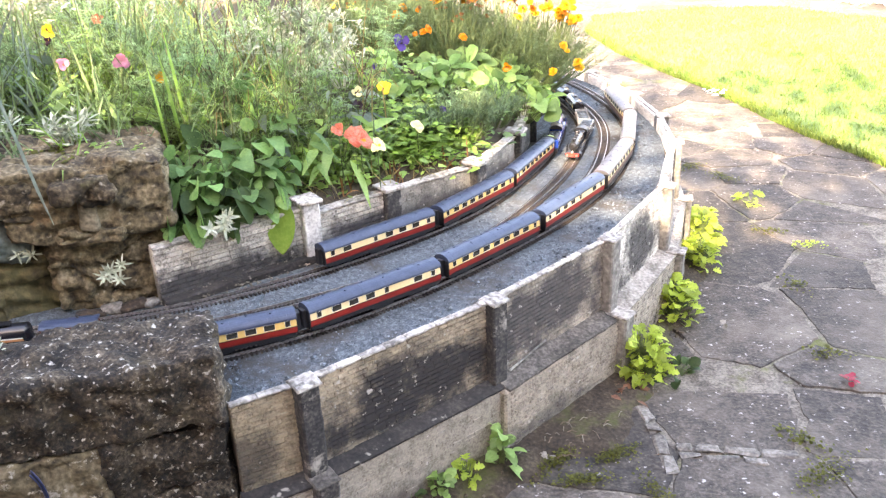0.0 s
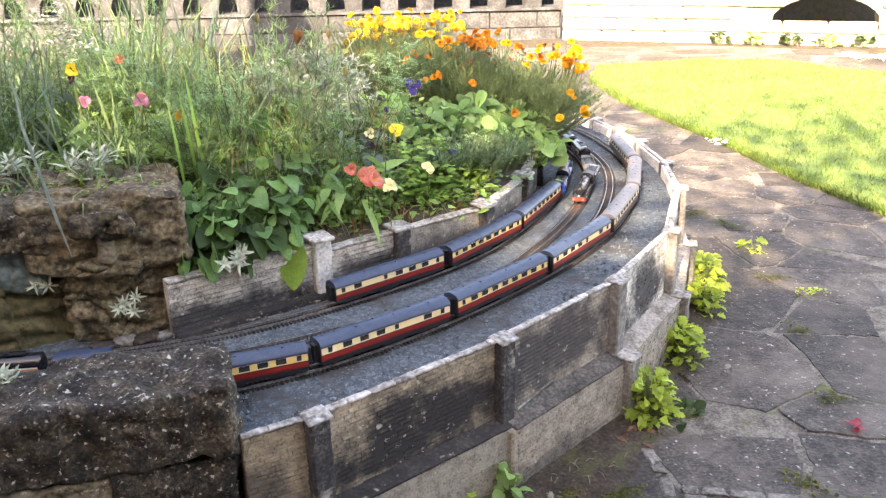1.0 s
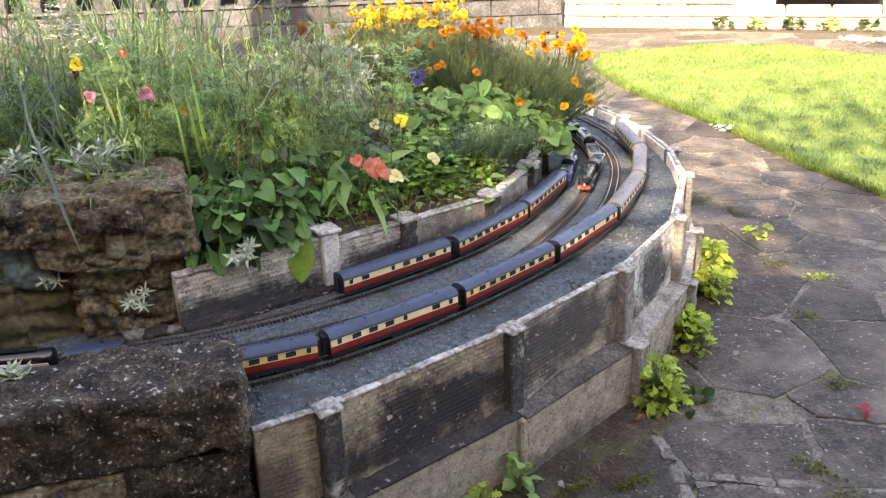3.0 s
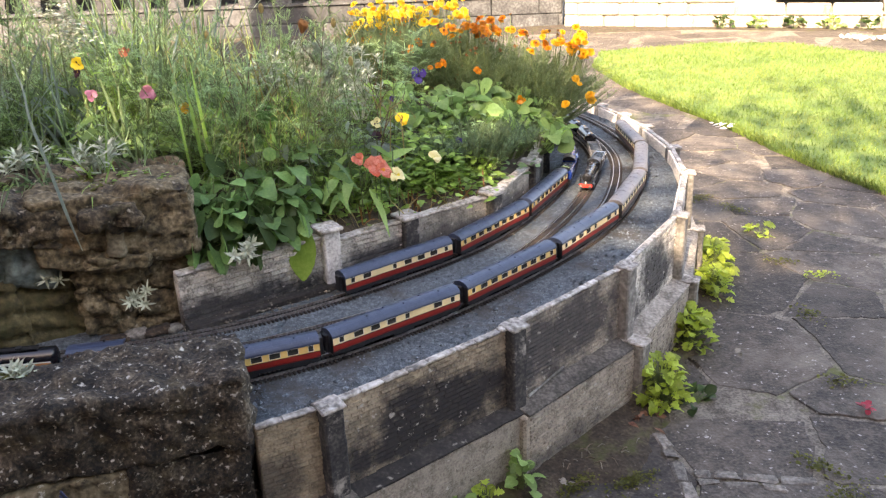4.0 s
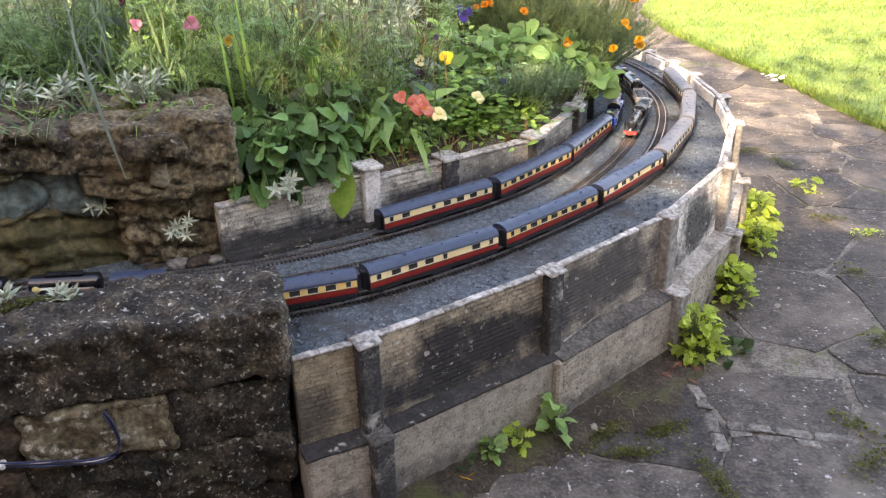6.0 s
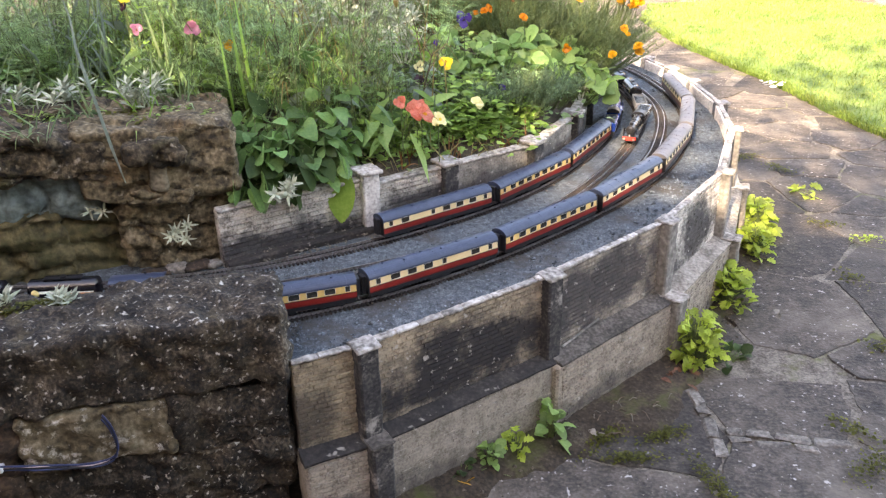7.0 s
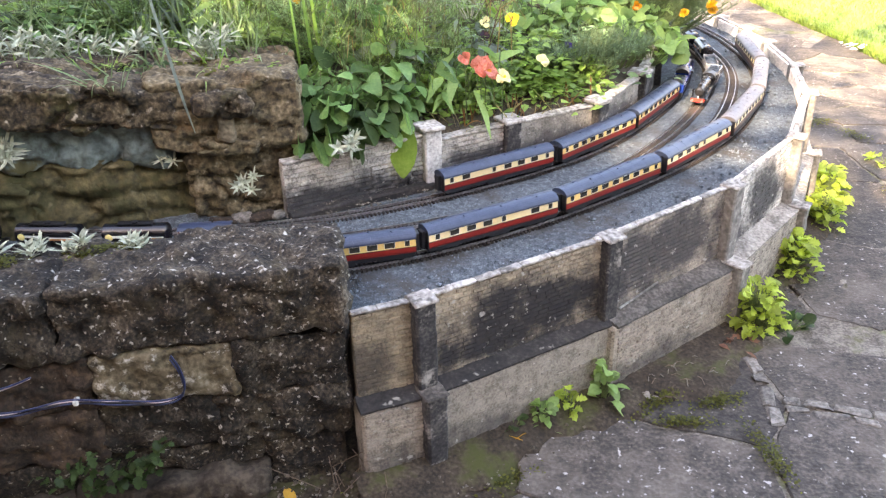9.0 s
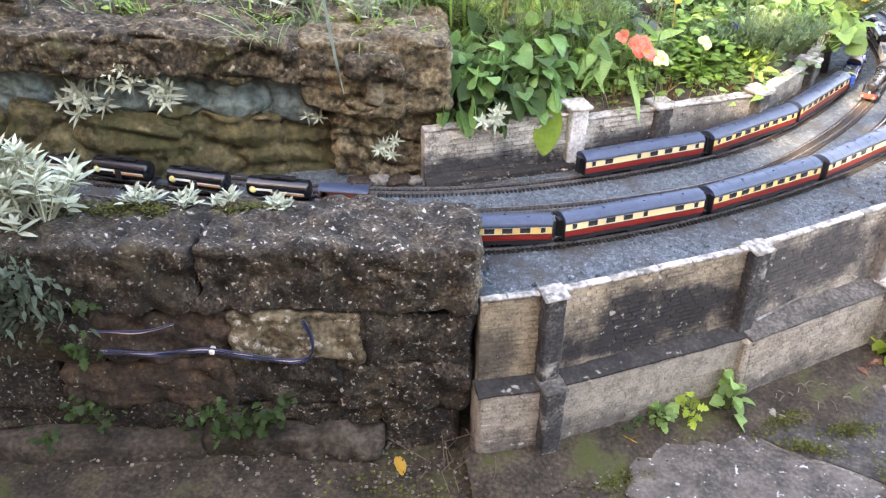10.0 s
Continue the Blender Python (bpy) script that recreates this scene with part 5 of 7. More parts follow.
def pansy(x, y, z, petal, eye, seed, label, scale=1.0, leaves=True, face=(0.1, -1.0, 0.35)):
    r = random.Random(seed)
    z0 = bed_z(x, y + 0.02)
    t = thing("pansy", pose(x, y + 0.02, z0), label, "flower", group="pansies")
    lv = Leaves("lance", 0.2)
    if leaves:
        for _ in range(14):
            lv.add((r.gauss(0, 0.012), r.gauss(0, 0.012), r.uniform(0, max(0.01, z - z0 - 0.03))), unit(rdir(r, 0.4)), r.uniform(0.015, 0.03), 0.011, 0.3)
        lv.part("foliage", G["low"], t)
    flower_on(t, pansy_mesh(petal, eye), (0, -0.02, z - z0), (face[0] + r.gauss(0, 0.45), face[1], face[2] + r.gauss(0, 0.3)), 0.0, r, scale * 0.85)
    return t


R = random.Random(21)
# heart-leaved plant hanging over the inner wall
for i, (x, y, n) in enumerate([(-0.47, 1.41, 20), (-0.4, 1.44, 20), (-0.345, 1.475, 14), (-0.43, 1.5, 22), (-0.35, 1.54, 18), (-0.45, 1.45, 14), (-0.38, 1.49, 12)]):
    broad(x, y, 100 + i, "heart" if i < 5 else "round", "heart" if i != 1 else "ivy", n + 18, 0.038, 0.085, 0.09 if i < 3 else 0.13, "dark green heart-shaped leaves hanging over the wall", face=(0.1, -0.8, -0.2) if i < 3 else (0.1, -0.7, 0.2))
for i, (x, y) in enumerate([(-0.44, 1.375), (-0.385, 1.41), (-0.335, 1.44)]):
    broad(x, y, 120 + i, "heart", "heart" if i != 1 else "ivy", 12, 0.036, 0.04, 0.012, "dark green heart-shaped leaves hanging over the wall", face=(0.15, -0.8, -0.9), z=0.382)
t = thing("hanging_leaf", pose(-0.29, 1.445, 0.385), "large yellowing leaf hanging over the brick wall", "leaf")
lv = Leaves("heart", 0.15)
lv.add((0, 0, 0), unit((0.02, -0.35, -1)), 0.085, 0.05, 0.0, 0.1)
lv.part("blade", G["yellowed"], t)
# feathery growth filling the bed
for i in range(19):
    x = R.uniform(-1.15, -0.12)
    y = R.uniform(1.62, 2.5) if x < -0.5 else R.uniform(1.56, 2.45)
    feathery(x, y, R.uniform(0.13, 0.24) if x > -0.3 else R.uniform(0.15, 0.3), 200 + i, n=6, dens=1.0)
for i, (x, y) in enumerate([(-0.5, 1.62), (-0.42, 1.66), (-0.35, 1.62), (-0.25, 1.66)]):
    feathery(x, y, 0.3, 300 + i, n=5, dens=0.9, needle=0.03)
# long leaves at the back and over the rock
for i in range(20):
    x, y = R.uniform(-1.2, -0.35), R.uniform(1.7, 2.4)
    grassy(x, y, R.uniform(0.3, 0.46), 400 + i, 14, "grass", R.choice((0.005, 0.008)))
for i in range(8):
    x, y = R.uniform(-0.9, -0.2), R.uniform(1.8, 2.5)
    grassy(x, y, R.uniform(0.25, 0.4), 440 + i, 9, "straw", 0.004, "dry straw-coloured grass stems")
for i in range(9):
    x = -1.1 + i * 0.07
    grassy(x, 1.5 + R.uniform(0, 0.1), 0.22, 460 + i, 20, "grass", 0.0045, lean=(0.1, -0.5))
for i in range(7):
    grassy(R.uniform(-0.5, -0.1), R.uniform(1.62, 1.8), 0.17, 480 + i, 18, "grass", 0.004, lean=(0, -0.2))
# growth spilling over the top of the rock
for i in range(6):
    x = -1.15 + 0.11 * i + R.gauss(0, 0.02)
    grassy(x, 1.40 + 0.36 * (x + 0.5) * 0.5 + R.uniform(-0.02, 0.04), R.uniform(0.09, 0.17), 1300 + i, 16, R.choice(("grass", "low", "grass")), 0.004, lean=(0.1, -0.5), z=0.515)
for i in range(8):
    x = -1.1 + 0.075 * i
    carpet(x, 1.41 + 0.18 * (x + 0.5), 1320 + i, 150, 0.012, 0.08, 0.06, 0.02, ("moss", "low", "ivy")[i % 3], "mossy growth on top of the rock", "lance", z=0.518)
# one long grey-green leaf arching down over the rock, and the tuft it grows from
t = thing("arching_leaf", RM, "long grey-green leaf arching down over the rock", "leaf")
bm = bmesh.new()
q = crom([(-0.19, 0.76), (-0.178, 0.715), (-0.175, 0.673), (-0.168, 0.635), (-0.159, 0.587), (-0.148, 0.508), (-0.136, 0.439)], 0.012)
for k, (x, z) in enumerate(q):
    w = 0.0025 * min(1.0, (len(q) - k) / 8 + 0.2, k / 12 + 0.25)
    y = 0.02 - 0.08 * math.sin(math.pi / 2 * min(1, k / len(q) * 1.6))
    row = [bm.verts.new((x + o * w, y - (0.0012 if o == 0 else 0), z)) for o in (-1, 0, 1)]
    if k:
        for c in (0, 1):
            bm.faces.new((prev[c], prev[c + 1], row[c + 1], row[c]))
    prev = row
part("blade", bm, G["sage"], t, smooth=True)
p = RM @ Vector((-0.27, 0.0, 0.53))
grassy(p.x, p.y, 0.15, 1290, 16, "grass", 0.005, lean=(0.1, -0.5), z=0.53)
# carpet along the inner wall and the brighter middle
for i in range(12):
    u = i / 11
    x, y = -0.30 + 0.36 * u, 1.565 + 0.26 * u
    carpet(x, y, 500 + i, 170, 0.017, 0.07, 0.04, 0.07, "low" if i % 3 else "round", ang=35)
for i in range(40):
    xu = R.uniform(-1.1, 0.1)
    carpet(xu, R.uniform(max(1.6, 1.77 + 0.9 * xu), 2.5), 520 + i, 150, 0.022, 0.13, 0.13, 0.09, R.choice(("low", "round", "heart", "feather")), "leafy green undergrowth of the flower bed", "lance")
for i in range(6):
    grassy(-0.22 + 0.05 * i, 1.56 + 0.03 * i, 0.09, 580 + i, 10, "rust" if i % 2 else "straw", 0.004, "withered reddish grass tuft")
# cushion plant and round-leaved plants near the curve
needles(0.05, 1.86, 600, 150, 0.13, 0.1, 0.085)
needles(0.13, 1.97, 601, 110, 0.1, 0.09, 0.075)
needles(-0.03, 1.8, 602, 60, 0.07, 0.06, 0.06)
for i, (x, y) in enumerate([(0.02, 2.06), (0.1, 2.12), (0.18, 2.18), (0.22, 2.25), (0.05, 2.18), (0.14, 2.28), (-0.06, 2.05), (0.23, 2.12)]):
    broad(x, y, 620 + i, "round", "round", 44, 0.042, 0.1, 0.1, "fresh green rounded leaves crowding the bed edge", "round_leaf_plant", face=(0.1, -0.5, 0.5))
broad(0.26, 2.2, 640, "round", "low", 24, 0.035, 0.06, 0.05, "fresh green rounded leaves crowding the bed edge", "round_leaf_plant", face=(0.3, -0.6, 0.0))
# marigolds: dense bushes, then the heads in their drifts of colour
spots = [(0.27, 2.33), (0.2, 2.38), (0.12, 2.36), (0.04, 2.38), (-0.04, 2.42), (0.28, 2.46), (0.2, 2.5), (0.1, 2.5), (0.0, 2.52), (-0.1, 2.55), (0.3, 2.58), (0.18, 2.62), (0.06, 2.66), (-0.06, 2.7), (-0.17, 2.68), (-0.12, 2.82), (-0.24, 2.78), (-0.02, 2.82), (-0.14, 2.4), (-0.2, 2.5)]
bushes = []
for i, (x, y) in enumerate(spots):
    h = R.uniform(0.145, 0.17) + (0.03 if y > 2.6 else 0)
    bushes.append(needles(x, y, 700 + i, 130, 0.15, 0.15, h, "mari", "bushy marigold plant in full orange flower", "marigold", lean=(0.75, -0.1) if x > 0.25 else (0.0, -0.1)))
drifts = [  # x, y, z, spread in x, y, z, heads, colours
    (0.09, 2.45, 0.635, 0.055, 0.04, 0.012, 36, (0, 0, 0, 1)), (0.13, 2.5, 0.665, 0.05, 0.03, 0.008, 5, (0,)), (0.29, 2.42, 0.595, 0.03, 0.03, 0.014, 13, (1, 1, 0)), (0.38, 2.4, 0.6, 0.02, 0.03, 0.022, 20, (1, 1, 0)),
    (0.4, 2.35, 0.565, 0.012, 0.02, 0.012, 5, (1, 0)), (0.385, 2.22, 0.478, 0.006, 0.01, 0.008, 3, (1,)), (0.358, 2.22, 0.512, 0.006, 0.01, 0.006, 2, (1, 0)), (0.32, 2.2, 0.455, 0.005, 0.01, 0.006, 2, (1,)),
    (-0.17, 2.78, 0.65, 0.075, 0.06, 0.024, 84, (2, 2, 2, 1)), (-0.02, 2.75, 0.67, 0.055, 0.05, 0.018, 30, (2, 1)), (-0.28, 2.72, 0.62, 0.02, 0.04, 0.02, 8, (2,)),
    (0.078, 2.22, 0.561, 0.003, 0.003, 0.003, 1, (0,)), (-0.013, 2.24, 0.572, 0.012, 0.01, 0.008, 3, (0,)), (-0.04, 2.4, 0.602, 0.012, 0.01, 0.006, 2, (0,)), (-0.03, 2.5, 0.65, 0.015, 0.01, 0.006, 3, (0, 1)), (-0.12, 2.38, 0.6, 0.02, 0.01, 0.01, 2, (0,)),
]
fr = random.Random(5)
POM.append(flower_mesh("flower", [(8, 0.014, 0.006, 1.6, 0.002, 0), (6, 0.012, 0.005, 2.6, 0.001, 0)], [G["rust"]]))
drifts += [(0.15, 2.4, 0.6, 0.12, 0.05, 0.02, 40, (3,)), (-0.1, 2.55, 0.61, 0.12, 0.1, 0.025, 40, (3,))]
for x, y, z, sx, sy, sz, n, kinds in drifts:
    for _ in range(n):
        fx, fy, fz = fr.gauss(x, sx), fr.gauss(y, sy), fr.gauss(z, sz)
        b = min(bushes, key=lambda o: (o.location.x - fx) ** 2 + (o.location.y - fy) ** 2)
        loc = (fx - b.location.x, fy - b.location.y, fz - b.location.z)
        flower_on(b, POM[fr.choice(kinds)], loc, (fr.gauss(0.1, 0.4), fr.gauss(-0.6, 0.3), 0.7), 0.03, fr, fr.uniform(0.35, 0.75), root=(loc[0] * 0.5, loc[1] * 0.5))
for i in range(5):
    grassy(R.uniform(-0.25, 0.1), R.uniform(2.3, 2.5), 0.2, 730 + i, 14, "rust", 0.003, "withered brown stems among the flowers")
# soft sage-coloured and broader-leaved clumps between the fine ones
for i in range(9):
    x, y = R.uniform(-1.0, -0.15), R.uniform(1.6, 2.2)
    needles(x, y, 1400 + i, 40, 0.12, 0.1, R.uniform(0.1, 0.18), "low" if i % 2 else "feather", "soft grey-green needle-leaved clump", "sage_plant")
for i in range(26):
    x, y = R.uniform(-1.05, -0.2), R.uniform(1.55, 2.0)
    broad(x, y, 1430 + i, "lance", R.choice(("low", "round", "heart", "sage")), 22, 0.07, 0.07, R.uniform(0.08, 0.16), "narrow green leaves in a loose clump", "narrow_leaf_plant", wide=0.3)
# wispy tall stems with fine side shoots, standing above the rest
def wisp(x, y, h, seed, mat="feather"):
    r = random.Random(seed)
    t = thing("wispy_plant", pose(x, y, bed_z(x, y)), "tall wispy green stem with fine side shoots", "plant", group="wispy plants")
    st, lv = bmesh.new(), Leaves("needle", 0.1)
    for _ in range(3):
        w = unit((r.gauss(0, 0.13), r.gauss(0, 0.13), 1))
        pts = stem_pts(r, (r.gauss(0, 0.01), r.gauss(0, 0.01), -0.01), w, h * r.uniform(0.75, 1.05), 0.04, 7)
        tube(st, pts, 0.0016, 0.0007, 4)
        for i in range(1, 7):
            for _k in range(r.randint(1, 3)):
                d = unit(rdir(r, r.uniform(0.6, 1.6)))
                L = r.uniform(0.04, 0.1) * (1.2 - i / 8)
                b = np.array(pts[i])
                e = b + d * L
                tube(st, [tuple(b), tuple((b + e) / 2 + np.array((0, 0, 0.004))), tuple(e)], 0.0009, 0.0005, 3)
                for q in np.linspace(0.15, 1, 9):
                    lv.add(b + d * L * q, unit(d + rdir(r, 0.1) * 0.9), r.uniform(0.012, 0.028), 0.0018, 0.2)
    tagged(part("stem", st, M_STEM, t), kind="stuff")
    lv.part("foliage", G[mat], t)
    return t


for i in range(18):
    x = R.uniform(-1.0, -0.42) if i % 3 else R.uniform(-0.42, -0.12)
    wisp(x, R.uniform(1.62, 2.2), R.uniform(0.26, 0.42) if x < -0.3 else R.uniform(0.2, 0.32), 1200 + i)
for i in range(16):
    grassy(R.uniform(-1.0, -0.35), R.uniform(1.6, 1.9), R.uniform(0.24, 0.4), 1230 + i, 9, R.choice(("grass", "sage", "low")), 0.0085, "long arching blue-green leaves", lean=(0.15, -0.1))
for i in range(22):
    x = R.uniform(-1.35, -0.62)
    grassy(x, R.uniform(1.85, 2.5), R.uniform(0.36, 0.5), 1550 + i, 26, R.choice(("grass", "sage", "mari", "low")), 0.006, "tall dark grass at the back of the bed")
for i in range(14):
    grassy(R.uniform(-0.8, -0.35), R.uniform(1.95, 2.2), R.uniform(0.26, 0.36), 1250 + i, 6, "sword", 0.011, "upright sword-shaped green leaves", )
for i in range(10):
    xu = R.uniform(-0.22, 0.02)
    carpet(xu, 1.6 + 0.8 * (xu + 0.22) + R.uniform(0, 0.15), 1270 + i, 120, 0.02, 0.09, 0.06, 0.07, R.choice(("low", "round", "feather")), "leafy green undergrowth of the flower bed", "lance")
# dark branching stems and pale bent straws through the middle of the bed
for i in range(12):
    x, y = R.uniform(-0.55, -0.12), R.uniform(1.6, 1.95)
    r = random.Random(2100 + i)
    t = thing("dry_stem", pose(x, y, bed_z(x, y)), "thin brown branching stem standing in the bed", "stem", group="dry stems")
    bm = bmesh.new()
    h = r.uniform(0.18, 0.34)
    pts = stem_pts(r, (0, 0, -0.01), unit((r.gauss(0, 0.12), r.gauss(0, 0.12), 1)), h, 0.05, 6)
    tube(bm, pts, 0.0019, 0.0009, 5)
    for k in (2, 3, 4):
        b = np.array(pts[k])
        e = b + unit(rdir(r, 1.4)) * r.uniform(0.05, 0.1)
        tube(bm, [tuple(b), tuple((b + e) / 2 + np.array((0.003, 0, 0.005))), tuple(e)], 0.0012, 0.0006, 4)
    part("stem", bm, M_TWIG if i % 3 else G["straw"], t)
for i in range(9):
    x, y = R.uniform(-0.5, -0.05), R.uniform(1.55, 1.75)
    r = random.Random(2200 + i)
    bm = bmesh.new()
    z = bed_z(x, y)
    a, h = r.uniform(0, math.tau), r.uniform(0.09, 0.17)
    d = np.array((math.cos(a), math.sin(a)))
    tube(bm, [(x, y, z), (x + d[0] * 0.015, y + d[1] * 0.015, z + h), (x + d[0] * 0.05, y + d[1] * 0.05, z + h * 1.08), (x + d[0] * 0.085, y + d[1] * 0.085, z + h * 0.8)], 0.0013, 0.001, 5)
    tagged(part("bent_stalk", bm, G["straw"]), "pale dry stalk bent over in the flower bed", "stalk", group="bent stalks")
# single flowers
pansy(-0.101, 1.75, 0.535, P_YELLOW, P_DARK, 1, "yellow pansy with a dark face", 0.75)
pansy(-0.157, 1.72, 0.535, P_PALE, P_DARK, 2, "pale yellow and maroon pansy", 0.65)
pansy(-0.158, 1.72, 0.508, P_DARK, P_DARK, 3, "dark maroon pansy petal", 0.55, False)
pansy(-0.067, 1.95, 0.595, P_PURPLE, P_DARK, 4, "deep purple pansy above green leaves", 1.0)
pansy(-0.034, 1.7, 0.46, P_PALE, P_PALE, 5, "drooping pale yellow pansy", 0.8, face=(0.5, -0.8, 0.7))
pansy(-0.142, 1.56, 0.478, P_CORAL, P_ORANGE, 6, "coral orange pansy in full bloom", 1.25, face=(-0.2, -1, 0.3))
pansy(-0.152, 1.565, 0.486, P_CORAL, P_CORAL, 16, "coral orange pansy in full bloom", 1.0, False, face=(0.3, -1, 0.5))
pansy(-0.182, 1.56, 0.501, P_CORAL, P_CORAL, 7, "coral orange pansy in full bloom", 0.65, False)
pansy(-0.109, 1.56, 0.464, P_PALE, P_YELLOW, 8, "pale yellow pansy petal", 0.85, False, face=(0.6, -0.8, 0.2))
pansy(-0.589, 1.6, 0.64, P_PINK, P_PINK, 9, "dusky pink flower among green stems", 0.78)
pansy(-0.715, 1.6, 0.702, P_YELLOW, P_DARK, 10, "yellow pansy with a dark face", 0.65)
pansy(-0.718, 1.6, 0.685, P_DARK, P_YELLOW, 17, "dark petal of a yellow pansy", 0.5, False)
pansy(-0.526, 1.62, 0.603, P_AMBER, P_ORANGE, 11, "small amber flower among green stems", 0.6)
pansy(0.021, 1.85, 0.455, P_PURPLE, P_PURPLE, 12, "small purple viola among green leaves", 0.5)
pansy(-0.13, 1.9, 0.55, P_PURPLE, P_DARK, 13, "small dark violet flower", 0.4)
pansy(0.189, 2.1, 0.494, P_ORANGE, G["rust"], 14, "withered russet flower head", 0.6)
pansy(-0.7, 1.6, 0.64, P_PINK, G["rust"], 18, "withered pinkish flower head among grass", 0.6)
pansy(-0.68, 1.75, 0.7, P_CORAL, P_PALE, 19, "faded salmon flower behind the grass", 0.6)
t = thing("flower_bud", pose(-0.29, 1.6, bed_z(-0.29, 1.6)), "tall russet orange bud on a long stalk", "flower")
flower_on(t, flower_mesh("flower", [(6, 0.03, 0.012, 2.5, 0.002, 0), (5, 0.026, 0.01, 3.5, 0.001, 0)], [G["rust"]]), (0.014, 0, 0.735 - bed_z(-0.29, 1.6)), (0.15, -0.1, 1), 0.0, R)
for i, (x, y, z) in enumerate([(-0.38, 1.75, 0.77), (-0.24, 1.8, 0.73), (-0.5, 1.75, 0.72), (-0.2, 1.72, 0.66)]):
    t = thing("seed_head", pose(x, y, bed_z(x, y)), "dry seed head on a wiry stalk", "seed head", group="seed heads")
    bm = bmesh.new()
    h = z - bed_z(x, y)
    tube(bm, [(0.02, 0, 0), (0.01, 0.0, h * 0.6), (0, 0, h)], 0.0013, 0.001, 4)
    part("stalk", bm, M_STEM, t)
    bm = bmesh.new()
    bmesh.ops.create_uvsphere(bm, u_segments=8, v_segments=6, radius=0.007)
    for v in bm.verts:
        v.co = Vector((v.co.x * 0.8, v.co.y * 0.8, v.co.z * 1.5 + h + 0.008))
    part("head", bm, G["straw"], t)
t = thing("white_plume", pose(-0.818, 1.75, bed_z(-0.818, 1.75)), "white woolly flower plume on a tall stalk", "flower")
lv = Leaves("lance", 0.3)
for _ in range(260):
    u = R.random()
    lv.add((R.gauss(0, 0.02) + 0.045 * u, R.gauss(0, 0.016), 0.32 - 0.1 * u + R.gauss(0, 0.016)), unit(rdir(R, 0.3)), 0.016, 0.006, 0.1)
lv.part("plume", G["silver"], t)
bm = bmesh.new()
tube(bm, [(0, 0, 0), (0.005, 0, 0.15), (0.01, 0, 0.27)], 0.002, 0.0014, 4)
part("stalk", bm, M_STEM, t)
for i in range(9):
    carpet(-1.75 + 0.1 * i, R.uniform(1.5, 1.8), 1500 + i, 200, 0.024, 0.16, 0.14, 0.05, ("ivy", "heart", "low")[i % 3], "leafy green growth behind the rocks", "lance", z=0.53)
pansy(-1.06, 1.27, 0.585, petal_mat("lilac", (0.2, 0.16, 0.5), (0.3, 0.25, 0.62)), P_PALE, 20, "lilac bellflower at the edge of the rock", 0.8)
pansy(-1.15, 1.33, 0.6, petal_mat("mauve", (0.22, 0.17, 0.5), (0.32, 0.26, 0.62)), P_PALE, 21, "lilac bellflower above the rock", 0.8)
for i in range(9):
    feathery(-1.65 + 0.07 * i, R.uniform(1.55, 2.1), R.uniform(0.16, 0.26), 1540 + i, n=6)
# tall fine foliage at the front, leaning over the broad leaves
front = random.Random(77)
for i in range(5):
    x, y = -0.5 + 0.07 * i + front.uniform(-0.02, 0.02), front.uniform(1.55, 1.68)
    wisp(x, y, front.uniform(0.2, 0.36), 1600 + i, ("fern", "feather", "low")[i % 3])
# silver plants: along the top of the rock, on its face, and on the stone wall
for i in range(13):
    x = (-1.1, -0.95, -0.84, -0.72, -0.64)[i % 5] + R.gauss(0, 0.035)
    y = 1.46 + 0.35 * (x + 0.5) * 0.3 + R.uniform(-0.05, 0.06)
    n = R.choice((4, 6, 8))
    if i % 5 != 3 and i != 7:
        silvery(pose(x, y, 0.53), 800 + i, n, 0.036, "silver-grey foliage along the top of the rock", 0.055, h=0.04)
for i, (x, y, z, n, s) in enumerate([(-0.553, 1.285, 0.345, 5, 0.022), (-0.70, 1.3, 0.39, 3, 0.022), (-1.0, 1.17, 0.47, 14, 0.032), (-1.06, 1.15, 0.43, 10, 0.032), (-0.92, 1.19, 0.44, 8, 0.03)]):
    silvery(pose(x, y, z, 70, 0, 10), 830 + i, n, s, "silver-leaved plant rooted in the rock face", 0.03 if n < 9 else 0.05)
silvery(pose(-0.378, 1.357, 0.389, 60, 0, 35), 840, 5, 0.029, "silver leaves among the green ones at the wall", 0.035)
for i in range(11):
    x, y = R.uniform(-0.42, -0.2), R.uniform(1.8, 2.05)
    silvery(pose(x, y, bed_z(x, y) + R.uniform(0.06, 0.13)), 845 + 20 * i, 18, 0.03, "silver-grey foliage deep in the bed", 0.08, h=0.08)
for i, (x, n, sp) in enumerate([(-0.3, 5, 0.03), (-0.36, 6, 0.035), (-0.43, 6, 0.035), (-0.49, 5, 0.03)]):
    p = SM @ Vector((x, 0.115, 0.383))
    silvery(Matrix.Translation(p), 850 + i, n, 0.028, "silver-white leaves growing on the stone wall top", sp, h=0.014)
for i, (x, n) in enumerate([(-0.72, 34), (-0.65, 34), (-0.8, 30), (-0.88, 24), (-0.62, 18)]):
    p = SM @ Vector((x, 0.07, 0.385))
    silvery(Matrix.Translation(p), 860 + i, n, 0.04, "big silver-white plant spilling over the stone wall", 0.075, 0.2, 0.085)

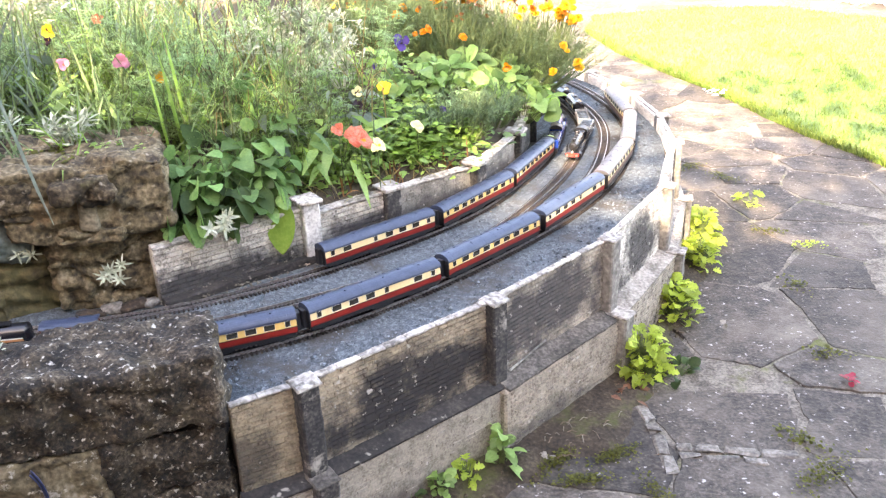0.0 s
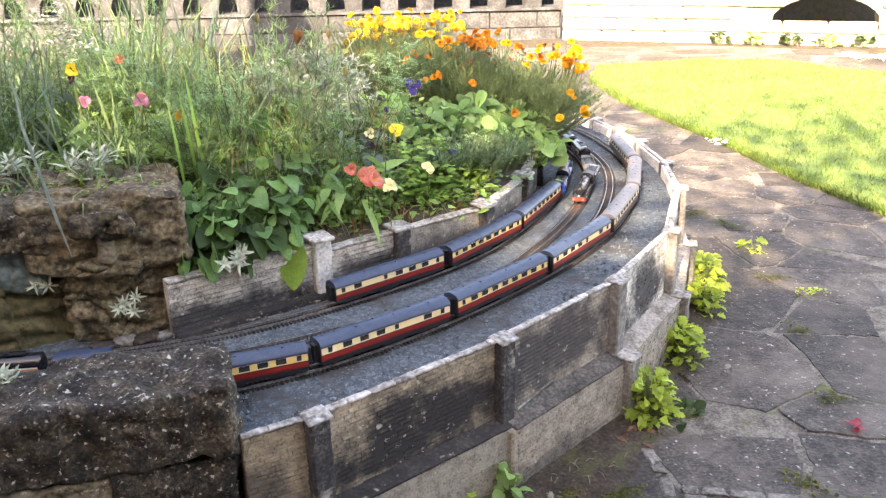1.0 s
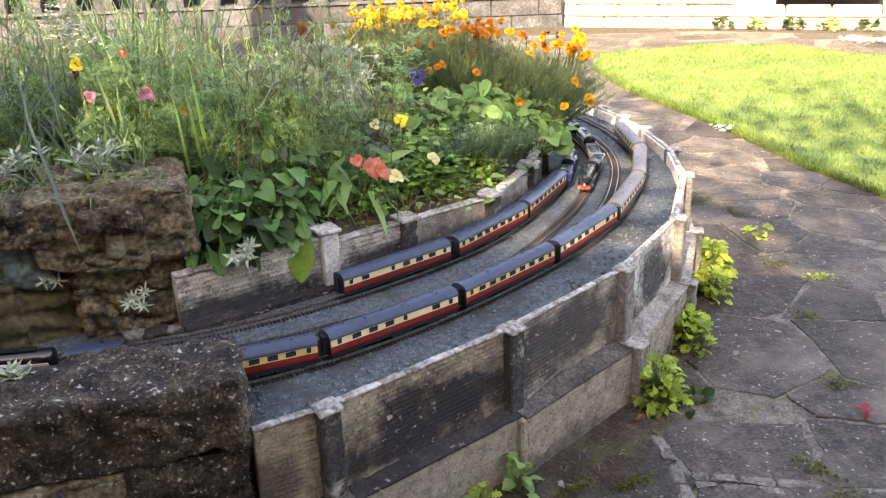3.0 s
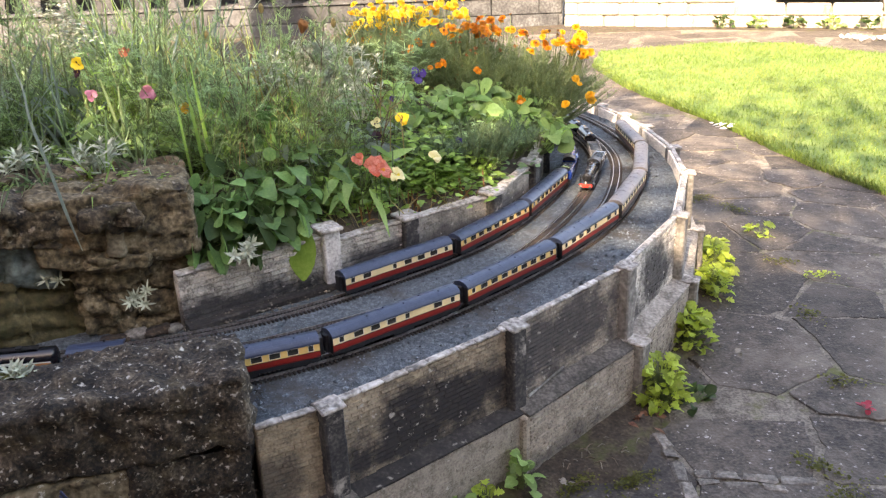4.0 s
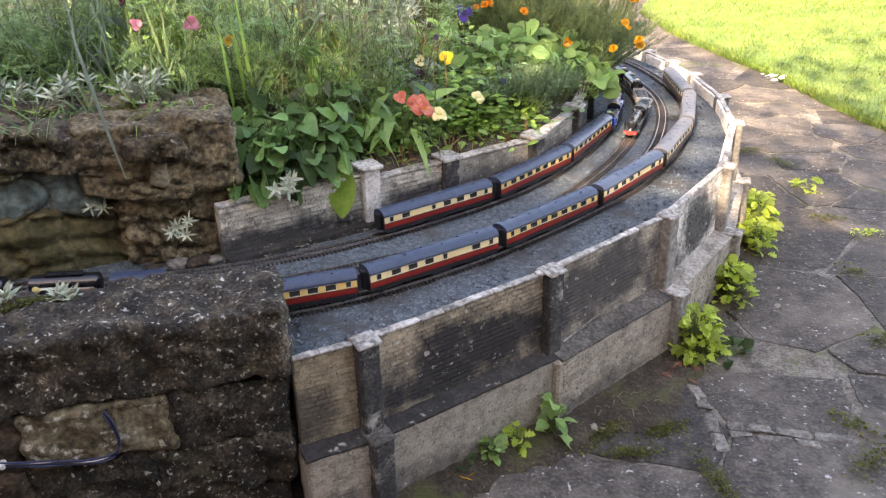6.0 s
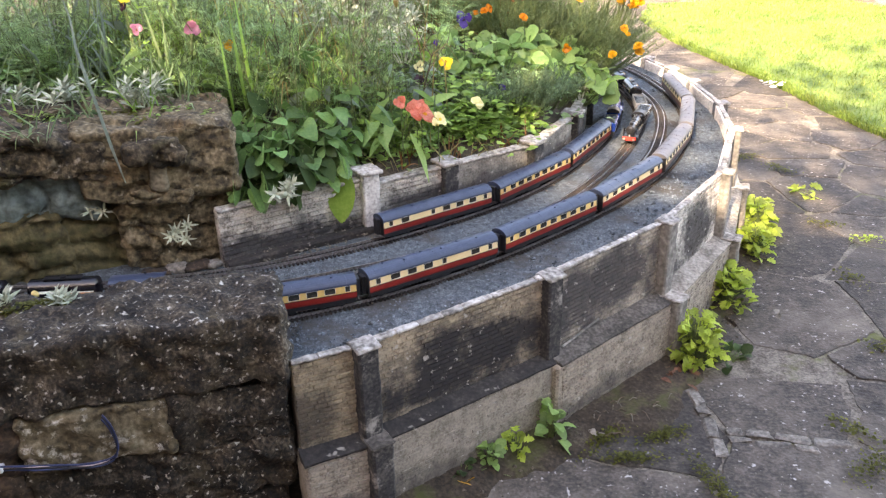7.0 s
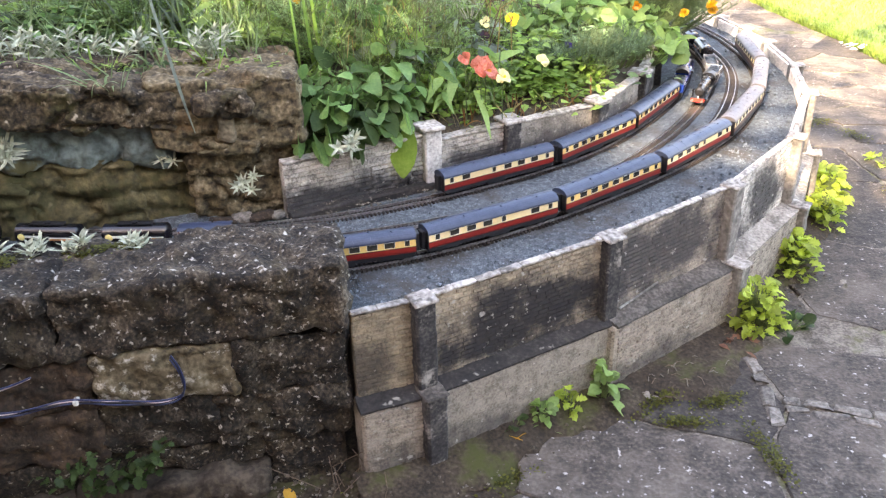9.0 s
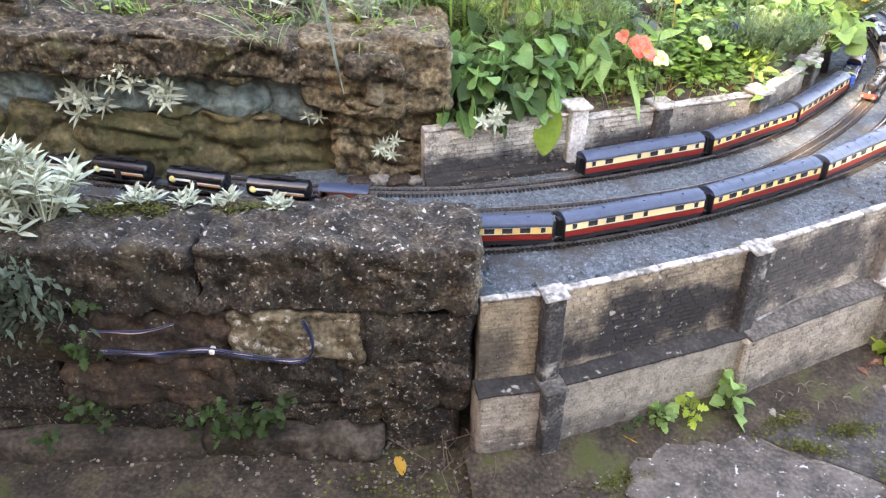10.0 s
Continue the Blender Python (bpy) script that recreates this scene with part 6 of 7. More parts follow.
# ---- weeds along the foot of the wall, and litter on the paving ----
M_DRYLEAF = surface("dry_leaf", [(0.11, 0.042, 0.024), (0.21, 0.095, 0.05)], 40, 0.7, 0.3, 200, per_island=0.3, trans=0.2)
M_GOLDLEAF = surface("gold_leaf", [(0.55, 0.27, 0.03), (0.68, 0.38, 0.06)], 40, 0.6, 0.3, 200, trans=0.3)
M_PALEBIT = surface("pale_litter", [(0.1, 0.085, 0.065), (0.24, 0.21, 0.165)], 40, 0.8, 0.3, 200, per_island=0.3)


def weed(x, y, seed, n=30, size=0.04, spread=0.07, h=0.13, mat="lime", label="bright lime-green weed at the foot of the wall", z=0.0):
    r = random.Random(seed)
    t = thing("wall_weed", pose(x, y, z), label, "weed", group="wall weeds")
    st, lv = bmesh.new(), Leaves("lobed" if mat == "lime" else "round", 0.35)
    for _ in range(n):
        a, u = r.uniform(0, math.tau), r.random()
        d = spread * (0.3 + 0.7 * r.random()) * (1 - 0.5 * u)
        b = np.array((math.cos(a) * d, math.sin(a) * d, h * (0.12 + 0.88 * u)))
        tube(st, [(b[0] * 0.1, b[1] * 0.1, -0.01), (b[0] * 0.5, b[1] * 0.5, b[2] * 0.7), tuple(b)], 0.0014, 0.0008, 4)
        L = size * r.uniform(0.6, 1.15)
        lv.add(b, unit((math.cos(a), math.sin(a), r.uniform(-0.1, 0.9))), L, L * 0.9, r.uniform(0.1, 0.5), r.uniform(-0.9, 0.9))
    tagged(part("stem", st, M_STEM, t), kind="stuff")
    lv.part("foliage", G[mat], t)
    return t


for i, (x, y, n, h, sp, size) in enumerate([(0.402, 1.418, 170, 0.1, 0.058, 0.026), (0.37, 1.4, 26, 0.04, 0.03, 0.02), (0.527, 1.645, 160, 0.1, 0.056, 0.026), (0.66, 1.9, 120, 0.085, 0.048, 0.026), (0.7, 2.02, 130, 0.1, 0.055, 0.026), (0.735, 2.13, 80, 0.07, 0.04, 0.026)]):
    weed(x, y, 900 + i, n, size, sp, h, "lime")
weed(0.1, 1.15, 910, 26, 0.027, 0.026, 0.085, "round", "broad-leaved green weed at the wall foot")
weed(0.04, 1.115, 911, 22, 0.022, 0.026, 0.05, "lime", "small yellow-green weed at the wall foot")
weed(-0.005, 1.08, 912, 34, 0.018, 0.026, 0.05, "round", "small green weed at the wall foot")
weed(-0.05, 1.055, 915, 16, 0.014, 0.03, 0.03, "ivy", "small dark weed at the wall foot")
weed(0.475, 1.415, 913, 22, 0.024, 0.045, 0.03, "ivy", "low dark green weed on the paving")
weed(0.95, 2.34, 914, 14, 0.03, 0.045, 0.025, "lime", "yellow-green weed in a paving joint")
for i, (x, y) in enumerate([(0.92, 2.1), (0.977, 2.0), (0.86, 1.78), (0.63, 1.195), (0.8, 1.47)]):
    carpet(x, y, 930 + i, 70, 0.009, 0.05, 0.025, 0.01, ("moss", "lime", "moss", "moss", "moss")[i], "low green weeds in a paving joint", "lance", R.uniform(0, 180), z=0.008)
# moss cushions
for i, (x, y, z, sx, sy) in enumerate([(0.86, 2.66, 0.012, 0.06, 0.03), (0.93, 2.55, 0.012, 0.03, 0.06), (-0.02, 0.97, 0.0, 0.08, 0.03), (0.2, 1.16, 0.012, 0.07, 0.02), (0.3, 1.17, 0.008, 0.05, 0.018), (0.63, 1.1, 0.012, 0.07, 0.03), (0.358, 1.04, 0.01, 0.018, 0.07), (0.23, 1.105, 0.012, 0.05, 0.014), (-0.35, 0.82, 0.005, 0.14, 0.05)]):
    carpet(x, y, 950 + i, 260, 0.006, sx, sy, 0.006, "moss", "cushion of yellow-green moss on the paving", "lance", R.uniform(0, 60), z=z)
for i, (x, sx) in enumerate([(-0.33, 0.05), (-0.5, 0.08), (-0.62, 0.06)]):
    p = SM @ Vector((x, 0.1, 0.38))
    carpet(p.x, p.y, 960 + i, 500, 0.006, sx, 0.022, 0.01, "moss", "moss cushion on top of the stone wall", "lance", 17, z=0.381)
# small-leaved creeper on the stone wall
for i, (x, z, n, sp) in enumerate([(-0.36, 0.082, 46, 0.034), (-0.42, 0.09, 30, 0.028), (-0.31, 0.1, 22, 0.022), (-0.285, 0.125, 10, 0.014), (-0.57, 0.1, 18, 0.022), (-0.6, 0.115, 12, 0.018), (-0.57, 0.225, 20, 0.02), (-0.545, 0.3, 8, 0.012), (-0.66, 0.05, 10, 0.018)]):
    p = SM @ Vector((x, -0.018, z))
    t = thing("creeper", Matrix.Translation(p) @ pose(0, 0, 0, 0, 0, 17), "small dark green creeper rooted in the stone joints", "plant", group="creepers")
    r = random.Random(970 + i)
    lv = Leaves("lobed", 0.2)
    for _ in range(n):
        L = r.uniform(0.009, 0.017)
        lv.add((r.gauss(0, sp * 0.8), -abs(r.gauss(0, 0.01)), r.gauss(0, sp * 0.55)), unit((r.gauss(0, 1), -0.7, r.gauss(-0.1, 0.7))), L, L * 0.95, 0.25, r.uniform(-0.6, 0.6))
    lv.part("foliage", G["ivy"], t)
for i, (x, z, n) in enumerate([(-0.63, 0.35, 110), (-0.6, 0.31, 60), (-0.66, 0.29, 100), (-0.69, 0.35, 110), (-0.72, 0.27, 90)]):
    p = SM @ Vector((x, -0.02, z))
    t = thing("hanging_foliage", Matrix.Translation(p) @ pose(0, 0, 0, 0, 0, 17), "dusty grey-green leaves hanging over the stone wall", "plant", group="hanging foliage")
    r = random.Random(1990 + i)
    lv = Leaves("lance", 0.3)
    for _ in range(n):
        L = r.uniform(0.01, 0.02)
        lv.add((r.gauss(0, 0.024), -abs(r.gauss(0, 0.014)), r.gauss(0, 0.026)), unit((r.gauss(0, 0.9), -0.6, r.gauss(-0.3, 0.8))), L, L * 0.42, 0.2, r.uniform(-0.6, 0.6))
    lv.part("foliage", G["dusty"], t)
# two-core cable along the stone wall
M_CABLE_B = surface("blue_wire", [(0.012, 0.022, 0.07), (0.02, 0.034, 0.1)], 40, 0.4, 0, 200)
M_CABLE_W = surface("pink_white_wire", [(0.55, 0.42, 0.4), (0.65, 0.52, 0.5)], 40, 0.4, 0, 200)
M_CABLE_K = surface("black_wire", [(0.01, 0.01, 0.012), (0.02, 0.02, 0.022)], 40, 0.4, 0, 200)


def wires(label, pts, kinds):
    t = thing("cable", SM, label, "cable", group="cables")
    q = crom([(x, z) for x, z in pts], 0.006, 0.012)
    for k, (m, o) in enumerate(kinds):
        bm = bmesh.new()
        tube(bm, [(x + o * 0.35, -0.018 - 0.0006 * math.sin(x * 90 + k), z + o + 0.0006 * math.sin(x * 60 + 2 * k)) for x, z in q], 0.0008 if m is M_CABLE_W else 0.0014, None, 6)
        part("wire", bm, m, t, smooth=True)
    return t


wires("blue, white and black wires running along the stone wall", [(-0.246, 0.27), (-0.238, 0.25), (-0.235, 0.218), (-0.244, 0.2), (-0.275, 0.195), (-0.32, 0.203), (-0.38, 0.214), (-0.42, 0.213), (-0.47, 0.206), (-0.55, 0.212)], [(M_CABLE_B, -0.0024), (M_CABLE_W, 0.0022), (M_CABLE_K, 0.0), (M_CABLE_B, 0.0036)])
wires("blue and white wires looping into the stone wall", [(-0.43, 0.262), (-0.46, 0.252), (-0.5, 0.246), (-0.56, 0.25)], [(M_CABLE_B, 0.0018), (M_CABLE_W, -0.0008)])
bm = boxed(-0.386, -0.378, -0.022, -0.008, 0.209, 0.218, 0.002)
tagged(part("cable_clip", bm, P_WHITE, local=SM), "small white cable clip on the stone wall", "clip")
# litter
def litter(name, label, x, y, z, mat, n, L, spread, seed, shape="lance", cat="leaf"):
    r = random.Random(seed)
    t = thing(name, pose(x, y, z), label, cat)
    lv = Leaves(shape, 0.3)
    for _ in range(n):
        lv.add((r.gauss(0, spread), r.gauss(0, spread), r.uniform(0.002, 0.012)), unit(rdir(r, r.uniform(-0.05, 0.25))), L * r.uniform(0.7, 1.2), L * 0.6, 0.1, r.uniform(-0.8, 0.8))
    lv.part("blade", mat, t)
    return t


litter("dry_leaves", "heap of rust-brown dead leaves under the weed", 0.345, 1.375, 0.006, M_DRYLEAF, 60, 0.022, 0.024, 1)
litter("yellow_leaf", "fallen golden yellow leaf by the stone wall", -0.395, 0.885, 0.008, M_GOLDLEAF, 1, 0.032, 0.002, 2, "round")
litter("yellow_leaf", "curled amber leaf beside the wall weed", -0.035, 1.035, 0.01, M_GOLDLEAF, 2, 0.03, 0.004, 3, "heart")
litter("red_flower", "fallen crimson flower on the paving", 0.795, 1.355, 0.012, P_RED, 9, 0.018, 0.008, 4, "petal", "flower")
litter("pale_leaf", "pale dry leaf lying on the paving", 0.622, 1.577, 0.014, M_PALEBIT, 2, 0.022, 0.004, 5)
litter("pale_leaf", "torn pale leaf lying at the wall foot", 0.17, 1.2, 0.004, M_PALEBIT, 5, 0.022, 0.02, 6)
litter("pale_leaf", "pale dead blossom on the lawn edge", 1.223, 3.587, 0.025, P_WHITE, 14, 0.03, 0.03, 7)
r = random.Random(99)
sp = []
for _ in range(2200):
    u = r.random()
    i = int(u * (len(bed_line) - 1))
    o = 0.045 + abs(r.gauss(0, 0.05))
    x, y = bed_line[i] + bl_n[i] * o + bl_t[i] * r.uniform(-0.015, 0.015)
    sp.append((x, y, 0.004, r.uniform(0.0015, 0.005)))
for _ in range(700):
    sp.append((r.uniform(-0.3, 1.4), r.uniform(0.8, 3.2), 0.012, r.uniform(0.001, 0.003)))
tagged(debris("grit", sp, M_PALEBIT), "pale grit and crumbs on earth and paving", "grit", kind="stuff")
# brown crumbs and bits of dead stalk on the earth
sp = []
for _ in range(900):
    i = r.randrange(0, int(len(bed_line) * 0.75))
    o = 0.04 + abs(r.gauss(0, 0.04))
    x, y = bed_line[i] + bl_n[i] * o
    sp.append((x, y, 0.016, r.uniform(0.002, 0.006)))
tagged(debris("soil_crumbs", sp, M_SOIL), "brown soil crumbs along the wall foot", "soil", kind="stuff")
for i in range(26):
    x, y = 0.24 + r.gauss(0, 0.05), 1.235 + r.gauss(0, 0.035)
    bm = bmesh.new()
    a_ = r.uniform(0, math.tau)
    L_ = r.uniform(0.01, 0.03)
    tube(bm, [(x, y, 0.02), (x + math.cos(a_) * L_ * 0.5, y + math.sin(a_) * L_ * 0.5, 0.024), (x + math.cos(a_) * L_, y + math.sin(a_) * L_, 0.019)], 0.0011, 0.0008, 4)
    tagged(part("twig", bm, M_PALEBIT if i % 2 else M_TWIG), "bit of dead stalk lying on the earth", "twig", group="twigs")
# earth against the wall foot
bm = bmesh.new()
foot = crom([(-0.3, 0.93)] + OUT[1:9], 0.02)
fn = normals2(foot)[1]
A = []
for i in range(len(foot)):
    w = 0.06 + 0.05 * noise.noise(Vector((foot[i, 0] * 7, foot[i, 1] * 7, 3.0))) + 0.02 * noise.noise(Vector((foot[i, 0] * 30, foot[i, 1] * 30, 1.0)))
    w += 0.075 * math.exp(-((foot[i, 0] - 0.2) / 0.1) ** 2)
    A.append([bm.verts.new((*(foot[i] + fn[i] * (0.02 + (w + 0.02) * k / 4)), 0.026 - 0.004 * k - (0.012 if k == 4 else 0))) for k in range(5)])
for P0, P1 in zip(A, A[1:]):
    for k in range(4):
        bm.faces.new((P0[k], P0[k + 1], P1[k + 1], P1[k]))
for v in bm.verts:
    v.co.z += 0.004 * noise.fractal(v.co * 40, 0.8, 2, 3)
tagged(part("earth_strip", bm, M_EARTH, smooth=True), "dark crumbly earth along the wall foot", "soil", kind="structure")
# twigs at the end of the stone wall
for i in range(9):
    rr_ = random.Random(i)
    x, y = -0.31 + rr_.gauss(0, 0.03), 0.885 + rr_.gauss(0, 0.02)
    bm = bmesh.new()
    tube(bm, [(x, y, 0.0), (x + rr_.gauss(0, 0.02), y + 0.01, 0.03), (x + rr_.gauss(0, 0.03), y + 0.015, 0.06)], 0.001, 0.0006, 4)
    tagged(part("twig", bm, M_TWIG), "thin dry brown twig by the stone wall", "twig", group="twigs")

# flat stones lying at the foot of the rock
for i, (x, y, w) in enumerate([(-0.598, 1.268, 0.050), (-0.567, 1.282, 0.035), (-0.533, 1.290, 0.045), (-0.508, 1.304, 0.030)]):
    bm = rough_block(-w / 2, w / 2, -0.012, 0.012, 0.0, 0.012, 3, 0.003, 40, 80 + i, 0.004, 0.01)
    tagged(part("flat_stone", bm, M_SHARD if i % 2 else M_REDSTONE, local=pose(x, y, 0.268, 0, 0, 15 + 8 * i), smooth=True), "small flat stone at the foot of the rock", "stone", group="flat stones")

# rubble along the foot of the inner wall, white stones and weeds before the far wall
il_t, il_n = normals2(INN_LINE)
r = random.Random(31)
sp = []
for _ in range(700):
    i = r.randrange(0, len(INN_LINE) // 2)
    o = abs(r.gauss(0.008, 0.016)) + 0.004
    x, y = INN_LINE[i] + il_n[i] * o + il_t[i] * r.uniform(-0.012, 0.012)
    sp.append((x, y, 0.27 + max(0, 0.012 - o * 0.4), r.uniform(0.0015, 0.0048)))
tagged(debris("rubble", sp, M_PALEBIT), "pale crumbled rubble along the inner wall", "rubble", kind="stuff")
sp = [(3.12 + u * 0.35 + r.gauss(0, 0.05), 6.02 - u * 0.16 + r.gauss(0, 0.05), 0.03, r.uniform(0.01, 0.025)) for u in (r.uniform(-0.4, 1) for _ in range(130))]
tagged(debris("white_stones", sp, P_WHITE), "strip of white stones at the lawn corner", "stones", kind="stuff")
for i in range(9):
    p = FM @ Vector((0.15 + 0.28 * i, 0.05, 0))
    weed(p.x, p.y, 990 + i, 22, 0.05, 0.09, 0.09, "low" if i % 2 else "ivy", "green weed at the foot of the far wall")

# ---- trains ----
M_RED = surface("crimson_paint", [(0.2, 0.011, 0.007), (0.26, 0.017, 0.01)], 30, 0.4, 0.02, 300)
# Cream pushed to yellow: warm sunlight reflected off the side is in the colour.
M_CREAM = surface("sun_warmed_cream", [(0.66, 0.43, 0.13), (0.74, 0.5, 0.18)], 30, 0.35, 0.02, 300)
M_PALECREAM = surface("pale_cream_paint", [(0.7, 0.54, 0.27), (0.78, 0.61, 0.33)], 30, 0.35, 0.02, 300)
# Grey roof with the sky's blue reflection mixed into its colour.
M_ROOF = surface("sky_tinted_grey_roof", [(0.026, 0.037, 0.064), (0.045, 0.06, 0.097)], 40, 0.38, 0.05, 300)
# Far coaches: dust and warm sun reflection are put into roof and body colour.
M_BROWNROOF = surface("sunlit_dusty_roof", [(0.12, 0.11, 0.11), (0.17, 0.155, 0.15)], 40, 0.5, 0.05, 300)
M_MAROON = surface("sunlit_maroon", [(0.1, 0.045, 0.03), (0.14, 0.065, 0.045)], 30, 0.4, 0.02, 300)
M_BLACK = surface("black_paint", [(0.008, 0.008, 0.009), (0.02, 0.02, 0.022)], 40, 0.4, 0.05, 300)
M_GLOSS = surface("gloss_black", [(0.008, 0.008, 0.01), (0.014, 0.014, 0.018)], 30, 0.22, 0.0, 300)
M_BLUE = surface("blue_paint", [(0.006, 0.025, 0.15), (0.01, 0.04, 0.22)], 30, 0.25, 0.0, 300)
M_GLASS = surface("dark_window", [(0.02, 0.018, 0.014), (0.05, 0.045, 0.035)], 20, 0.12, 0.0, 200)
M_STEEL = surface("wheel_steel", [(0.25, 0.24, 0.23), (0.4, 0.39, 0.38)], 60, 0.35, 0.05, 300, metal=0.9)
M_BEAM = surface("buffer_red", [(0.5, 0.03, 0.02), (0.6, 0.045, 0.03)], 40, 0.4, 0.0, 300)
M_STRIPE_W = surface("decal_white", [(0.75, 0.73, 0.62), (0.85, 0.83, 0.74)], 40, 0.4, 0.0, 300)
M_STRIPE_O = surface("decal_orange", [(0.55, 0.2, 0.06), (0.65, 0.27, 0.09)], 40, 0.4, 0.0, 300)
M_DISC = surface("decal_yellow", [(0.85, 0.68, 0.25), (0.9, 0.75, 0.32)], 40, 0.4, 0.0, 300)
M_VAN = surface("brown_van", [(0.12, 0.035, 0.02), (0.2, 0.06, 0.035)], 30, 0.5, 0.05, 300)
M_LINING = surface("pale_lining", [(0.7, 0.68, 0.6), (0.8, 0.78, 0.7)], 40, 0.4, 0.0, 300)


def cyl(bm, x0, x1, y, z, r, sides=20, mat=0, r1=None):
    """Cylinder along x."""
    r1 = r if r1 is None else r1
    A = [bm.verts.new((x0, y + math.cos(k * math.tau / sides) * r, z + math.sin(k * math.tau / sides) * r)) for k in range(sides)]
    B = [bm.verts.new((x1, y + math.cos(k * math.tau / sides) * r1, z + math.sin(k * math.tau / sides) * r1)) for k in range(sides)]
    for k in range(sides):
        bm.faces.new((A[k], B[k], B[(k + 1) % sides], A[(k + 1) % sides])).material_index = mat
    bm.faces.new(A[::-1]).material_index = mat
    bm.faces.new(B).material_index = mat
    bmesh.ops.recalc_face_normals(bm, faces=bm.faces[:])
    return bm


def disc_y(bm, x, y0, y1, z, r, sides=14, mat=0):
    """Wheel: cylinder along y."""
    A = [bm.verts.new((x + math.cos(k * math.tau / sides) * r, y0, z + math.sin(k * math.tau / sides) * r)) for k in range(sides)]
    B = [bm.verts.new((x + math.cos(k * math.tau / sides) * r, y1, z + math.sin(k * math.tau / sides) * r)) for k in range(sides)]
    for k in range(sides):
        bm.faces.new((A[k], A[(k + 1) % sides], B[(k + 1) % sides], B[k])).material_index = mat
    bm.faces.new(A).material_index = mat
    bm.faces.new(B[::-1]).material_index = mat
    bmesh.ops.recalc_face_normals(bm, faces=bm.faces[:])


def upright(bm, x, y, z0, z1, r, sides=12, r1=None):
    r1 = r if r1 is None else r1
    A = [bm.verts.new((x + math.cos(k * math.tau / sides) * r, y + math.sin(k * math.tau / sides) * r, z0)) for k in range(sides)]
    B = [bm.verts.new((x + math.cos(k * math.tau / sides) * r1, y + math.sin(k * math.tau / sides) * r1, z1)) for k in range(sides)]
    for k in range(sides):
        bm.faces.new((A[k], A[(k + 1) % sides], B[(k + 1) % sides], B[k]))
    bm.faces.new(A[::-1])
    bm.faces.new(B)


def extrude_x(bm, prof, x0, x1, mat=0):
    A = [bm.verts.new((x0, y, z)) for y, z in prof]
    B = [bm.verts.new((x1, y, z)) for y, z in prof]
    n = len(prof)
    for k in range(n):
        bm.faces.new((A[k], A[(k + 1) % n], B[(k + 1) % n], B[k])).material_index = mat
    bm.faces.new(A[::-1]).material_index = mat
    bm.faces.new(B).material_index = mat
    bmesh.ops.recalc_face_normals(bm, faces=bm.faces[:])
    return bm


def wheelset(parent, x, r=0.0063):
    for s in (-1, 1):
        bm = bmesh.new()
        disc_y(bm, x, s * 0.0072, s * 0.0092, r, r, 14)
        disc_y(bm, x, s * 0.0062, s * 0.0072, r, r + 0.0007, 14)
        part("wheel", bm, M_BLACK, parent)


def me_pane(w, h):
    bm = boxed(-w / 2, w / 2, -0.0005, 0.0005, -h / 2, h / 2)
    bm.normal_update()
    ring = bmesh.ops.inset_individual(bm, faces=[f for f in bm.faces if abs(f.normal.y) > 0.9], thickness=0.0007, depth=-0.0001)
    for f in ring["faces"]:
        f.material_index = 1        # pale frame round the glass
    me = bpy.data.meshes.new("window")
    bm.to_mesh(me)
    bm.free()
    me.materials.append(M_GLASS)
    me.materials.append(M_LINING)
    return me


PANE, PANE_S = me_pane(0.0178, 0.0106), me_pane(0.0088, 0.0106)


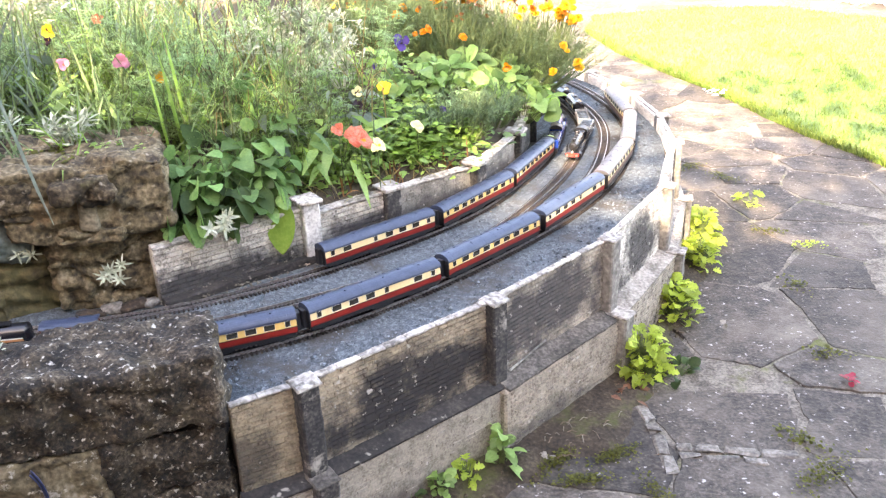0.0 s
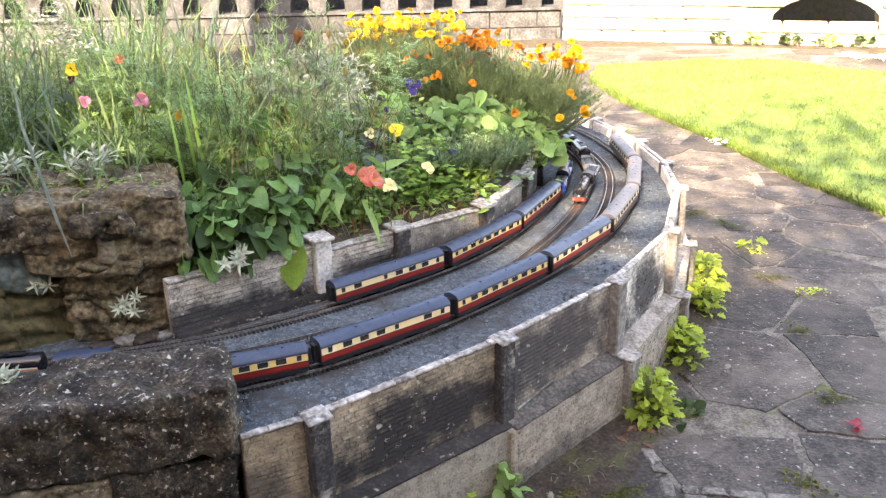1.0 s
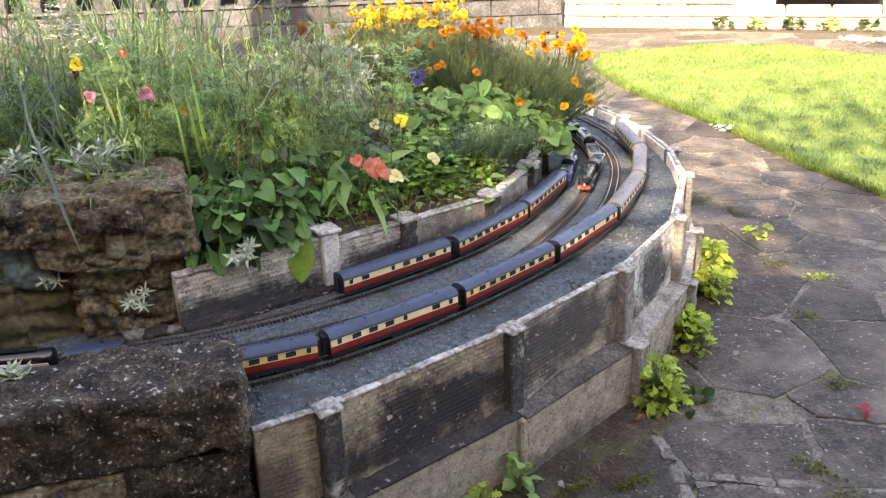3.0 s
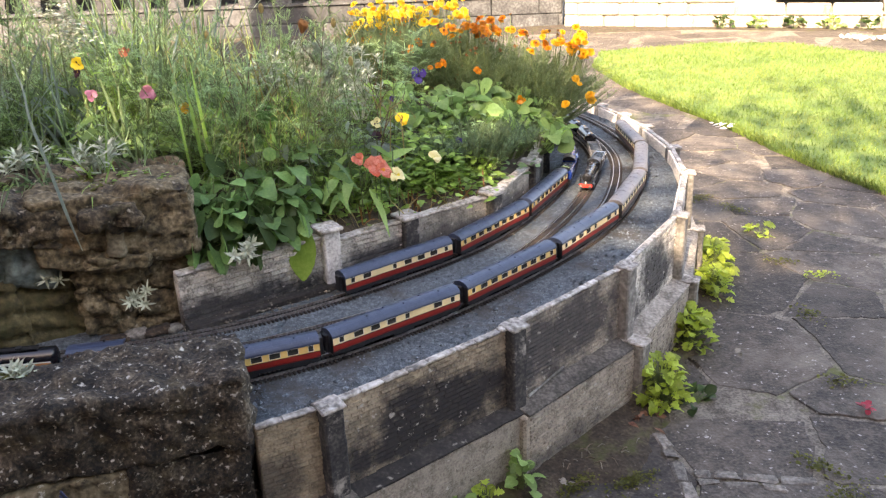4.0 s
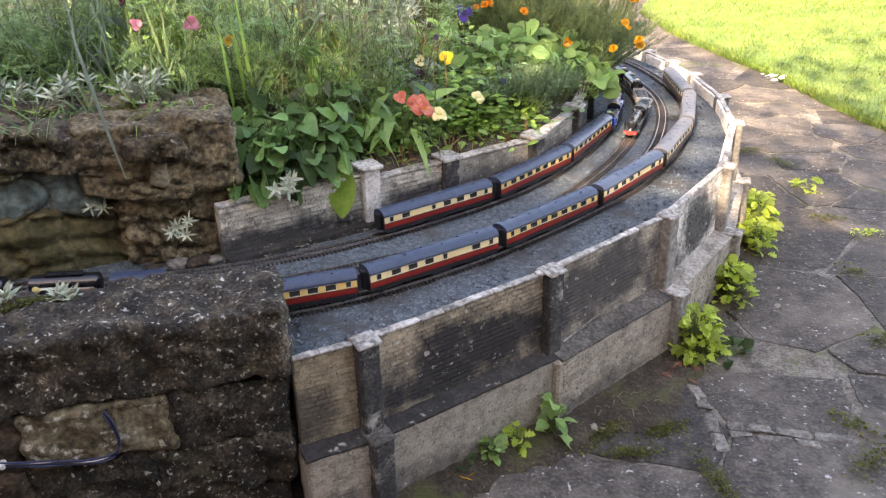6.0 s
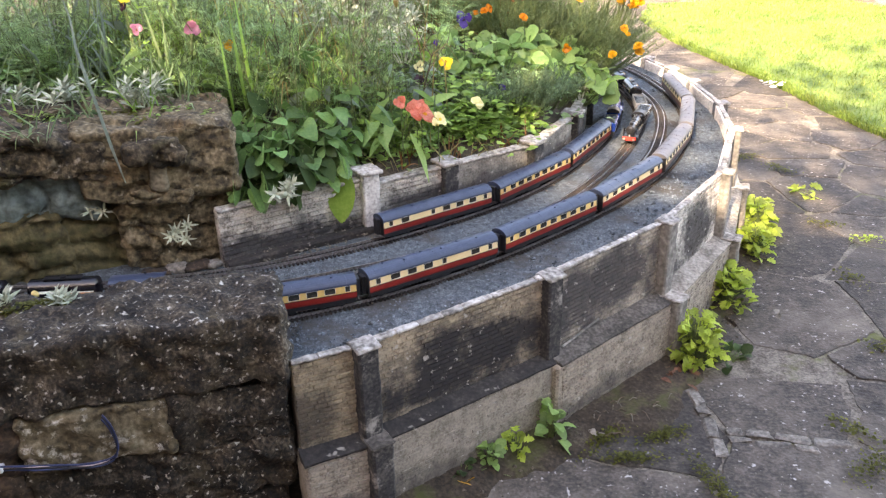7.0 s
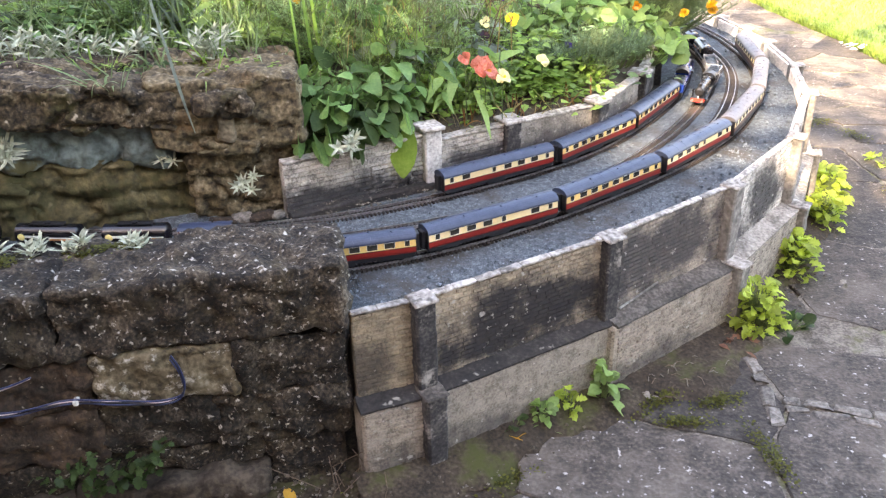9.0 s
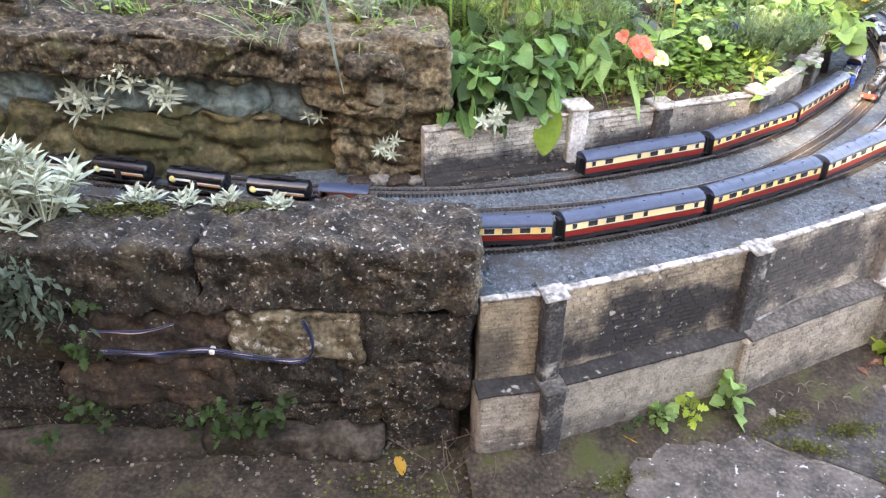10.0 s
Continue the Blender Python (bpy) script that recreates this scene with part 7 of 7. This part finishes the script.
def coach(label, lower, upper, roof, plan="OOOOOOOO", L=0.258):
    c = thing("railway_coach", label=label, category="model coach", group="model coaches")
    W = 0.0182
    part("lower_body", extrude_x(bmesh.new(), [(-W + 0.0012, 0.0158), (W - 0.0012, 0.0158), (W, 0.019), (W, 0.0275), (-W, 0.0275), (-W, 0.019)], -L / 2, L / 2), lower, c)
    part("upper_body", extrude_x(bmesh.new(), [(-W, 0.0277), (W, 0.0277), (W - 0.001, 0.0418), (-W + 0.001, 0.0418)], -L / 2 + 0.0002, L / 2 - 0.0002), upper, c)
    arcp = [(math.cos(a) * (W + 0.0006), 0.0408 + math.sin(a) * 0.0115) for a in np.linspace(0, math.pi, 13)]
    bm = extrude_x(bmesh.new(), [(-W - 0.0006, 0.0402)] + [(W + 0.0006, 0.0402)] + arcp[1:-1], -L / 2 - 0.001, L / 2 + 0.001)
    rf = part("roof", bm, roof, c)
    for k in range(9):      # roof ribs
        x = -L / 2 + L * (k + 0.5) / 9
        bm = bmesh.new()
        pr = [(math.cos(a) * (W + 0.0008), 0.0409 + math.sin(a) * 0.0118) for a in np.linspace(0.15, math.pi - 0.15, 11)]
        extrude_x(bm, pr, x - 0.0006, x + 0.0006)
        part("roof_rib", bm, roof, rf)
    for k in range(6):
        bm = bmesh.new()
        x = -L / 2 + L * (k + 1) / 7
        upright(bm, x, 0.004 * (-1) ** k, 0.0515, 0.0537, 0.002, 8)
        part("ventilator", bm, roof, rf)
    part("lining", extrude_x(bmesh.new(), [(-W - 0.0002, 0.0268), (W + 0.0002, 0.0268), (W + 0.0002, 0.0279), (-W - 0.0002, 0.0279)], -L / 2 + 0.0004, L / 2 - 0.0004), M_BLACK, c)
    for s in (-1, 1):
        part("end_panel", boxed(s * (L / 2) - 0.0008, s * (L / 2) + 0.0014, -W + 0.0008, W - 0.0008, 0.012, 0.0425), M_BLACK, c)
        part("gangway", boxed(s * (L / 2 + 0.0045) - 0.0035, s * (L / 2 + 0.0045) + 0.0035, -0.007, 0.007, 0.013, 0.044, 0.0008), M_BLACK, c)
        bg = part("bogie", boxed(s * 0.088 - 0.02, s * 0.088 + 0.02, -0.0135, 0.0135, 0.0045, 0.0098, 0.001), M_BLACK, c)
        wheelset(bg, s * 0.088 - 0.0165)
        wheelset(bg, s * 0.088 + 0.0165)
    part("underframe", boxed(-L / 2 + 0.002, L / 2 - 0.002, -0.0172, 0.0172, 0.0092, 0.0157), M_BLACK, c)
    part("battery_box", boxed(-0.03, 0.012, -0.0155, 0.0155, 0.0035, 0.0097, 0.0006), M_BLACK, c)
    n = len(plan)
    for k, ch in enumerate(plan):
        if ch == "_":
            continue
        x = -L / 2 + L * (k + 0.5) / n
        for s in (-1, 1):
            share("window", PANE if ch == "O" else PANE_S, c, pose(x, s * (W - 0.00035), 0.0345))
    return c


def loco(label, body, beam_label, L=0.15):
    """Tender engine: local +x is its front."""
    e = thing("steam_locomotive", label=label, category="model locomotive", group="model locomotives")
    part("running_plate", boxed(-0.062, 0.07, -0.0155, 0.0155, 0.0165, 0.0182, 0.0004), body if body != M_GLOSS else M_BLACK, e)
    bm = cyl(bmesh.new(), -0.03, 0.04, 0, 0.0315, 0.0112, 24, r1=0.0098)
    bo = part("boiler", bm, body, e, smooth=False)
    for x in (-0.022, -0.004, 0.014, 0.03):
        part("boiler_band", cyl(bmesh.new(), x, x + 0.0012, 0, 0.0315, 0.01135 - 0.0014 * (x + 0.03) / 0.07 + 0.0002, 24), M_BLACK if body != M_GLOSS else M_STEEL, bo)
    sb = part("smokebox", cyl(bmesh.new(), 0.04, 0.064, 0, 0.0315, 0.0102, 24), M_BLACK, e)
    part("smokebox_door", cyl(bmesh.new(), 0.064, 0.0665, 0, 0.0315, 0.0082, 20, r1=0.005), M_BLACK, sb)
    bm = bmesh.new()
    upright(bm, 0.052, 0, 0.041, 0.0485, 0.0036, 12, 0.0042)
    part("chimney", bm, M_BLACK, e)
    bm = bmesh.new()
    upright(bm, 0.01, 0, 0.0415, 0.0455, 0.0042, 12, 0.003)
    part("dome", bm, body, e)
    bm = bmesh.new()
    upright(bm, -0.02, 0, 0.0425, 0.0465, 0.0022, 8)
    part("safety_valve", bm, M_STEEL, e)
    part("firebox", boxed(-0.045, -0.028, -0.0118, 0.0118, 0.0185, 0.0432, 0.003, 2), body, e)
    cab = part("cab", extrude_x(bmesh.new(), [(-0.0155, 0.0182), (0.0155, 0.0182), (0.0155, 0.038), (-0.0155, 0.038)], -0.066, -0.045), body, e)
    pr = [(math.cos(a) * 0.0162, 0.0375 + math.sin(a) * 0.0105) for a in np.linspace(0, math.pi, 11)]
    part("cab_roof", extrude_x(bmesh.new(), pr, -0.071, -0.043), M_BLACK, cab)
    for s in (-1, 1):
        part("cab_window", boxed(-0.06, -0.05, s * 0.0156 - 0.0003, s * 0.0156 + 0.0003, 0.029, 0.036), M_GLASS, cab)
        part("splasher", boxed(-0.026, 0.03, s * 0.0125 - 0.002, s * 0.0125 + 0.002, 0.0183, 0.0225, 0.001), body, e)
        part("smoke_deflector", boxed(0.048, 0.068, s * 0.0145 - 0.0004, s * 0.0145 + 0.0004, 0.0183, 0.035), body, e)
        part("cylinder", cyl(bmesh.new(), 0.042, 0.06, s * 0.0145, 0.0105, 0.0045, 14), M_BLACK, e)
        part("coupling_rod", boxed(-0.035, 0.045, s * 0.0118 - 0.0005, s * 0.0118 + 0.0005, 0.0085, 0.0102), M_STEEL, e)
        for x in (-0.032, -0.004, 0.023):
            bm = bmesh.new()
            disc_y(bm, x, s * 0.0075, s * 0.0105, 0.0122, 0.0122, 20)
            part("driving_wheel", bm, M_BLACK, e)
        for x in (0.046, 0.064, -0.056):
            bm = bmesh.new()
            disc_y(bm, x, s * 0.0075, s * 0.0095, 0.006, 0.006, 14)
            part("wheel", bm, M_BLACK, e)
        bm = cyl(bmesh.new(), 0.072, 0.079, s * 0.0115, 0.0138, 0.0016, 10)
        cyl(bm, 0.079, 0.0802, s * 0.0115, 0.0138, 0.0032, 12)
        part("buffer", bm, M_STEEL, e)
    part("frame", boxed(-0.062, 0.068, -0.006, 0.006, 0.005, 0.0163), M_BLACK, e)
    part("buffer_beam", boxed(0.069, 0.072, -0.0155, 0.0155, 0.009, 0.0172), M_BEAM, e, "red buffer beam")
    bm = bmesh.new()
    upright(bm, 0.0695, 0, 0.0185, 0.0225, 0.0015, 8)
    part("lamp", bm, M_STRIPE_W, e, "white front lamp")
    # tender
    td = part("tender_tank", boxed(-0.166, -0.078, -0.0155, 0.0155, 0.0165, 0.036, 0.0012), body, e)
    part("coal", worn(boxed(-0.15, -0.085, -0.0125, 0.0125, 0.034, 0.0385, 0.002), 0.003, 160, 0.006), M_BLACK, td)
    part("tender_frame", boxed(-0.167, -0.077, -0.013, 0.013, 0.006, 0.0163), M_BLACK, e)
    for s in (-1, 1):
        part("lining", boxed(-0.16, -0.084, s * 0.0156 - 0.0002, s * 0.0156 + 0.0002, 0.0325, 0.0331), M_LINING, td)
        part("crest", boxed(-0.1265, -0.1195, s * 0.0156 - 0.0002, s * 0.0156 + 0.0002, 0.0225, 0.029), M_LINING, td)
        part("lining", boxed(-0.16, -0.084, s * 0.0156 - 0.0002, s * 0.0156 + 0.0002, 0.0185, 0.019), M_LINING, td)
        for x in (-0.155, -0.13, -0.113, -0.09):
            bm = bmesh.new()
            disc_y(bm, x, s * 0.0075, s * 0.0095, 0.0066, 0.0066, 14)
            part("wheel", bm, M_BLACK, e)
    return e


def cyl_patch(x0, x1, a0, a1, r, zc, side):
    """A thin transfer lying on the round side of a tank."""
    bm = bmesh.new()
    for A, B in zip(np.linspace(a0, a1, 4), np.linspace(a0, a1, 4)[1:]):
        q = [bm.verts.new((x, side * math.cos(a) * r, zc + math.sin(a) * r)) for x, a in ((x0, A), (x1, A), (x1, B), (x0, B))]
        bm.faces.new(q if side < 0 else q[::-1])
    return bm


def tank_wagon():
    w = thing("tank_wagon", label="gloss black model tank wagon with orange stripe and pale disc", category="model wagon", group="tank wagons")
    zc, r, h = 0.0305, 0.0175, 0.053
    bm = bmesh.new()
    xs = [-h - 0.004, -h - 0.002, -h, h, h + 0.002, h + 0.004]
    rs_ = [0.009, 0.0145, r, r, 0.0145, 0.009]
    rings = [[bm.verts.new((x, math.cos(k * math.tau / 28) * q, zc + math.sin(k * math.tau / 28) * q)) for k in range(28)] for x, q in zip(xs, rs_)]
    for A, B in zip(rings, rings[1:]):
        for k in range(28):
            bm.faces.new((A[k], B[k], B[(k + 1) % 28], A[(k + 1) % 28]))
    bm.faces.new(rings[0][::-1])
    bm.faces.new(rings[-1])
    bmesh.ops.recalc_face_normals(bm, faces=bm.faces[:])
    tk = part("tank", bm, M_GLOSS, w, smooth=True)
    tk.data.set_sharp_from_angle(angle=radians(35))
    wk = part("walkway", boxed(-0.03, 0.03, -0.0065, 0.0065, 0.0483, 0.0493), M_BLACK, w)
    for s in (-1, 1):
        part("rail", boxed(-0.03, 0.03, s * 0.0065 - 0.0005, s * 0.0065 + 0.0005, 0.0493, 0.0508), M_BLACK, wk)
    bm = bmesh.new()
    upright(bm, 0, 0, 0.0475, 0.0525, 0.0055, 14)
    part("hatch", bm, M_BLACK, w)
    part("frame", boxed(-0.058, 0.058, -0.0125, 0.0125, 0.0095, 0.0135, 0.0006), M_BLACK, w)
    for s in (-1, 1):
        wheelset(w, s * 0.034)
        part("buffer_beam", boxed(s * 0.0585 - 0.001, s * 0.0585 + 0.001, -0.0145, 0.0145, 0.009, 0.0145), M_BLACK, w)
        for t in (-1, 1):
            part("buffer", cyl(bmesh.new(), s * 0.0595, s * 0.066, t * 0.0115, 0.0125, 0.0028, 10, r1=0.0028), M_BLACK, w)
            part("axle_guard", boxed(s * 0.034 - 0.005, s * 0.034 + 0.005, t * 0.0125 - 0.0008, t * 0.0125 + 0.0008, 0.004, 0.0096), M_BLACK, w)
        part("ladder", boxed(-0.006, 0.006, s * 0.0178 - 0.0004, s * 0.0178 + 0.0004, 0.0135, 0.0345), M_BLACK, w)
        # transfers: disc, white stripe stepping down to orange
        bm = bmesh.new()
        cells = {}
        for u in range(9):
            hw = math.sqrt(max(0.0, 1 - ((u - 4) / 4.05) ** 2)) * 0.0064
            a = 0.02 + (u - 4) / 4 * 0.36
            cells[u] = [bm.verts.new((-0.042 + q * hw, s * math.cos(a) * 0.01785, zc + math.sin(a) * 0.01785)) for q in (-1, 1)]
        for u in range(8):
            bm.faces.new((cells[u][0], cells[u][1], cells[u + 1][1], cells[u + 1][0]))
        bmesh.ops.recalc_face_normals(bm, faces=bm.faces[:])
        part("disc", bm, M_DISC, w, "pale yellow round transfer")
        part("stripe", cyl_patch(-0.036, -0.006, -0.02, 0.22, 0.0178, zc, s), M_STRIPE_W, w, "white stripe")
        part("stripe", cyl_patch(-0.01, 0.05, -0.3, -0.06, 0.0178, zc, s), M_STRIPE_O, w, "orange stripe")
        part("stripe", cyl_patch(-0.01, 0.05, -0.06, 0.06, 0.01785, zc, s), M_STRIPE_W, w, "white stripe")
    return w


def brake_van():
    w = thing("brake_van", label="rust-brown model brake van with sky-tinted grey roof", category="model wagon")
    part("frame", boxed(-0.042, 0.042, -0.014, 0.014, 0.0095, 0.0135, 0.0005), M_BLACK, w)
    bd = part("body", boxed(-0.027, 0.027, -0.015, 0.015, 0.0135, 0.039, 0.0006), M_VAN, w)
    for s in (-1, 1):
        for k in range(6):
            part("plank", boxed(-0.026 + k * 0.009, -0.026 + k * 0.009 + 0.0082, s * 0.0151 - 0.0003, s * 0.0151 + 0.0003, 0.0145, 0.038), M_VAN, bd)
        part("veranda", boxed(s * 0.0415 - 0.0006, s * 0.0415 + 0.0006, -0.015, 0.015, 0.0135, 0.026), M_VAN, w)
        for t in (-1, 1):
            part("veranda_side", boxed(min(s * 0.027, s * 0.0415), max(s * 0.027, s * 0.0415), t * 0.0148 - 0.0005, t * 0.0148 + 0.0005, 0.0135, 0.025), M_VAN, w)
            part("pillar", boxed(s * 0.041 - 0.0008, s * 0.041 + 0.0008, t * 0.0145 - 0.0008, t * 0.0145 + 0.0008, 0.0255, 0.0395), M_VAN, w)
        wheelset(w, s * 0.024)
        part("step_board", boxed(-0.035, 0.035, s * 0.0165 - 0.0012, s * 0.0165 + 0.0012, 0.0045, 0.0055), M_BLACK, w)
    pr = [(math.cos(a) * 0.0168, 0.0388 + math.sin(a) * 0.005) for a in np.linspace(0, math.pi, 9)]
    rf = part("roof", extrude_x(bmesh.new(), pr, -0.0435, 0.0435), M_ROOF, w)
    bm = bmesh.new()
    upright(bm, 0.012, 0.006, 0.042, 0.048, 0.0015, 8)
    part("stove_pipe", bm, M_BLACK, rf)
    return w


def open_wagon():
    w = thing("open_wagon", label="weathered grey open model wagon with a pale load", category="model wagon")
    part("frame", boxed(-0.05, 0.05, -0.0125, 0.0125, 0.0095, 0.0135, 0.0006), M_BLACK, w)
    part("floor", boxed(-0.05, 0.05, -0.0145, 0.0145, 0.0136, 0.0155), M_WAGONGREY, w)
    for s in (-1, 1):
        sd = part("side", boxed(-0.051, 0.051, s * 0.0155 - 0.0007, s * 0.0155 + 0.0007, 0.0136, 0.033, 0.0003), M_WAGONGREY, w)
        for k in range(8):
            part("rib", boxed(-0.048 + 0.0135 * k - 0.0007, -0.048 + 0.0135 * k + 0.0007, s * 0.0164 - 0.0005, s * 0.0164 + 0.0005, 0.0136, 0.0325), M_WAGONGREY, sd)
        part("end", boxed(s * 0.0505 - 0.0007, s * 0.0505 + 0.0007, -0.0148, 0.0148, 0.0136, 0.033, 0.0003), M_WAGONGREY, w)
        part("buffer_beam", boxed(s * 0.0525 - 0.0008, s * 0.0525 + 0.0008, -0.0145, 0.0145, 0.009, 0.0145), M_BLACK, w)
        wheelset(w, s * 0.032)
    part("load", worn(boxed(-0.048, 0.048, -0.0138, 0.0138, 0.0156, 0.0285, 0.003), 0.005, 90, 0.007), M_CHIP, w, "pale stone load")
    return w


M_WAGONGREY = surface("wagon_grey", [(0.2, 0.195, 0.19), (0.36, 0.35, 0.34)], 40, 0.6, 0.1, 300)
ARCS = [np.r_[0, np.cumsum(np.hypot(*np.diff(q, axis=0).T))] for q in TRACKS]


def at_s(k, s):
    return np.array([np.interp(s, ARCS[k], TRACKS[k][:, 0]), np.interp(s, ARCS[k], TRACKS[k][:, 1])])


def near_s(k, p):
    return float(ARCS[k][np.argmin(np.hypot(*(TRACKS[k] - np.array(p)).T))])


def ride(k, s, base=0.085, front=1):
    a, b = at_s(k, s - base), at_s(k, s + base)
    c = (a + b) / 2
    d = (b - a) * front
    return pose(c[0], c[1], ZRAIL, 0, 0, math.degrees(math.atan2(d[1], d[0])))


# inner track: blue engine leading away, three crimson and cream coaches
c0 = coach("crimson and cream model coach with grey roof", M_RED, M_PALECREAM, M_ROOF, "oO_oOOOo")
c1 = coach("crimson model coach, cream tinted yellow for warm sunlight, grey roof", M_RED, M_CREAM, M_ROOF, "oOOOOOOOo")
s0 = near_s(0, (-0.215, 1.392)) + 0.133
c0.matrix_basis = ride(0, s0)
c1.matrix_basis = ride(0, s0 + 0.276)
copy_thing(c1, ride(0, s0 + 0.552))
blue = loco("blue lined model steam locomotive with its tender", M_BLUE, "red")
blue.matrix_basis = ride(0, s0 + 0.552 + 0.138 + 0.178, 0.045) @ Matrix.Scale(1.05, 4)
# outermost track: a long rake behind a black engine that has passed behind the stone wall
s1 = near_s(3, (-0.227, 1.188))
for k in range(7):
    m = ride(3, s1 + 0.138 + 0.276 * (k - 1), front=-1)
    if k == 4:
        c2 = coach("crimson model coach coloured dusty and sunlit, with brown-grey roof", M_MAROON, M_PALECREAM, M_BROWNROOF, "oOOOOOOOo")
        c2.matrix_basis = m
    else:
        copy_thing(c2 if k > 4 else (c1, c0)[k % 2], m)
black = loco("black model steam locomotive with red buffer beam", M_GLOSS, "red")
black.matrix_basis = ride(3, s1 - 0.276 - 0.178, 0.045, -1) @ Matrix.Scale(1.06, 4)
# second track: black tank wagons and a brake van at the tail
s2 = near_s(1, (-0.035, 1.41)) - 0.604
brake_van().matrix_basis = ride(1, s2, 0.024)
tw = tank_wagon()
tw.matrix_basis = ride(1, s2 - 0.116, 0.034)
for k in range(1, 7):
    copy_thing(tw, ride(1, s2 - 0.116 - 0.151 * k, 0.034))
# a second black engine with the head of a tank train, further round the curve on the same track
s3 = near_s(1, (0.333, 1.976))
copy_thing(black, ride(1, s3 + 0.086, 0.045, -1))
open_wagon().matrix_basis = ride(1, s3 + 0.338, 0.032)
for k in range(3):
    copy_thing(tw, ride(1, s3 + 0.475 + 0.151 * k, 0.034))
